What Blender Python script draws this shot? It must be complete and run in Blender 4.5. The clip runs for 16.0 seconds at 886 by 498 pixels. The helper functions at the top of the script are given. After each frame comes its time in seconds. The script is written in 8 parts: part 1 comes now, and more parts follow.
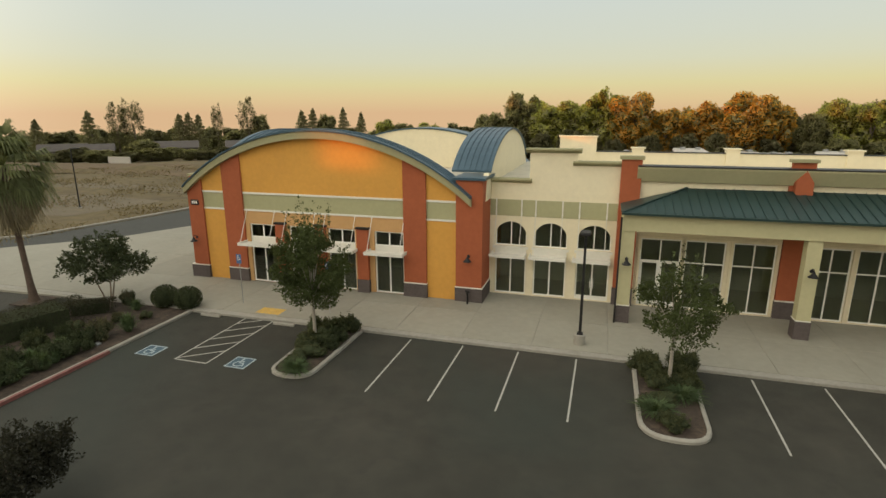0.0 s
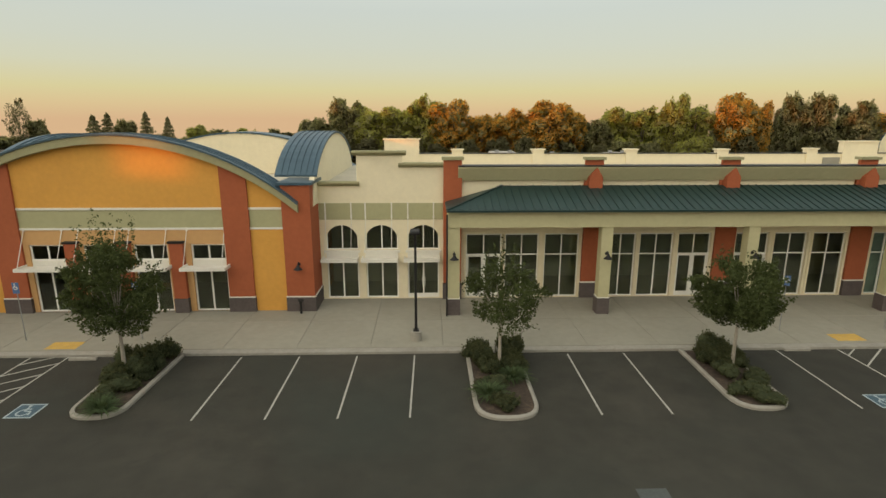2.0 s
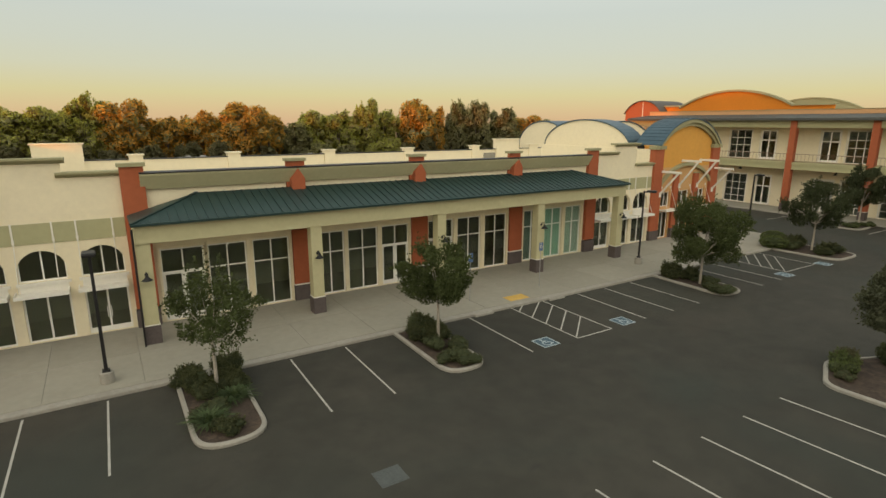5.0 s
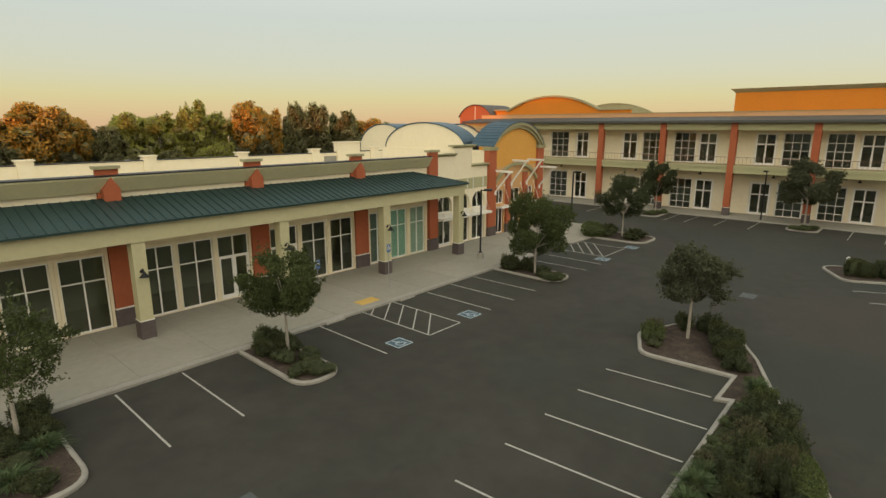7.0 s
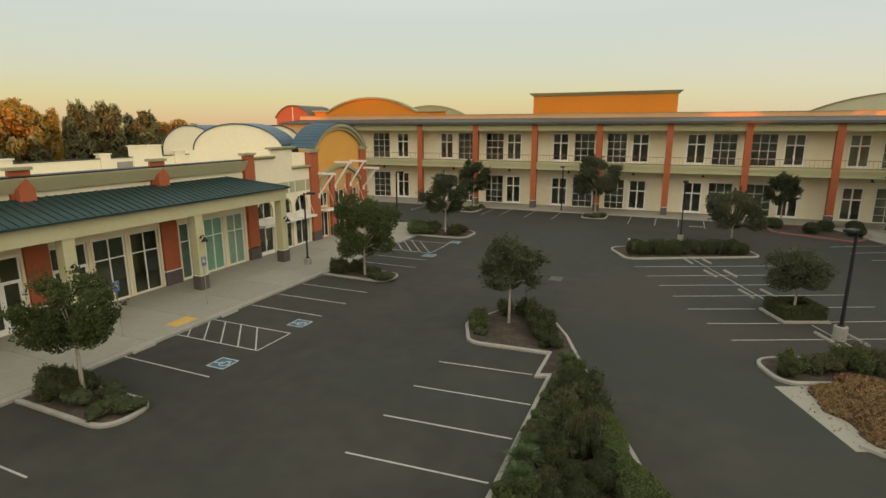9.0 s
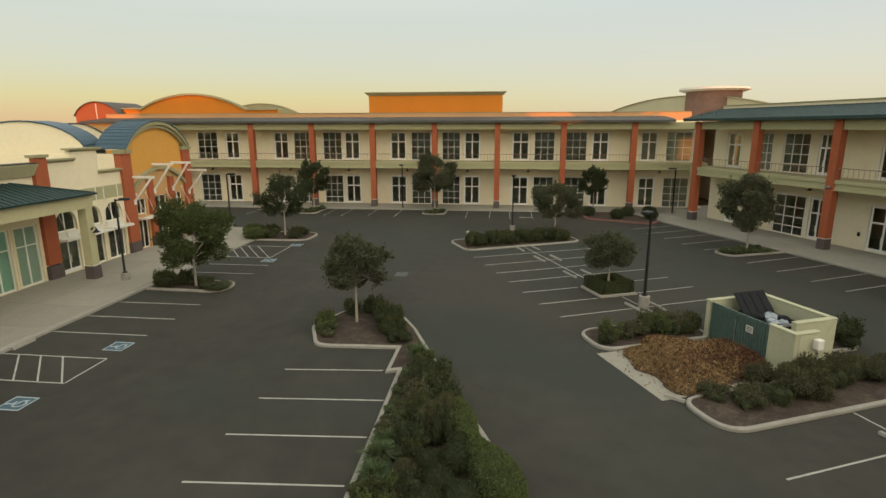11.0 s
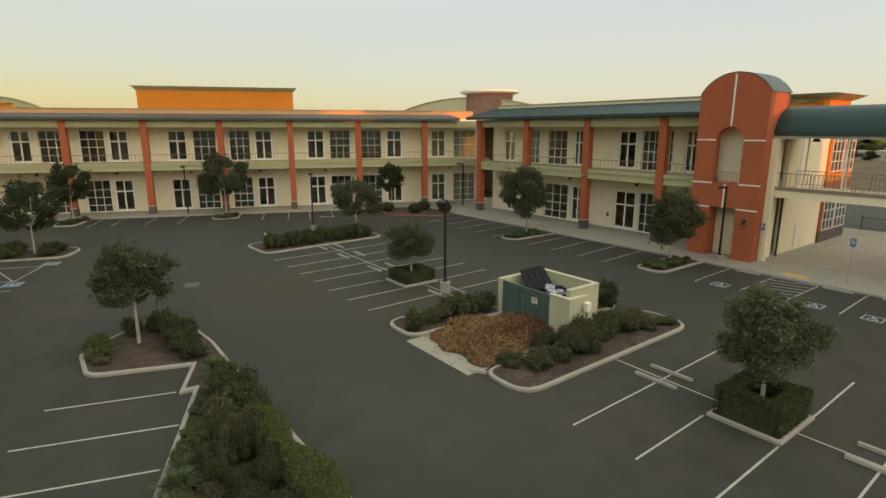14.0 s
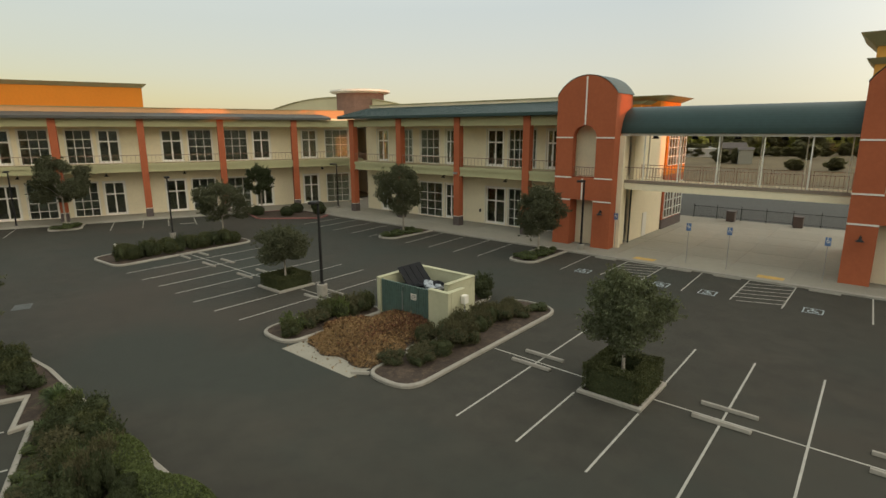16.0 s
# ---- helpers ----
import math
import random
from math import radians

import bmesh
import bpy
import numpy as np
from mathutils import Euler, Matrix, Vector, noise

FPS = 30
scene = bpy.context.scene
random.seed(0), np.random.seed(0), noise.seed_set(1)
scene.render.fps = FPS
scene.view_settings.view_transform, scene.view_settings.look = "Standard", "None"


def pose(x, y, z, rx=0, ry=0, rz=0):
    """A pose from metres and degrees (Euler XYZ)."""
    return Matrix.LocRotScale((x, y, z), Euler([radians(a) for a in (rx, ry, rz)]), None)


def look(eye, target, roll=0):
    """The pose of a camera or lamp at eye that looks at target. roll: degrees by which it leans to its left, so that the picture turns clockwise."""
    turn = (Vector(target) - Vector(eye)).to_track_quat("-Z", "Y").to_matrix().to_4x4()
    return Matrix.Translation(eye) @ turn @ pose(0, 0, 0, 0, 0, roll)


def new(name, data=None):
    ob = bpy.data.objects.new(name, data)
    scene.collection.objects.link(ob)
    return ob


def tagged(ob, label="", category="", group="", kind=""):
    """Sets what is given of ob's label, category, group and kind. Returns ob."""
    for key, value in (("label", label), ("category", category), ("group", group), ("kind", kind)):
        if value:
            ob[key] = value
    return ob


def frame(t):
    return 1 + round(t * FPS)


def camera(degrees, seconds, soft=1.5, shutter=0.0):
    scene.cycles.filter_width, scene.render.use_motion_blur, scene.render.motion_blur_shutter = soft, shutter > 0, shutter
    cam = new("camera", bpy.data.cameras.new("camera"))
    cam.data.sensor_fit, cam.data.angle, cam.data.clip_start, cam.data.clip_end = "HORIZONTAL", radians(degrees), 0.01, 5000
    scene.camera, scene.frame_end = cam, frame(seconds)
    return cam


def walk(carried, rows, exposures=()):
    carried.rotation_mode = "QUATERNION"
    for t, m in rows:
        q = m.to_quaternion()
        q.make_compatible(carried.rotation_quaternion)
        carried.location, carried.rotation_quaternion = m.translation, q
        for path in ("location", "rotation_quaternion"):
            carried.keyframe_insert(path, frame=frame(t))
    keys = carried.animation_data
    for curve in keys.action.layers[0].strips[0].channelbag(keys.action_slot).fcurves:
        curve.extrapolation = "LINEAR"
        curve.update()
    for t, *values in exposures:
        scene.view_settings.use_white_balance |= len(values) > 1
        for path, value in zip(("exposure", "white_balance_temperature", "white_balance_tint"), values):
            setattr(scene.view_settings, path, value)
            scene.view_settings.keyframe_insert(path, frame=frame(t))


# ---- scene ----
cam = camera(78.7, 16.0, soft=1.5)
PATH = [
    (0.0, pose(-0.00, -0.00, 11.27, 75.84, 0.15, 16.38)),
    (0.5, pose(-0.01, 0.01, 11.21, 76.06, 0.07, 12.47)),
    (1.0, pose(0.01, 0.03, 11.17, 76.25, 0.07, 8.13)),
    (1.5, pose(0.05, 0.05, 11.13, 76.36, 0.01, 3.75)),
    (2.0, pose(0.09, 0.10, 11.08, 76.44, -0.06, -1.58)),
    (2.5, pose(0.12, 0.16, 11.03, 76.60, -0.03, -7.16)),
    (3.0, pose(0.13, 0.20, 10.98, 76.69, 0.03, -12.80)),
    (3.5, pose(0.14, 0.23, 10.96, 76.76, -0.06, -17.79)),
    (4.0, pose(0.19, 0.26, 10.95, 76.75, -0.12, -22.85)),
    (6.5, pose(0.40, 0.38, 10.89, 77.14, -0.06, -44.44)),
    (7.0, pose(0.44, 0.39, 10.91, 77.18, -0.04, -48.47)),
    (7.5, pose(0.51, 0.42, 10.93, 77.23, -0.01, -52.40)),
    (8.0, pose(0.60, 0.46, 10.92, 77.24, 0.04, -56.84)),
    (8.5, pose(0.69, 0.45, 10.91, 77.26, 0.05, -61.72)),
    (9.0, pose(0.75, 0.41, 10.89, 77.32, 0.07, -66.78)),
    (9.5, pose(0.81, 0.35, 10.88, 77.31, 0.08, -71.45)),
    (12.0, pose(1.06, 0.34, 10.49, 77.42, 0.04, -90.53)),
    (12.5, pose(1.11, 0.36, 10.44, 77.42, -0.02, -94.02)),
    (13.0, pose(1.14, 0.35, 10.36, 77.44, -0.04, -97.53)),
    (13.5, pose(1.18, 0.31, 10.28, 77.50, -0.04, -100.99)),
    (14.0, pose(1.23, 0.26, 10.24, 77.48, 0.02, -104.47)),
    (14.5, pose(1.27, 0.22, 10.20, 77.50, 0.07, -107.88)),
    (15.0, pose(1.30, 0.17, 10.14, 77.51, 0.09, -111.28)),
    (15.5, pose(1.35, 0.10, 10.07, 77.56, 0.09, -114.49)),
    (16.0, pose(1.42, 0.03, 10.00, 77.62, 0.07, -117.51)),
]
walk(cam, PATH, [(0.0, -0.02), (3.5, -0.10), (6.5, -0.07), (9.0, -0.05), (12.5, 0.03), (14.0, 0.03), (16.0, -0.05)])

# ---- sky and sun ----
world = bpy.data.worlds.new("sky")
scene.world = world
world.use_nodes = True
wn, wl = world.node_tree.nodes, world.node_tree.links
wn.clear()
SUN_DIR = Vector((-0.85, -0.53, 0.050)).normalized()   # towards the low western sun


def wnode(kind, **values):
    n = wn.new(kind)
    for k, v in values.items():
        n.inputs[k].default_value = v
    return n


w_out = wn.new("ShaderNodeOutputWorld")
w_bg = wnode("ShaderNodeBackground", Strength=1.0)
w_tc = wn.new("ShaderNodeTexCoord")
w_sep = wn.new("ShaderNodeSeparateXYZ")
wl.new(w_tc.outputs["Generated"], w_sep.inputs[0])
w_ramp = wn.new("ShaderNodeValToRGB")
w_ramp.color_ramp.elements.remove(w_ramp.color_ramp.elements[0])
SKY_STOPS = [(0.0, (0.715, 0.475, 0.27)), (0.024, (0.725, 0.56, 0.305)), (0.048, (0.70, 0.635, 0.345)), (0.086, (0.655, 0.655, 0.49)),
             (0.12, (0.63, 0.655, 0.55)), (0.176, (0.61, 0.655, 0.60)), (0.35, (0.82, 0.86, 0.81)), (1.0, (0.66, 0.73, 0.73))]
for i, (p, c) in enumerate(SKY_STOPS):
    e = w_ramp.color_ramp.elements[0] if i == 0 else w_ramp.color_ramp.elements.new(p)
    e.position, e.color = p, (*c, 1)
wl.new(w_sep.outputs["Z"], w_ramp.inputs[0])
w_sky = wn.new("ShaderNodeTexSky")
w_sky.sky_type = 'NISHITA'
w_sky.sun_disc = False
w_sky.sun_elevation = radians(2.9)
w_sky.sun_rotation = math.atan2(SUN_DIR.x, SUN_DIR.y)
w_sky.air_density, w_sky.dust_density = 1.0, 1.5
# the sky away from the sunset is yellower and paler near the horizon
w_ramp2 = wn.new("ShaderNodeValToRGB")
w_ramp2.color_ramp.elements.remove(w_ramp2.color_ramp.elements[0])
EAST_STOPS = [(0.0, (0.68, 0.60, 0.42)), (0.03, (0.70, 0.65, 0.47)), (0.06, (0.71, 0.685, 0.53)), (0.10, (0.69, 0.69, 0.585)),
              (0.15, (0.65, 0.68, 0.63)), (0.20, (0.615, 0.665, 0.65)), (0.35, (0.81, 0.86, 0.81)), (1.0, (0.66, 0.73, 0.73))]
for i, (p, c) in enumerate(EAST_STOPS):
    e = w_ramp2.color_ramp.elements[0] if i == 0 else w_ramp2.color_ramp.elements.new(p)
    e.position, e.color = p, (*c, 1)
wl.new(w_sep.outputs["Z"], w_ramp2.inputs[0])
w_side = wn.new("ShaderNodeVectorMath")
w_side.operation = 'DOT_PRODUCT'
w_side.inputs[1].default_value = Vector((0.45, -0.90, 0)).normalized()
wl.new(w_tc.outputs["Generated"], w_side.inputs[0])
w_sidek = wnode("ShaderNodeMapRange")
w_sidek.interpolation_type = 'SMOOTHSTEP'
w_sidek.inputs["From Min"].default_value, w_sidek.inputs["From Max"].default_value = 0.1, 1.0
wl.new(w_side.outputs["Value"], w_sidek.inputs[0])
w_two = wn.new("ShaderNodeMix")
w_two.data_type = 'RGBA'
wl.new(w_sidek.outputs[0], w_two.inputs["Factor"])
wl.new(w_ramp.outputs[0], w_two.inputs["A"])
wl.new(w_ramp2.outputs[0], w_two.inputs["B"])
w_skyk = wn.new("ShaderNodeVectorMath")
w_skyk.operation = 'SCALE'
w_skyk.inputs["Scale"].default_value = 0.02
wl.new(w_sky.outputs[0], w_skyk.inputs[0])
# evening glow round the sun, behind the camera
w_dot = wn.new("ShaderNodeVectorMath")
w_dot.operation = 'DOT_PRODUCT'
w_dot.inputs[1].default_value = Vector((-0.70, -0.62, 0.36)).normalized()
wl.new(w_tc.outputs["Generated"], w_dot.inputs[0])
w_map = wn.new("ShaderNodeMapRange")
w_map.interpolation_type = 'SMOOTHSTEP'
w_map.inputs["From Min"].default_value, w_map.inputs["From Max"].default_value = 0.05, 1.0
w_map.inputs["To Min"].default_value, w_map.inputs["To Max"].default_value = 0.0, 1.0
wl.new(w_dot.outputs["Value"], w_map.inputs[0])
w_glow = wn.new("ShaderNodeVectorMath")
w_glow.operation = 'SCALE'
w_glow.inputs[0].default_value = (1.17, 0.99, 0.75)
wl.new(w_map.outputs[0], w_glow.inputs["Scale"])
w_add = wn.new("ShaderNodeVectorMath")
w_add.operation = 'ADD'
wl.new(w_two.outputs["Result"], w_add.inputs[0])
wl.new(w_glow.outputs[0], w_add.inputs[1])
w_add2 = wn.new("ShaderNodeVectorMath")
w_add2.operation = 'ADD'
wl.new(w_add.outputs[0], w_add2.inputs[0])
wl.new(w_skyk.outputs[0], w_add2.inputs[1])
wl.new(w_add2.outputs[0], w_bg.inputs["Color"])
wl.new(w_bg.outputs[0], w_out.inputs[0])

sun_data = bpy.data.lights.new("sun", 'SUN')
sun_data.energy, sun_data.angle, sun_data.color = 3.0, radians(0.5), (1.0, 0.27, 0.03)
sun = new("sun", sun_data)
sun.matrix_world = look((0, 0, 60), Vector((0, 0, 60)) - SUN_DIR)


# ---- materials ----
def mat(name, base, rough=0.8, metal=0.0, vary=0.12, big=0.35, fine=9.0, bump=0.15, bump_scale=60.0, dirt=None, dirt_amount=0.0,
        spec=0.3, per_object=0.0, island=0.0, hue=(1.0, 0.92, 0.8)):
    """A surface with stains at one scale, grain at another, and a fine relief."""
    m = bpy.data.materials.new(name)
    m.use_nodes = True
    n, l = m.node_tree.nodes, m.node_tree.links
    b = n["Principled BSDF"]
    b.inputs["Roughness"].default_value, b.inputs["Metallic"].default_value = rough, metal
    b.inputs["Specular IOR Level"].default_value = spec
    tc = n.new("ShaderNodeTexCoord")
    geo = n.new("ShaderNodeNewGeometry")
    co = geo.outputs["Position"]
    n1 = n.new("ShaderNodeTexNoise")
    n1.inputs["Scale"].default_value, n1.inputs["Detail"].default_value = big, 6
    n2 = n.new("ShaderNodeTexNoise")
    n2.inputs["Scale"].default_value, n2.inputs["Detail"].default_value = fine, 4
    l.new(co, n1.inputs["Vector"]), l.new(co, n2.inputs["Vector"])
    s1 = n.new("ShaderNodeMath"); s1.operation = 'ADD'
    l.new(n1.outputs[0], s1.inputs[0]), l.new(n2.outputs[0], s1.inputs[1])
    mr = n.new("ShaderNodeMapRange")
    mr.inputs["From Min"].default_value, mr.inputs["From Max"].default_value = 0.6, 1.4
    mr.inputs["To Min"].default_value, mr.inputs["To Max"].default_value = 1 - vary, 1 + vary
    l.new(s1.outputs[0], mr.inputs[0])
    val = mr.outputs[0]
    if per_object or island:
        src = n.new("ShaderNodeObjectInfo").outputs["Random"] if per_object else geo.outputs["Random Per Island"]
        k = per_object or island
        mr2 = n.new("ShaderNodeMapRange")
        mr2.inputs["To Min"].default_value, mr2.inputs["To Max"].default_value = 1 - k, 1 + k
        l.new(src, mr2.inputs[0])
        mu = n.new("ShaderNodeMath"); mu.operation = 'MULTIPLY'
        l.new(val, mu.inputs[0]), l.new(mr2.outputs[0], mu.inputs[1])
        val = mu.outputs[0]
    sc = n.new("ShaderNodeVectorMath"); sc.operation = 'SCALE'
    sc.inputs[0].default_value = base
    l.new(val, sc.inputs["Scale"])
    col = sc.outputs[0]
    if dirt:
        n3 = n.new("ShaderNodeTexNoise")
        n3.inputs["Scale"].default_value, n3.inputs["Detail"].default_value, n3.inputs["Roughness"].default_value = big * 2.3, 9, 0.7
        l.new(co, n3.inputs["Vector"])
        rp = n.new("ShaderNodeMapRange")
        rp.inputs["From Min"].default_value, rp.inputs["From Max"].default_value = 0.5, 0.72
        rp.inputs["To Max"].default_value = dirt_amount
        l.new(n3.outputs[0], rp.inputs[0])
        mx = n.new("ShaderNodeMix"); mx.data_type = 'RGBA'
        l.new(rp.outputs[0], mx.inputs["Factor"]), l.new(col, mx.inputs["A"])
        mx.inputs["B"].default_value = (*dirt, 1)
        col = mx.outputs["Result"]
    l.new(col, b.inputs["Base Color"])
    if bump:
        nb = n.new("ShaderNodeTexNoise")
        nb.inputs["Scale"].default_value, nb.inputs["Detail"].default_value = bump_scale, 3
        l.new(co, nb.inputs["Vector"])
        bp = n.new("ShaderNodeBump")
        bp.inputs["Strength"].default_value, bp.inputs["Distance"].default_value = bump, 0.02
        l.new(nb.outputs[0], bp.inputs["Height"]), l.new(bp.outputs[0], b.inputs["Normal"])
    return m


M_ASPHALT = mat("asphalt", (0.0410, 0.0386, 0.0290), 0.85, vary=0.28, big=0.07, fine=0.9, bump=0.35, bump_scale=90, dirt=(0.066, 0.059, 0.045), dirt_amount=0.7)


def tint(m, colour, scale, low, high, amount):
    """Broad patches of another tone over a material."""
    n, l = m.node_tree.nodes, m.node_tree.links
    b = n["Principled BSDF"]
    src = b.inputs["Base Color"].links[0].from_socket
    geo = n.new("ShaderNodeNewGeometry")
    nz = n.new("ShaderNodeTexNoise")
    nz.inputs["Scale"].default_value, nz.inputs["Detail"].default_value, nz.inputs["Distortion"].default_value = scale, 5, 1.2
    l.new(geo.outputs["Position"], nz.inputs["Vector"])
    rp = n.new("ShaderNodeMapRange")
    rp.inputs["From Min"].default_value, rp.inputs["From Max"].default_value, rp.inputs["To Max"].default_value = low, high, amount
    l.new(nz.outputs[0], rp.inputs[0])
    mx = n.new("ShaderNodeMix")
    mx.data_type = 'RGBA'
    l.new(rp.outputs[0], mx.inputs["Factor"])
    l.new(src, mx.inputs["A"])
    mx.inputs["B"].default_value = (*colour, 1)
    l.new(mx.outputs["Result"], b.inputs["Base Color"])


tint(M_ASPHALT, (0.036, 0.042, 0.033), 0.06, 0.45, 0.65, 0.75)
tint(M_ASPHALT, (0.056, 0.046, 0.034), 0.045, 0.54, 0.72, 0.7)
tint(M_ASPHALT, (0.030, 0.029, 0.025), 0.9, 0.60, 0.78, 0.5)
M_ROAD = mat("road_asphalt", (0.058, 0.057, 0.049), 0.85, vary=0.15, big=0.08, fine=1.1, bump=0.3, bump_scale=90)
M_CONC = mat("concrete", (0.282, 0.263, 0.209), 0.85, vary=0.10, big=0.25, fine=3, bump=0.15, dirt=(0.28, 0.25, 0.20), dirt_amount=0.4, per_object=0.07)
M_KERB = mat("kerb_concrete", (0.305, 0.284, 0.238), 0.85, vary=0.15, big=0.8, fine=6, bump=0.2, dirt=(0.24, 0.21, 0.17), dirt_amount=0.6)
M_REDKERB = mat("red_kerb_paint", (0.22, 0.085, 0.072), 0.7, vary=0.25, big=1.2, fine=9, dirt=(0.24, 0.20, 0.17), dirt_amount=0.7)
M_PAINT = mat("white_road_paint", (0.40, 0.385, 0.335), 0.7, vary=0.16, big=1.5, fine=14, dirt=(0.22, 0.21, 0.18), dirt_amount=0.55)
M_BLUEPAINT = mat("worn_blue_road_paint", (0.060, 0.105, 0.135), 0.7, vary=0.25, big=2, fine=12, dirt=(0.075, 0.08, 0.075), dirt_amount=0.7)
M_PAINT_BLUE = mat("bluish_white_road_paint", (0.36, 0.42, 0.43), 0.7, vary=0.2, big=1.5, fine=14, dirt=(0.18, 0.22, 0.23), dirt_amount=0.6)
M_YELLOWPAD = mat("yellow_tactile", (0.56, 0.35, 0.08), 0.7, vary=0.2, big=2, fine=30, bump=0.8, bump_scale=25, dirt=(0.36, 0.29, 0.18), dirt_amount=0.7)
M_CREAM = mat("cream_stucco", (0.79, 0.70, 0.49), 0.9, vary=0.05, big=0.25, fine=4, bump=0.25, bump_scale=45, dirt=(0.60, 0.52, 0.36), dirt_amount=0.25)
M_YELLOW = mat("ochre_stucco", (0.66, 0.335, 0.070), 0.9, vary=0.07, big=0.3, fine=4, bump=0.25, bump_scale=45, dirt=(0.52, 0.27, 0.07), dirt_amount=0.3)
M_ORANGE = mat("orange_stucco", (0.64, 0.215, 0.022), 0.9, vary=0.07, big=0.3, fine=4, bump=0.2, bump_scale=45)
M_RED = mat("terracotta_stucco", (0.37, 0.105, 0.045), 0.9, vary=0.10, big=0.4, fine=4, bump=0.25, bump_scale=45, dirt=(0.33, 0.09, 0.04), dirt_amount=0.35)
M_SAGE = mat("sage_stucco", (0.40, 0.38, 0.215), 0.9, vary=0.07, big=0.4, fine=4, bump=0.2, bump_scale=45)
M_OLIVE = mat("olive_trim", (0.33, 0.305, 0.17), 0.85, vary=0.08, big=0.5, fine=5, bump=0.1)
M_CORNICE = mat("pale_olive_stucco", (0.50, 0.46, 0.27), 0.9, vary=0.07, big=0.4, fine=4, bump=0.2, bump_scale=45)
M_HOUSEWALL = mat("dim_house_wall", (0.15, 0.13, 0.105), 0.9, vary=0.15, big=0.4, fine=3, bump=0.1)
M_PEACH = mat("peach_stucco", (0.58, 0.33, 0.16), 0.9, vary=0.08, big=0.3, fine=4, bump=0.2)
M_PALE_SAGE = mat("pale_sage_stucco", (0.60, 0.55, 0.36), 0.9, vary=0.06, big=0.4, fine=4, bump=0.2)
M_TAN = mat("tan_stucco", (0.58, 0.34, 0.145), 0.9, vary=0.06, big=0.4, fine=4, bump=0.2)
M_DARKBASE = mat("dark_stone_base", (0.105, 0.085, 0.078), 0.8, vary=0.2, big=1.0, fine=8, bump=0.3)
M_WHITE = mat("white_trim", (0.74, 0.71, 0.62), 0.7, vary=0.05, big=0.5, fine=6, bump=0.05)
M_FRAME = mat("white_aluminium", (0.80, 0.78, 0.71), 0.45, vary=0.05, big=0.5, fine=6, bump=0)
M_BLUEROOF = mat("blue_metal_roof", (0.060, 0.105, 0.135), 0.42, metal=0.35, vary=0.16, big=0.5, fine=3, bump=0.03, spec=0.5)
M_GREENROOF = mat("green_metal_roof", (0.022, 0.049, 0.044), 0.45, metal=0.25, vary=0.16, big=0.5, fine=3, bump=0.03, spec=0.5)
M_GREYROOF = mat("grey_green_roof", (0.085, 0.085, 0.075), 0.6, metal=0.1, vary=0.15, big=0.5, fine=3, bump=0.03)
M_FLATROOF = mat("pale_roof_membrane", (0.55, 0.50, 0.40), 0.9, vary=0.1, big=0.2, fine=2, bump=0.1, dirt=(0.35, 0.32, 0.26), dirt_amount=0.5)
M_BLACK = mat("black_painted_metal", (0.018, 0.017, 0.016), 0.5, vary=0.2, big=1, fine=9, bump=0)
M_RAIL = mat("brown_railing_paint", (0.32, 0.21, 0.15), 0.5, vary=0.1, big=1, fine=9, bump=0)
M_DECK = mat("brown_deck_coating", (0.24, 0.19, 0.14), 0.8, vary=0.2, big=0.8, fine=6, bump=0.1)
M_GALV = mat("galvanised_steel", (0.35, 0.35, 0.34), 0.45, metal=0.6, vary=0.1, big=2, fine=12, bump=0)
M_DRAIN = mat("weathered_cover_steel", (0.088, 0.095, 0.088), 0.6, metal=0.2, vary=0.25, big=2, fine=14, bump=0.3, bump_scale=40)
M_SIGNBLUE = mat("blue_sign", (0.09, 0.155, 0.30), 0.5, vary=0.05, bump=0)
M_SOIL = mat("bark_mulch", (0.056, 0.041, 0.030), 0.95, vary=0.4, big=0.9, fine=7, bump=1.0, bump_scale=14, dirt=(0.155, 0.11, 0.073), dirt_amount=0.7)
M_DRY = mat("dry_field", (0.128, 0.096, 0.046), 0.95, vary=0.4, big=0.05, fine=0.6, bump=0.6, bump_scale=3, dirt=(0.085, 0.062, 0.036), dirt_amount=0.9)
M_BARK = mat("bark", (0.20, 0.155, 0.11), 0.95, vary=0.3, big=2, fine=20, bump=0.6, bump_scale=30)
M_PALM_BARK = mat("palm_bark", (0.115, 0.082, 0.060), 0.95, vary=0.35, big=2, fine=14, bump=0.8, bump_scale=18)
M_PALE_BARK = mat("pale_bark", (0.34, 0.30, 0.24), 0.9, vary=0.25, big=2, fine=16, bump=0.4, bump_scale=30)
M_GATE = mat("green_metal_gate", (0.115, 0.175, 0.148), 0.5, metal=0.3, vary=0.2, big=1.2, fine=6, bump=0.05, dirt=(0.10, 0.10, 0.08), dirt_amount=0.4)
M_ENC = mat("pale_sage_block", (0.46, 0.45, 0.30), 0.9, vary=0.08, big=0.6, fine=4, bump=0.3, bump_scale=30, dirt=(0.33, 0.31, 0.21), dirt_amount=0.4)
M_BIN = mat("black_plastic", (0.020, 0.021, 0.023), 0.75, spec=0.1, vary=0.2, big=2, fine=8, bump=0.05)
M_BAG = mat("grey_rubbish_bags", (0.30, 0.33, 0.35), 0.4, vary=0.35, big=4, fine=11, bump=0.5, bump_scale=12)
M_TEAL = mat("teal_window_film", (0.27, 0.42, 0.31), 0.6, vary=0.12, big=0.6, fine=2, bump=0)
M_PALEFILM = mat("pale_window_film", (0.36, 0.42, 0.33), 0.6, vary=0.2, big=0.9, fine=2, bump=0)
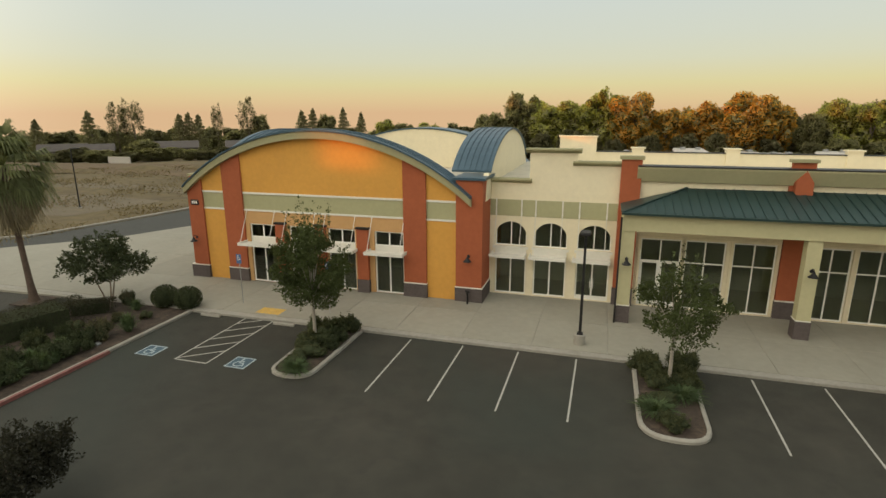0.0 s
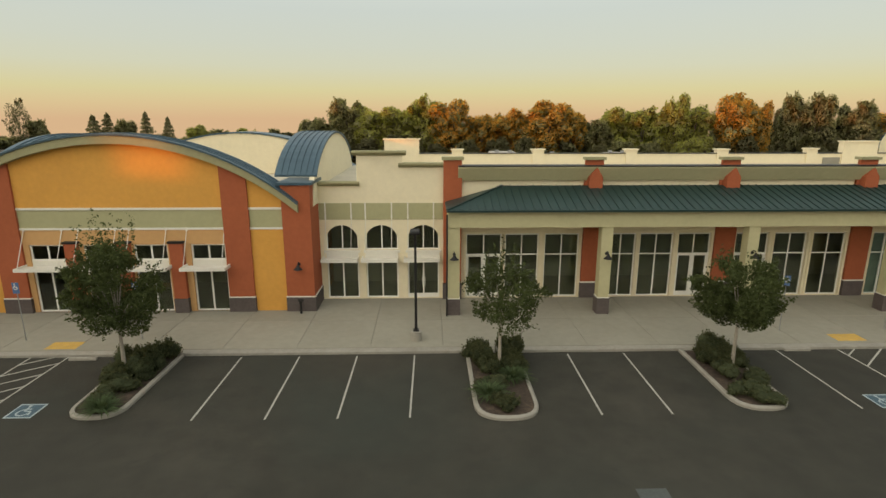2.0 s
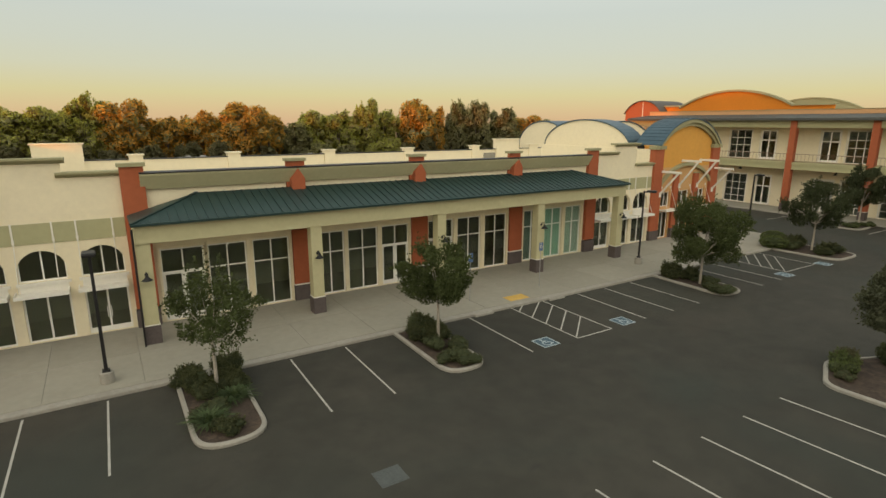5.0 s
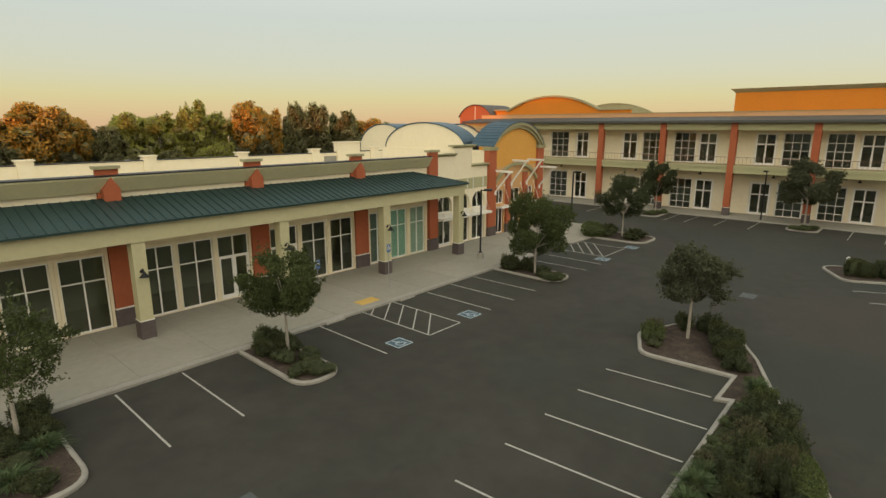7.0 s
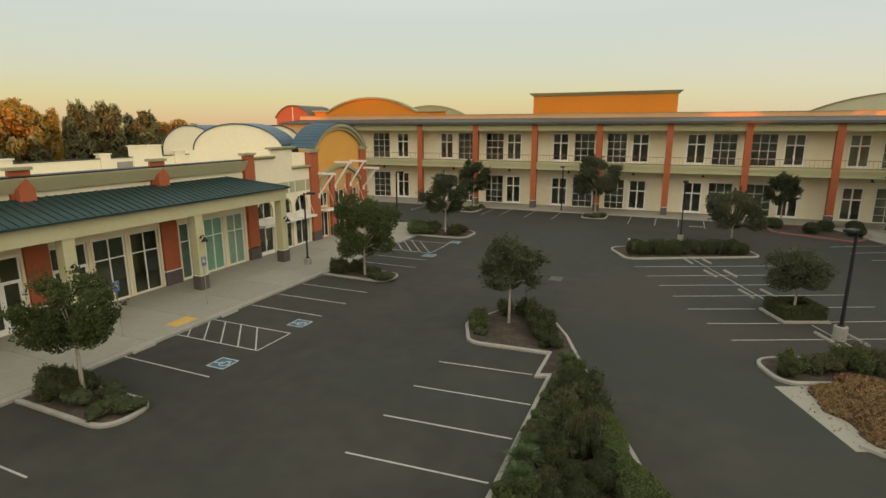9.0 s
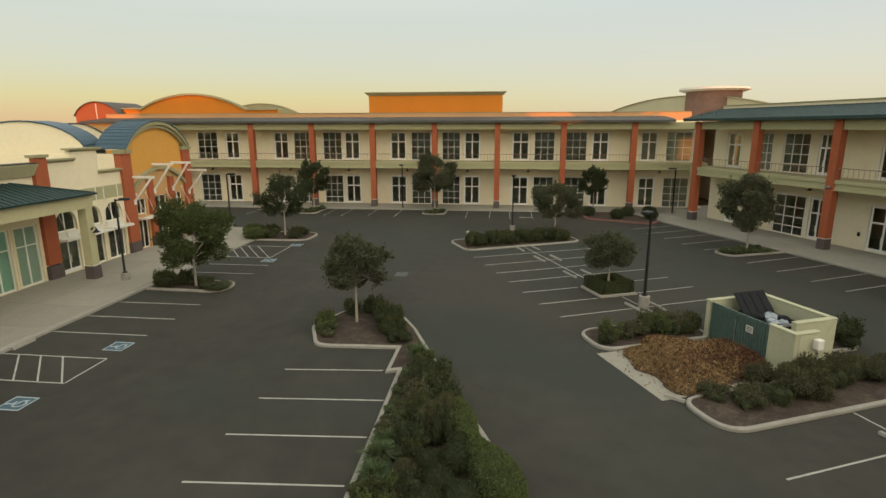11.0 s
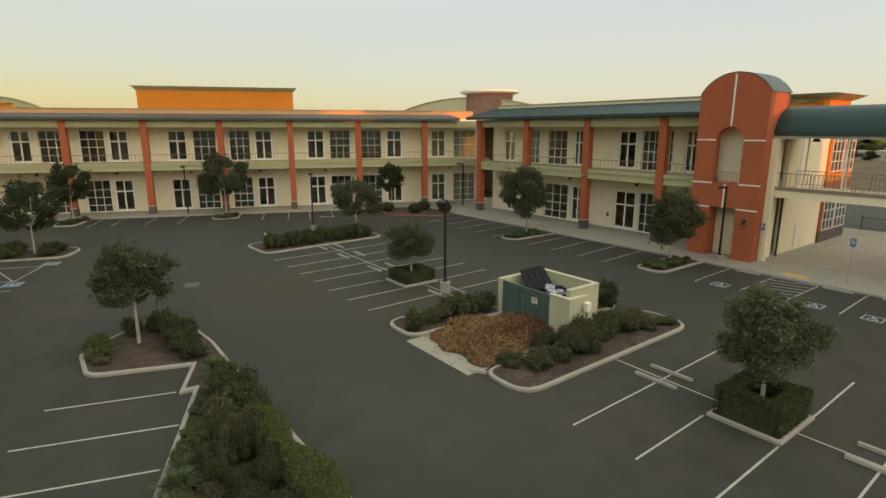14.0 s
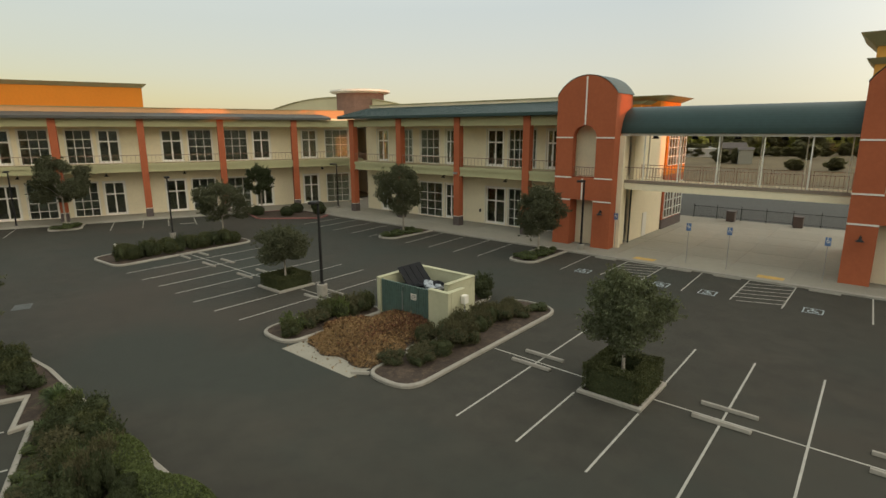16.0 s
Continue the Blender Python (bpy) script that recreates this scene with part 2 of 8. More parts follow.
M_GREYFILM = mat("dull_green_window_film", (0.12, 0.15, 0.115), 0.6, vary=0.2, big=0.6, fine=2, bump=0)
M_INNER = mat("shop_interior", (0.74, 0.70, 0.56), 0.9, vary=0.2, big=0.5, fine=3, bump=0)
M_BRICK = mat("brown_stone", (0.23, 0.135, 0.10), 0.9, vary=0.25, big=1.2, fine=6, bump=0.4)
M_HOUSE = mat("pale_house_wall", (0.50, 0.46, 0.40), 0.9, vary=0.1, big=0.4, fine=3, bump=0.1)
M_HOUSEROOF = mat("dark_shingle", (0.10, 0.085, 0.075), 0.9, vary=0.2, big=0.6, fine=5, bump=0.3)
M_HYDRANT = mat("white_hydrant_paint", (0.68, 0.66, 0.60), 0.5, vary=0.1, big=3, fine=12, bump=0)


def leaf_mat(name, base, vary=0.45, back=0.25):
    m = mat(name, base, 0.75, vary=0.25, big=0.5, fine=5, bump=0, island=vary, spec=0.08)
    n, l = m.node_tree.nodes, m.node_tree.links
    b = n["Principled BSDF"]
    tr = n.new("ShaderNodeBsdfTranslucent")
    tr.inputs["Color"].default_value = (base[0] * 1.4, base[1] * 1.4, base[2] * 0.8, 1)
    mx = n.new("ShaderNodeMixShader")
    mx.inputs[0].default_value = back
    l.new(b.outputs[0], mx.inputs[1]), l.new(tr.outputs[0], mx.inputs[2])
    l.new(mx.outputs[0], n["Material Output"].inputs["Surface"])
    return m


M_LEAF = leaf_mat("leaf_green", (0.072, 0.088, 0.033))
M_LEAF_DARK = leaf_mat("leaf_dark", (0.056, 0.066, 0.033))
M_LEAF_OLIVE = leaf_mat("leaf_olive", (0.087, 0.092, 0.055))
M_LEAF_GREY = leaf_mat("leaf_grey_green", (0.112, 0.124, 0.070))
M_LEAF_RED = leaf_mat("leaf_dark_purple", (0.030, 0.029, 0.020))
M_SHRUB = leaf_mat("shrub_green", (0.074, 0.080, 0.037))
M_SHRUB_GREY = leaf_mat("shrub_grey_olive", (0.098, 0.092, 0.052))
M_SHRUB_LIGHT = leaf_mat("shrub_light_green", (0.100, 0.122, 0.046), vary=0.3)
M_GRASSY = leaf_mat("grassy_blades", (0.088, 0.118, 0.055))
M_LITTER = leaf_mat("dry_cuttings", (0.215, 0.135, 0.066), vary=0.75, back=0.05)
M_STRAW = leaf_mat("pale_dry_cuttings", (0.29, 0.192, 0.095), vary=0.5, back=0.1)
M_RUSTY = leaf_mat("dark_dry_cuttings", (0.125, 0.058, 0.034), vary=0.6, back=0.05)
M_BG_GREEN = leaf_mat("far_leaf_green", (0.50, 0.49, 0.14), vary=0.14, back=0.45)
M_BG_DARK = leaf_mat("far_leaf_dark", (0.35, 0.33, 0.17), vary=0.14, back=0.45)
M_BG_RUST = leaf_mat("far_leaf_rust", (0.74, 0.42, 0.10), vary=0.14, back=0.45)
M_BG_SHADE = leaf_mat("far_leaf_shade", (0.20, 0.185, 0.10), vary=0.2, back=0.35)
M_PALM = leaf_mat("palm_frond", (0.13, 0.14, 0.062))
M_PALM_DEAD = leaf_mat("dead_palm_frond", (0.26, 0.215, 0.14))


def glass_mat(name, tint, gloss):
    m = bpy.data.materials.new(name)
    m.use_nodes = True
    n, l = m.node_tree.nodes, m.node_tree.links
    n.clear()
    out = n.new("ShaderNodeOutputMaterial")
    tr = n.new("ShaderNodeBsdfTransparent")
    tr.inputs[0].default_value = (*tint, 1)
    gl = n.new("ShaderNodeBsdfGlossy")
    gl.inputs["Roughness"].default_value = 0.03
    gl.inputs["Color"].default_value = (0.9, 0.92, 0.92, 1)
    lw = n.new("ShaderNodeLayerWeight")
    lw.inputs["Blend"].default_value = 0.5
    pw = n.new("ShaderNodeMath")
    pw.operation = 'POWER'
    pw.inputs[1].default_value = 4.0
    l.new(lw.outputs["Facing"], pw.inputs[0])
    fr = n.new("ShaderNodeMapRange")
    fr.inputs["To Min"].default_value, fr.inputs["To Max"].default_value = gloss, 1.0
    l.new(pw.outputs[0], fr.inputs[0])
    mx = n.new("ShaderNodeMixShader")
    l.new(fr.outputs[0], mx.inputs[0]), l.new(tr.outputs[0], mx.inputs[1]), l.new(gl.outputs[0], mx.inputs[2])
    l.new(mx.outputs[0], out.inputs[0])
    return m


M_GLASS = glass_mat("dark_tinted_glass", (0.60, 0.64, 0.58), 0.06)
M_GLASS_SHOP = glass_mat("plain_shop_glass", (0.90, 0.95, 0.93), 0.04)
M_GLASS_CLEAR = glass_mat("clear_glass", (0.62, 0.68, 0.66), 0.06)


# ---- building blocks ----
class Mesh:
    """Collects boxes, prisms and tubes into one mesh."""

    def __init__(self):
        self.v, self.f = [], []

    def face(self, *pts):
        k = len(self.v)
        self.v += [tuple(p) for p in pts]
        self.f.append(tuple(range(k, k + len(pts))))
        return self

    def box(self, x0, x1, y0, y1, z0, z1):
        k = len(self.v)
        self.v += [(x0, y0, z0), (x1, y0, z0), (x1, y1, z0), (x0, y1, z0), (x0, y0, z1), (x1, y0, z1), (x1, y1, z1), (x0, y1, z1)]
        self.f += [(k + a, k + b, k + c, k + d) for a, b, c, d in
                   ((0, 3, 2, 1), (4, 5, 6, 7), (0, 1, 5, 4), (1, 2, 6, 5), (2, 3, 7, 6), (3, 0, 4, 7))]
        return self

    def loft(self, a, b, caps=True):
        """Joins two loops of equal length."""
        k, n = len(self.v), len(a)
        self.v += [tuple(p) for p in a] + [tuple(p) for p in b]
        self.f += [(k + i, k + (i + 1) % n, k + n + (i + 1) % n, k + n + i) for i in range(n)]
        if caps:
            self.f += [tuple(range(k + n - 1, k - 1, -1)), tuple(range(k + n, k + 2 * n))]
        return self

    def prism(self, pts, z0, z1):
        return self.loft([(x, y, z0) for x, y in pts], [(x, y, z1) for x, y in pts])

    def along_y(self, pts, y0, y1):
        return self.loft([(x, y0, z) for x, z in pts], [(x, y1, z) for x, z in pts])

    def along_x(self, pts, x0, x1):
        return self.loft([(x0, y, z) for y, z in pts], [(x1, y, z) for y, z in pts])

    def tube(self, p, q, r0, r1=None, n=8):
        p, q = Vector(p), Vector(q)
        r1 = r0 if r1 is None else r1
        d = (q - p).normalized()
        s = d.cross(Vector((0, 0, 1)) if abs(d.z) < 0.9 else Vector((1, 0, 0))).normalized()
        t = d.cross(s)
        ring = [(math.cos(2 * math.pi * i / n), math.sin(2 * math.pi * i / n)) for i in range(n)]
        return self.loft([p + (s * c + t * w) * r0 for c, w in ring], [q + (s * c + t * w) * r1 for c, w in ring])

    def beam(self, p, q, w, h):
        """A bar of rectangular section from p to q."""
        p, q = Vector(p), Vector(q)
        d = (q - p).normalized()
        s = d.cross(Vector((0, 0, 1)) if abs(d.z) < 0.95 else Vector((0, 1, 0))).normalized() * (w / 2)
        t = s.normalized().cross(d) * (h / 2)
        return self.loft([p + s + t, p + s - t, p - s - t, p - s + t], [q + s + t, q + s - t, q - s - t, q - s + t])

    def arc_band(self, arc, axis, a0, a1, thick):
        """A curved roof of that thickness under the arc of (across, z), drawn out along the axis."""
        k, n = len(self.v), len(arc)
        for e in (a0, a1):
            for d in (0.0, thick):
                self.v += [(p, e, z - d) if axis == 'y' else (e, p, z - d) for p, z in arc]
        at = lambda e, d, i: k + (e * 2 + d) * n + i
        for i in range(n - 1):
            self.f += [(at(0, 0, i), at(0, 0, i + 1), at(1, 0, i + 1), at(1, 0, i)), (at(0, 1, i), at(1, 1, i), at(1, 1, i + 1), at(0, 1, i + 1)),
                       (at(0, 0, i), at(0, 1, i), at(0, 1, i + 1), at(0, 0, i + 1)), (at(1, 0, i), at(1, 0, i + 1), at(1, 1, i + 1), at(1, 1, i))]
        for i in (0, n - 1):
            self.f.append((at(0, 0, i), at(1, 0, i), at(1, 1, i), at(0, 1, i)))
        return self

    def data(self, name, smooth=False):
        me = bpy.data.meshes.new(name)
        me.from_pydata(self.v, [], self.f)
        me.validate()
        bm = bmesh.new()
        bm.from_mesh(me)
        bmesh.ops.recalc_face_normals(bm, faces=bm.faces)
        bm.to_mesh(me)
        bm.free()
        if smooth:
            me.shade_smooth()
        return me


def part(name, mesh, material, parent=None, label="", smooth=False):
    """Links a mesh as one object under a thing or a part."""
    me = mesh.data(name, smooth) if isinstance(mesh, Mesh) else mesh
    if not me.materials:
        me.materials.append(material)
    ob = new(name, me)
    if parent is not None:
        ob.parent = parent
    return tagged(ob, label=label)


def bevel(me, width, segments=1):
    bm = bmesh.new()
    bm.from_mesh(me)
    bmesh.ops.bevel(bm, geom=bm.edges[:], offset=width, segments=segments, affect='EDGES', clamp_overlap=True)
    bm.to_mesh(me)
    bm.free()
    return me


def group_thing(name, label, category, m=None, group="", kind=""):
    ob = new(name)
    ob.empty_display_size = 0.2
    if m is not None:
        ob.matrix_basis = m
    return tagged(ob, label, category, group, kind)


def arc_pts(x0, x1, z0, top, n=24):
    """Points of a circular arc from (x0, z0) to (x1, z0) with its crown at z = top."""
    c, h = (x0 + x1) / 2, top - z0
    half = (x1 - x0) / 2
    r = (half * half + h * h) / (2 * h)
    a = math.asin(min(1, half / r)) if h <= half else math.pi - math.asin(half / r)
    return [(c + r * math.sin(-a + 2 * a * i / n), top - r + r * math.cos(-a + 2 * a * i / n)) for i in range(n + 1)]


def wall_mesh(x0, x1, y0, y1, z0, z1, holes=()):
    """A wall in one piece with openings (a, b, low, high) through it."""
    xs = sorted({round(v, 4) for v in (x0, x1, *(h[0] for h in holes), *(h[1] for h in holes)) if x0 - 1e-6 <= v <= x1 + 1e-6})
    zs = sorted({round(v, 4) for v in (z0, z1, *(h[2] for h in holes), *(h[3] for h in holes)) if z0 - 1e-6 <= v <= z1 + 1e-6})
    me, index = Mesh(), {}

    def vert(i, j, side):
        key = (i, j, side)
        if key not in index:
            index[key] = len(me.v)
            me.v.append((xs[i], (y0, y1)[side], zs[j]))
        return index[key]

    def solid(i, j):
        if not (0 <= i < len(xs) - 1 and 0 <= j < len(zs) - 1):
            return False
        cx, cz = (xs[i] + xs[i + 1]) / 2, (zs[j] + zs[j + 1]) / 2
        return not any(h[0] < cx < h[1] and h[2] < cz < h[3] for h in holes)

    for i in range(len(xs) - 1):
        for j in range(len(zs) - 1):
            if not solid(i, j):
                continue
            c = [(i, j), (i + 1, j), (i + 1, j + 1), (i, j + 1)]
            me.f.append(tuple(vert(*p, 0) for p in c))
            me.f.append(tuple(vert(*p, 1) for p in c[::-1]))
            for (a, b), (di, dj) in zip(((0, 1), (1, 2), (2, 3), (3, 0)), ((0, -1), (1, 0), (0, 1), (-1, 0))):
                if not solid(i + di, j + dj):
                    me.f.append((vert(*c[b], 0), vert(*c[a], 0), vert(*c[a], 1), vert(*c[b], 1)))
    return me


def window(parent, x0, x1, z0, z1, y, xs=(), zs=(), name="window", bar=0.07, glass=None, door_low=None, depth=0.10):
    """A glazed opening in a wall that faces -y: a frame with bars at the fractions xs and at the heights zs, and a pane in each light."""
    me = Mesh()
    me.box(x0, x0 + bar, y, y + depth, z0, z1).box(x1 - bar, x1, y, y + depth, z0, z1)
    me.box(x0 + bar, x1 - bar, y, y + depth, z1 - bar, z1).box(x0 + bar, x1 - bar, y, y + depth, z0, z0 + bar)
    gx = [x0 + bar] + [x0 + (x1 - x0) * f for f in xs] + [x1 - bar]
    gz = [z0 + bar] + list(zs) + [z1 - bar]
    for g in gx[1:-1]:
        me.box(g - bar / 2, g + bar / 2, y + 0.004, y + depth - 0.004, z0 + bar, z1 - bar)
    for g in gz[1:-1]:
        for a, b in zip(gx, gx[1:]):
            me.box(a + bar / 2 if a != gx[0] else a, b - bar / 2 if b != gx[-1] else b, y + 0.008, y + depth - 0.008, g - bar / 2, g + bar / 2)
    if door_low:
        for f in (0.5,):
            c = x0 + (x1 - x0) * f
            for s in (-1, 1):
                me.box(c + s * 0.09 - 0.02, c + s * 0.09 + 0.02, y - 0.05, y - 0.01, z0 + 0.75, z0 + 1.35)
            me.box(x0 + bar, c - bar / 2, y + 0.006, y + depth - 0.006, z0 + bar, z0 + 0.26)
            me.box(c + bar / 2, x1 - bar, y + 0.006, y + depth - 0.006, z0 + bar, z0 + 0.26)
    ob = part(name, me, M_FRAME, parent)
    if door_low and bar < 0.1 and zs:
        zt = zs[0] - bar / 2
        for p, q in ((x0 + bar, c - bar / 2), (c + bar / 2, x1 - bar)):
            part("door_leaf", Mesh().box(p, p + 0.10, y + 0.01, y + depth - 0.01, z0 + 0.26, zt).box(q - 0.10, q, y + 0.01, y + depth - 0.01, z0 + 0.26, zt).box(p + 0.10, q - 0.10, y + 0.012, y + depth - 0.012, zt - 0.10, zt), M_FRAME, ob)
    for a, b in zip(gx, gx[1:]):
        for c, d in zip(gz, gz[1:]):
            pane = part("pane", Mesh().box(a, b, y + depth * 0.45, y + depth * 0.55, c, d), glass or M_GLASS, ob)
            pane.visible_shadow = False
    return ob


def seams(parent, m, length, count, step, material, across=0.05, high=0.05, name="seam"):
    """Standing seams: count ribs of one shared mesh, running along local y of m, a step apart along its x."""
    me = Mesh().box(-across / 2, across / 2, 0, length, 0, high).data(name)
    me.materials.append(material)
    for i in range(count):
        ob = new(name, me)
        ob.parent = parent
        ob.matrix_basis = m @ pose(i * step, 0, 0)


S_POSE = pose(51.1, -27.5, 0, 0, 0, 22.5)    # the slanting south frame: x along the wing, y out to the car park


def in_s(x, y, z=0.0):
    return S_POSE @ Vector((x, y, z))


# ---- ground ----
def sheet(name, pts, z, material, label, category, thick=0.02, kind="structure"):
    ob = part(name, Mesh().prism(pts, z - thick, z), material)
    return tagged(ob, label, category, kind=kind)


def ground_z(x, y):
    """Level round the shops, then falling away very gently to the north and west."""
    d = math.hypot(x, y)
    k = min(1.0, max(0.0, ((0.8 * y - 0.6 * x) / max(d, 1.0) + 0.35) / 0.6))
    return -0.05 - 0.032 * max(0.0, d - 125) * k


gm = Mesh()
RINGS, SIDES = (0, 125, 140, 170, 210, 260, 330, 430, 600, 900, 1500), 64
gm.v.append((0, 0, -0.05))
for rr in RINGS[1:]:
    gm.v += [(rr * math.cos(2 * math.pi * i / SIDES), rr * math.sin(2 * math.pi * i / SIDES), ground_z(rr * math.cos(2 * math.pi * i / SIDES), rr * math.sin(2 * math.pi * i / SIDES))) for i in range(SIDES)]
gm.f += [(0, 1 + i, 1 + (i + 1) % SIDES) for i in range(SIDES)]
for k in range(len(RINGS) - 2):
    gm.f += [(1 + k * SIDES + i, 1 + (k + 1) * SIDES + i, 1 + (k + 1) * SIDES + (i + 1) % SIDES, 1 + k * SIDES + (i + 1) % SIDES) for i in range(SIDES)]
tagged(part("ground", gm, M_DRY), "dry grass and bare earth reaching the horizon", "ground", kind="structure")
sheet("road", [(-60, -45), (82, -45), (82, 70), (-40, 70), (-40, 44.0), (-60, 23.0)], 0.0, M_ASPHALT, "dark grey asphalt car park with faint tyre marks", "car park", 0.04)

# side road beyond the palm, with a pale kerb along the field
ROAD_A = [(-75, 5), (-36, 44.2), (-30, 52), (-30, 75), (-47.5, 75), (-47.5, 52), (-51, 37), (-75, 15)]
sheet("side_road", ROAD_A, 0.012, M_ROAD, "grey asphalt side road along the field", "road", 0.03)
far_kerb = Mesh()
for a, b in zip([(-76, 15.5), (-51.6, 37), (-48.2, 52.5), (-48.2, 75)], [(-51.6, 37), (-48.2, 52.5), (-48.2, 75)]):
    far_kerb.beam((*a, 0.06), (*b, 0.06), 0.45, 0.16)
tagged(part("field_kerb", far_kerb, M_KERB), "pale concrete kerb between road and field", "kerb", kind="structure")


def slab_field(thing, x0, x1, y0, y1, dx, dy, z, material, thick=0.15, shear=0.0):
    """Concrete slabs with recessed joints."""
    nx, ny = max(1, round((x1 - x0) / dx)), max(1, round((y1 - y0) / dy))
    w, h, g = (x1 - x0) / nx, (y1 - y0) / ny, 0.012
    me = bevel(Mesh().box(g, w - g, g, h - g, -thick, 0).data("slab"), 0.012)
    me.materials.append(material)
    for i in range(nx):
        for j in range(ny):
            ob = new("slab", me)
            ob.parent = thing
            ob.location = (x0 + i * w, y0 + j * h, z)


strip_walk = tagged(part("pavement", Mesh().box(-40, 56, 24.55, 50, -0.2, 0.125), M_KERB), "pale concrete pavement along the shop fronts", "pavement", kind="structure")
slab_field(strip_walk, -40, -28, 24.9, 44.5, 4.0, 4.9, 0.15, M_CONC, 0.03)
slab_field(strip_walk, -28, 44, 24.85, 32.3, 3.6, 3.72, 0.15, M_CONC, 0.03)
slab_field(strip_walk, 44, 56, 24.85, 32.3, 3.0, 3.72, 0.15, M_CONC, 0.03)
part("kerb_face", bevel(Mesh().box(-40, 56, 24.40, 24.83, -0.2, 0.15).data("kerb_face"), 0.03), M_KERB, strip_walk)
corner_walk = tagged(part("pavement", Mesh().prism([(-40, 24.0), (-24, 24.4), (-40, 24.4)], -0.1, 0.14), M_CONC), "pale concrete pavement by the palm", "pavement", kind="structure")
west_walk = tagged(part("pavement", Mesh().prism([(-66, 16.5), (-42, 24.4), (-40.02, 24.4), (-40.02, 44.5), (-43, 38)], -0.2, 0.145), M_CONC), "pale concrete apron beside the side road", "pavement", kind="structure")

east_walk = tagged(part("pavement", Mesh().box(71.4, 77, -24, 60, -0.2, 0.125), M_KERB), "pale concrete walk under the two-storey arcade", "pavement", kind="structure")
slab_field(east_walk, 71.75, 76.9, -23.5, 59.5, 5.15, 4.2, 0.15, M_CONC, 0.03)
part("kerb_face", bevel(Mesh().box(71.3, 71.73, -20, 60, -0.2, 0.15).data("kerb_face"), 0.03), M_KERB, east_walk)

south_walk = tagged(part("pavement", Mesh().box(-55, 26, -22.5, 3.4, -0.2, 0.125), M_KERB), "pale concrete walk and court under the bridge", "pavement", kind="structure")
south_walk.matrix_basis = S_POSE.copy()
slab_field(south_walk, -10.5, 25, -2.7, 3.4, 3.95, 3.05, 0.15, M_CONC, 0.03)
slab_field(south_walk, -55, -10.5, -22.4, 3.4, 4.05, 4.3, 0.15, M_CONC, 0.03)
part("kerb_face", bevel(Mesh().box(-55, 25, 3.41, 3.78, -0.2, 0.15).data("kerb_face"), 0.03), M_KERB, south_walk)


# ---- planted islands ----
def rounded(pts, radii, n=6):
    """A closed outline with its corners rounded."""
    out = []
    k = len(pts)
    for i in range(k):
        p, a, b = Vector(pts[i]), Vector(pts[i - 1]), Vector(pts[(i + 1) % k])
        r = radii[i] if isinstance(radii, (list, tuple)) else radii
        u, v = (a - p).normalized(), (b - p).normalized()
        ang = u.angle(v)
        cut = min(r / math.tan(ang / 2), (a - p).length * 0.49, (b - p).length * 0.49) if r > 0 else 0
        if cut < 0.02:
            out.append(tuple(p))
            continue
        s, e = p + u * cut, p + v * cut
        for j in range(n + 1):
            t = j / n
            out.append(tuple(s * (1 - t) ** 2 + p * 2 * t * (1 - t) + e * t * t))
    return out


def inset(pts, d):
    k, out = len(pts), []
    area = sum(pts[i - 1][0] * pts[i][1] - pts[i][0] * pts[i - 1][1] for i in range(k))
    sgn = 1 if area > 0 else -1
    for i in range(k):
        a, p, b = Vector(pts[i - 1]), Vector(pts[i]), Vector(pts[(i + 1) % k])
        n1 = Vector((-(p - a).y, (p - a).x)).normalized() * sgn
        n2 = Vector((-(b - p).y, (b - p).x)).normalized() * sgn
        n = (n1 + n2)
        n = n / max(0.5, n.length_squared / 2) if n.length > 1e-6 else n1
        out.append(tuple(p + n * d))
    return out


def island(pts, label, radii=0.6, m=None, width=0.17, height=0.15, soil=M_SOIL, paint=None):
    """A kerbed bed: kerb ring with a rounded edge, and soil inside."""
    o = rounded(pts, radii)
    i1, i2 = inset(o, 0.05), inset(o, width)
    n = len(o)
    me = Mesh()
    rings = [[(x, y, -0.1) for x, y in o], [(x, y, height - 0.04) for x, y in o], [(x, y, height) for x, y in i1], [(x, y, height) for x, y in i2], [(x, y, 0.02) for x, y in i2]]
    for a, b in zip(rings, rings[1:]):
        me.loft(a, b, caps=False)
    thing = group_thing("planted_island", label, "planter", m, group="planted islands", kind="structure")
    part("kerb", me, paint or M_KERB, thing)
    part("soil", Mesh().prism(i2, -0.05, height - 0.05), soil, thing)
    return thing


island([(-11.6, 24.38), (-11.7, 18.75), (-13.85, 18.75), (-13.95, 24.38)], "kerbed island with dark shrubs and a young tree", [0.1, 1.05, 1.05, 0.1])
island([(4.42, 24.38), (4.42, 18.3), (1.85, 18.3), (1.85, 24.38)], "kerbed island with grassy shrubs and a young tree", [0.1, 1.2, 1.2, 0.1])
island([(14.55, 24.38), (14.55, 18.75), (12.2, 18.75), (12.3, 24.38)], "kerbed island with dark shrubs and a young tree", [0.1, 1.2, 1.2, 0.1])
island([(35.9, 24.38), (35.9, 18.8), (33.3, 18.8), (33.5, 24.38)], "kerbed island with low shrubs and a tree", [0.1, 1.2, 1.2, 0.1])
island([(54.2, 27.2), (54.2, 19.2), (50.1, 19.2), (49.9, 25.4)], "kerbed island with rounded shrubs and a tree", [0.3, 1.4, 1.4, 0.5])
bed_w = island([(-22.45, 24.9), (-22.4, 13.5), (-23.2, 9.0), (-28, 7.0), (-31, 14.0), (-29.6, 21.0), (-28.8, 24.9)], "planted bed with clipped hedges and a small tree", [0.3, 0.3, 2.0, 2.0, 2.0, 2.0, 0.4])
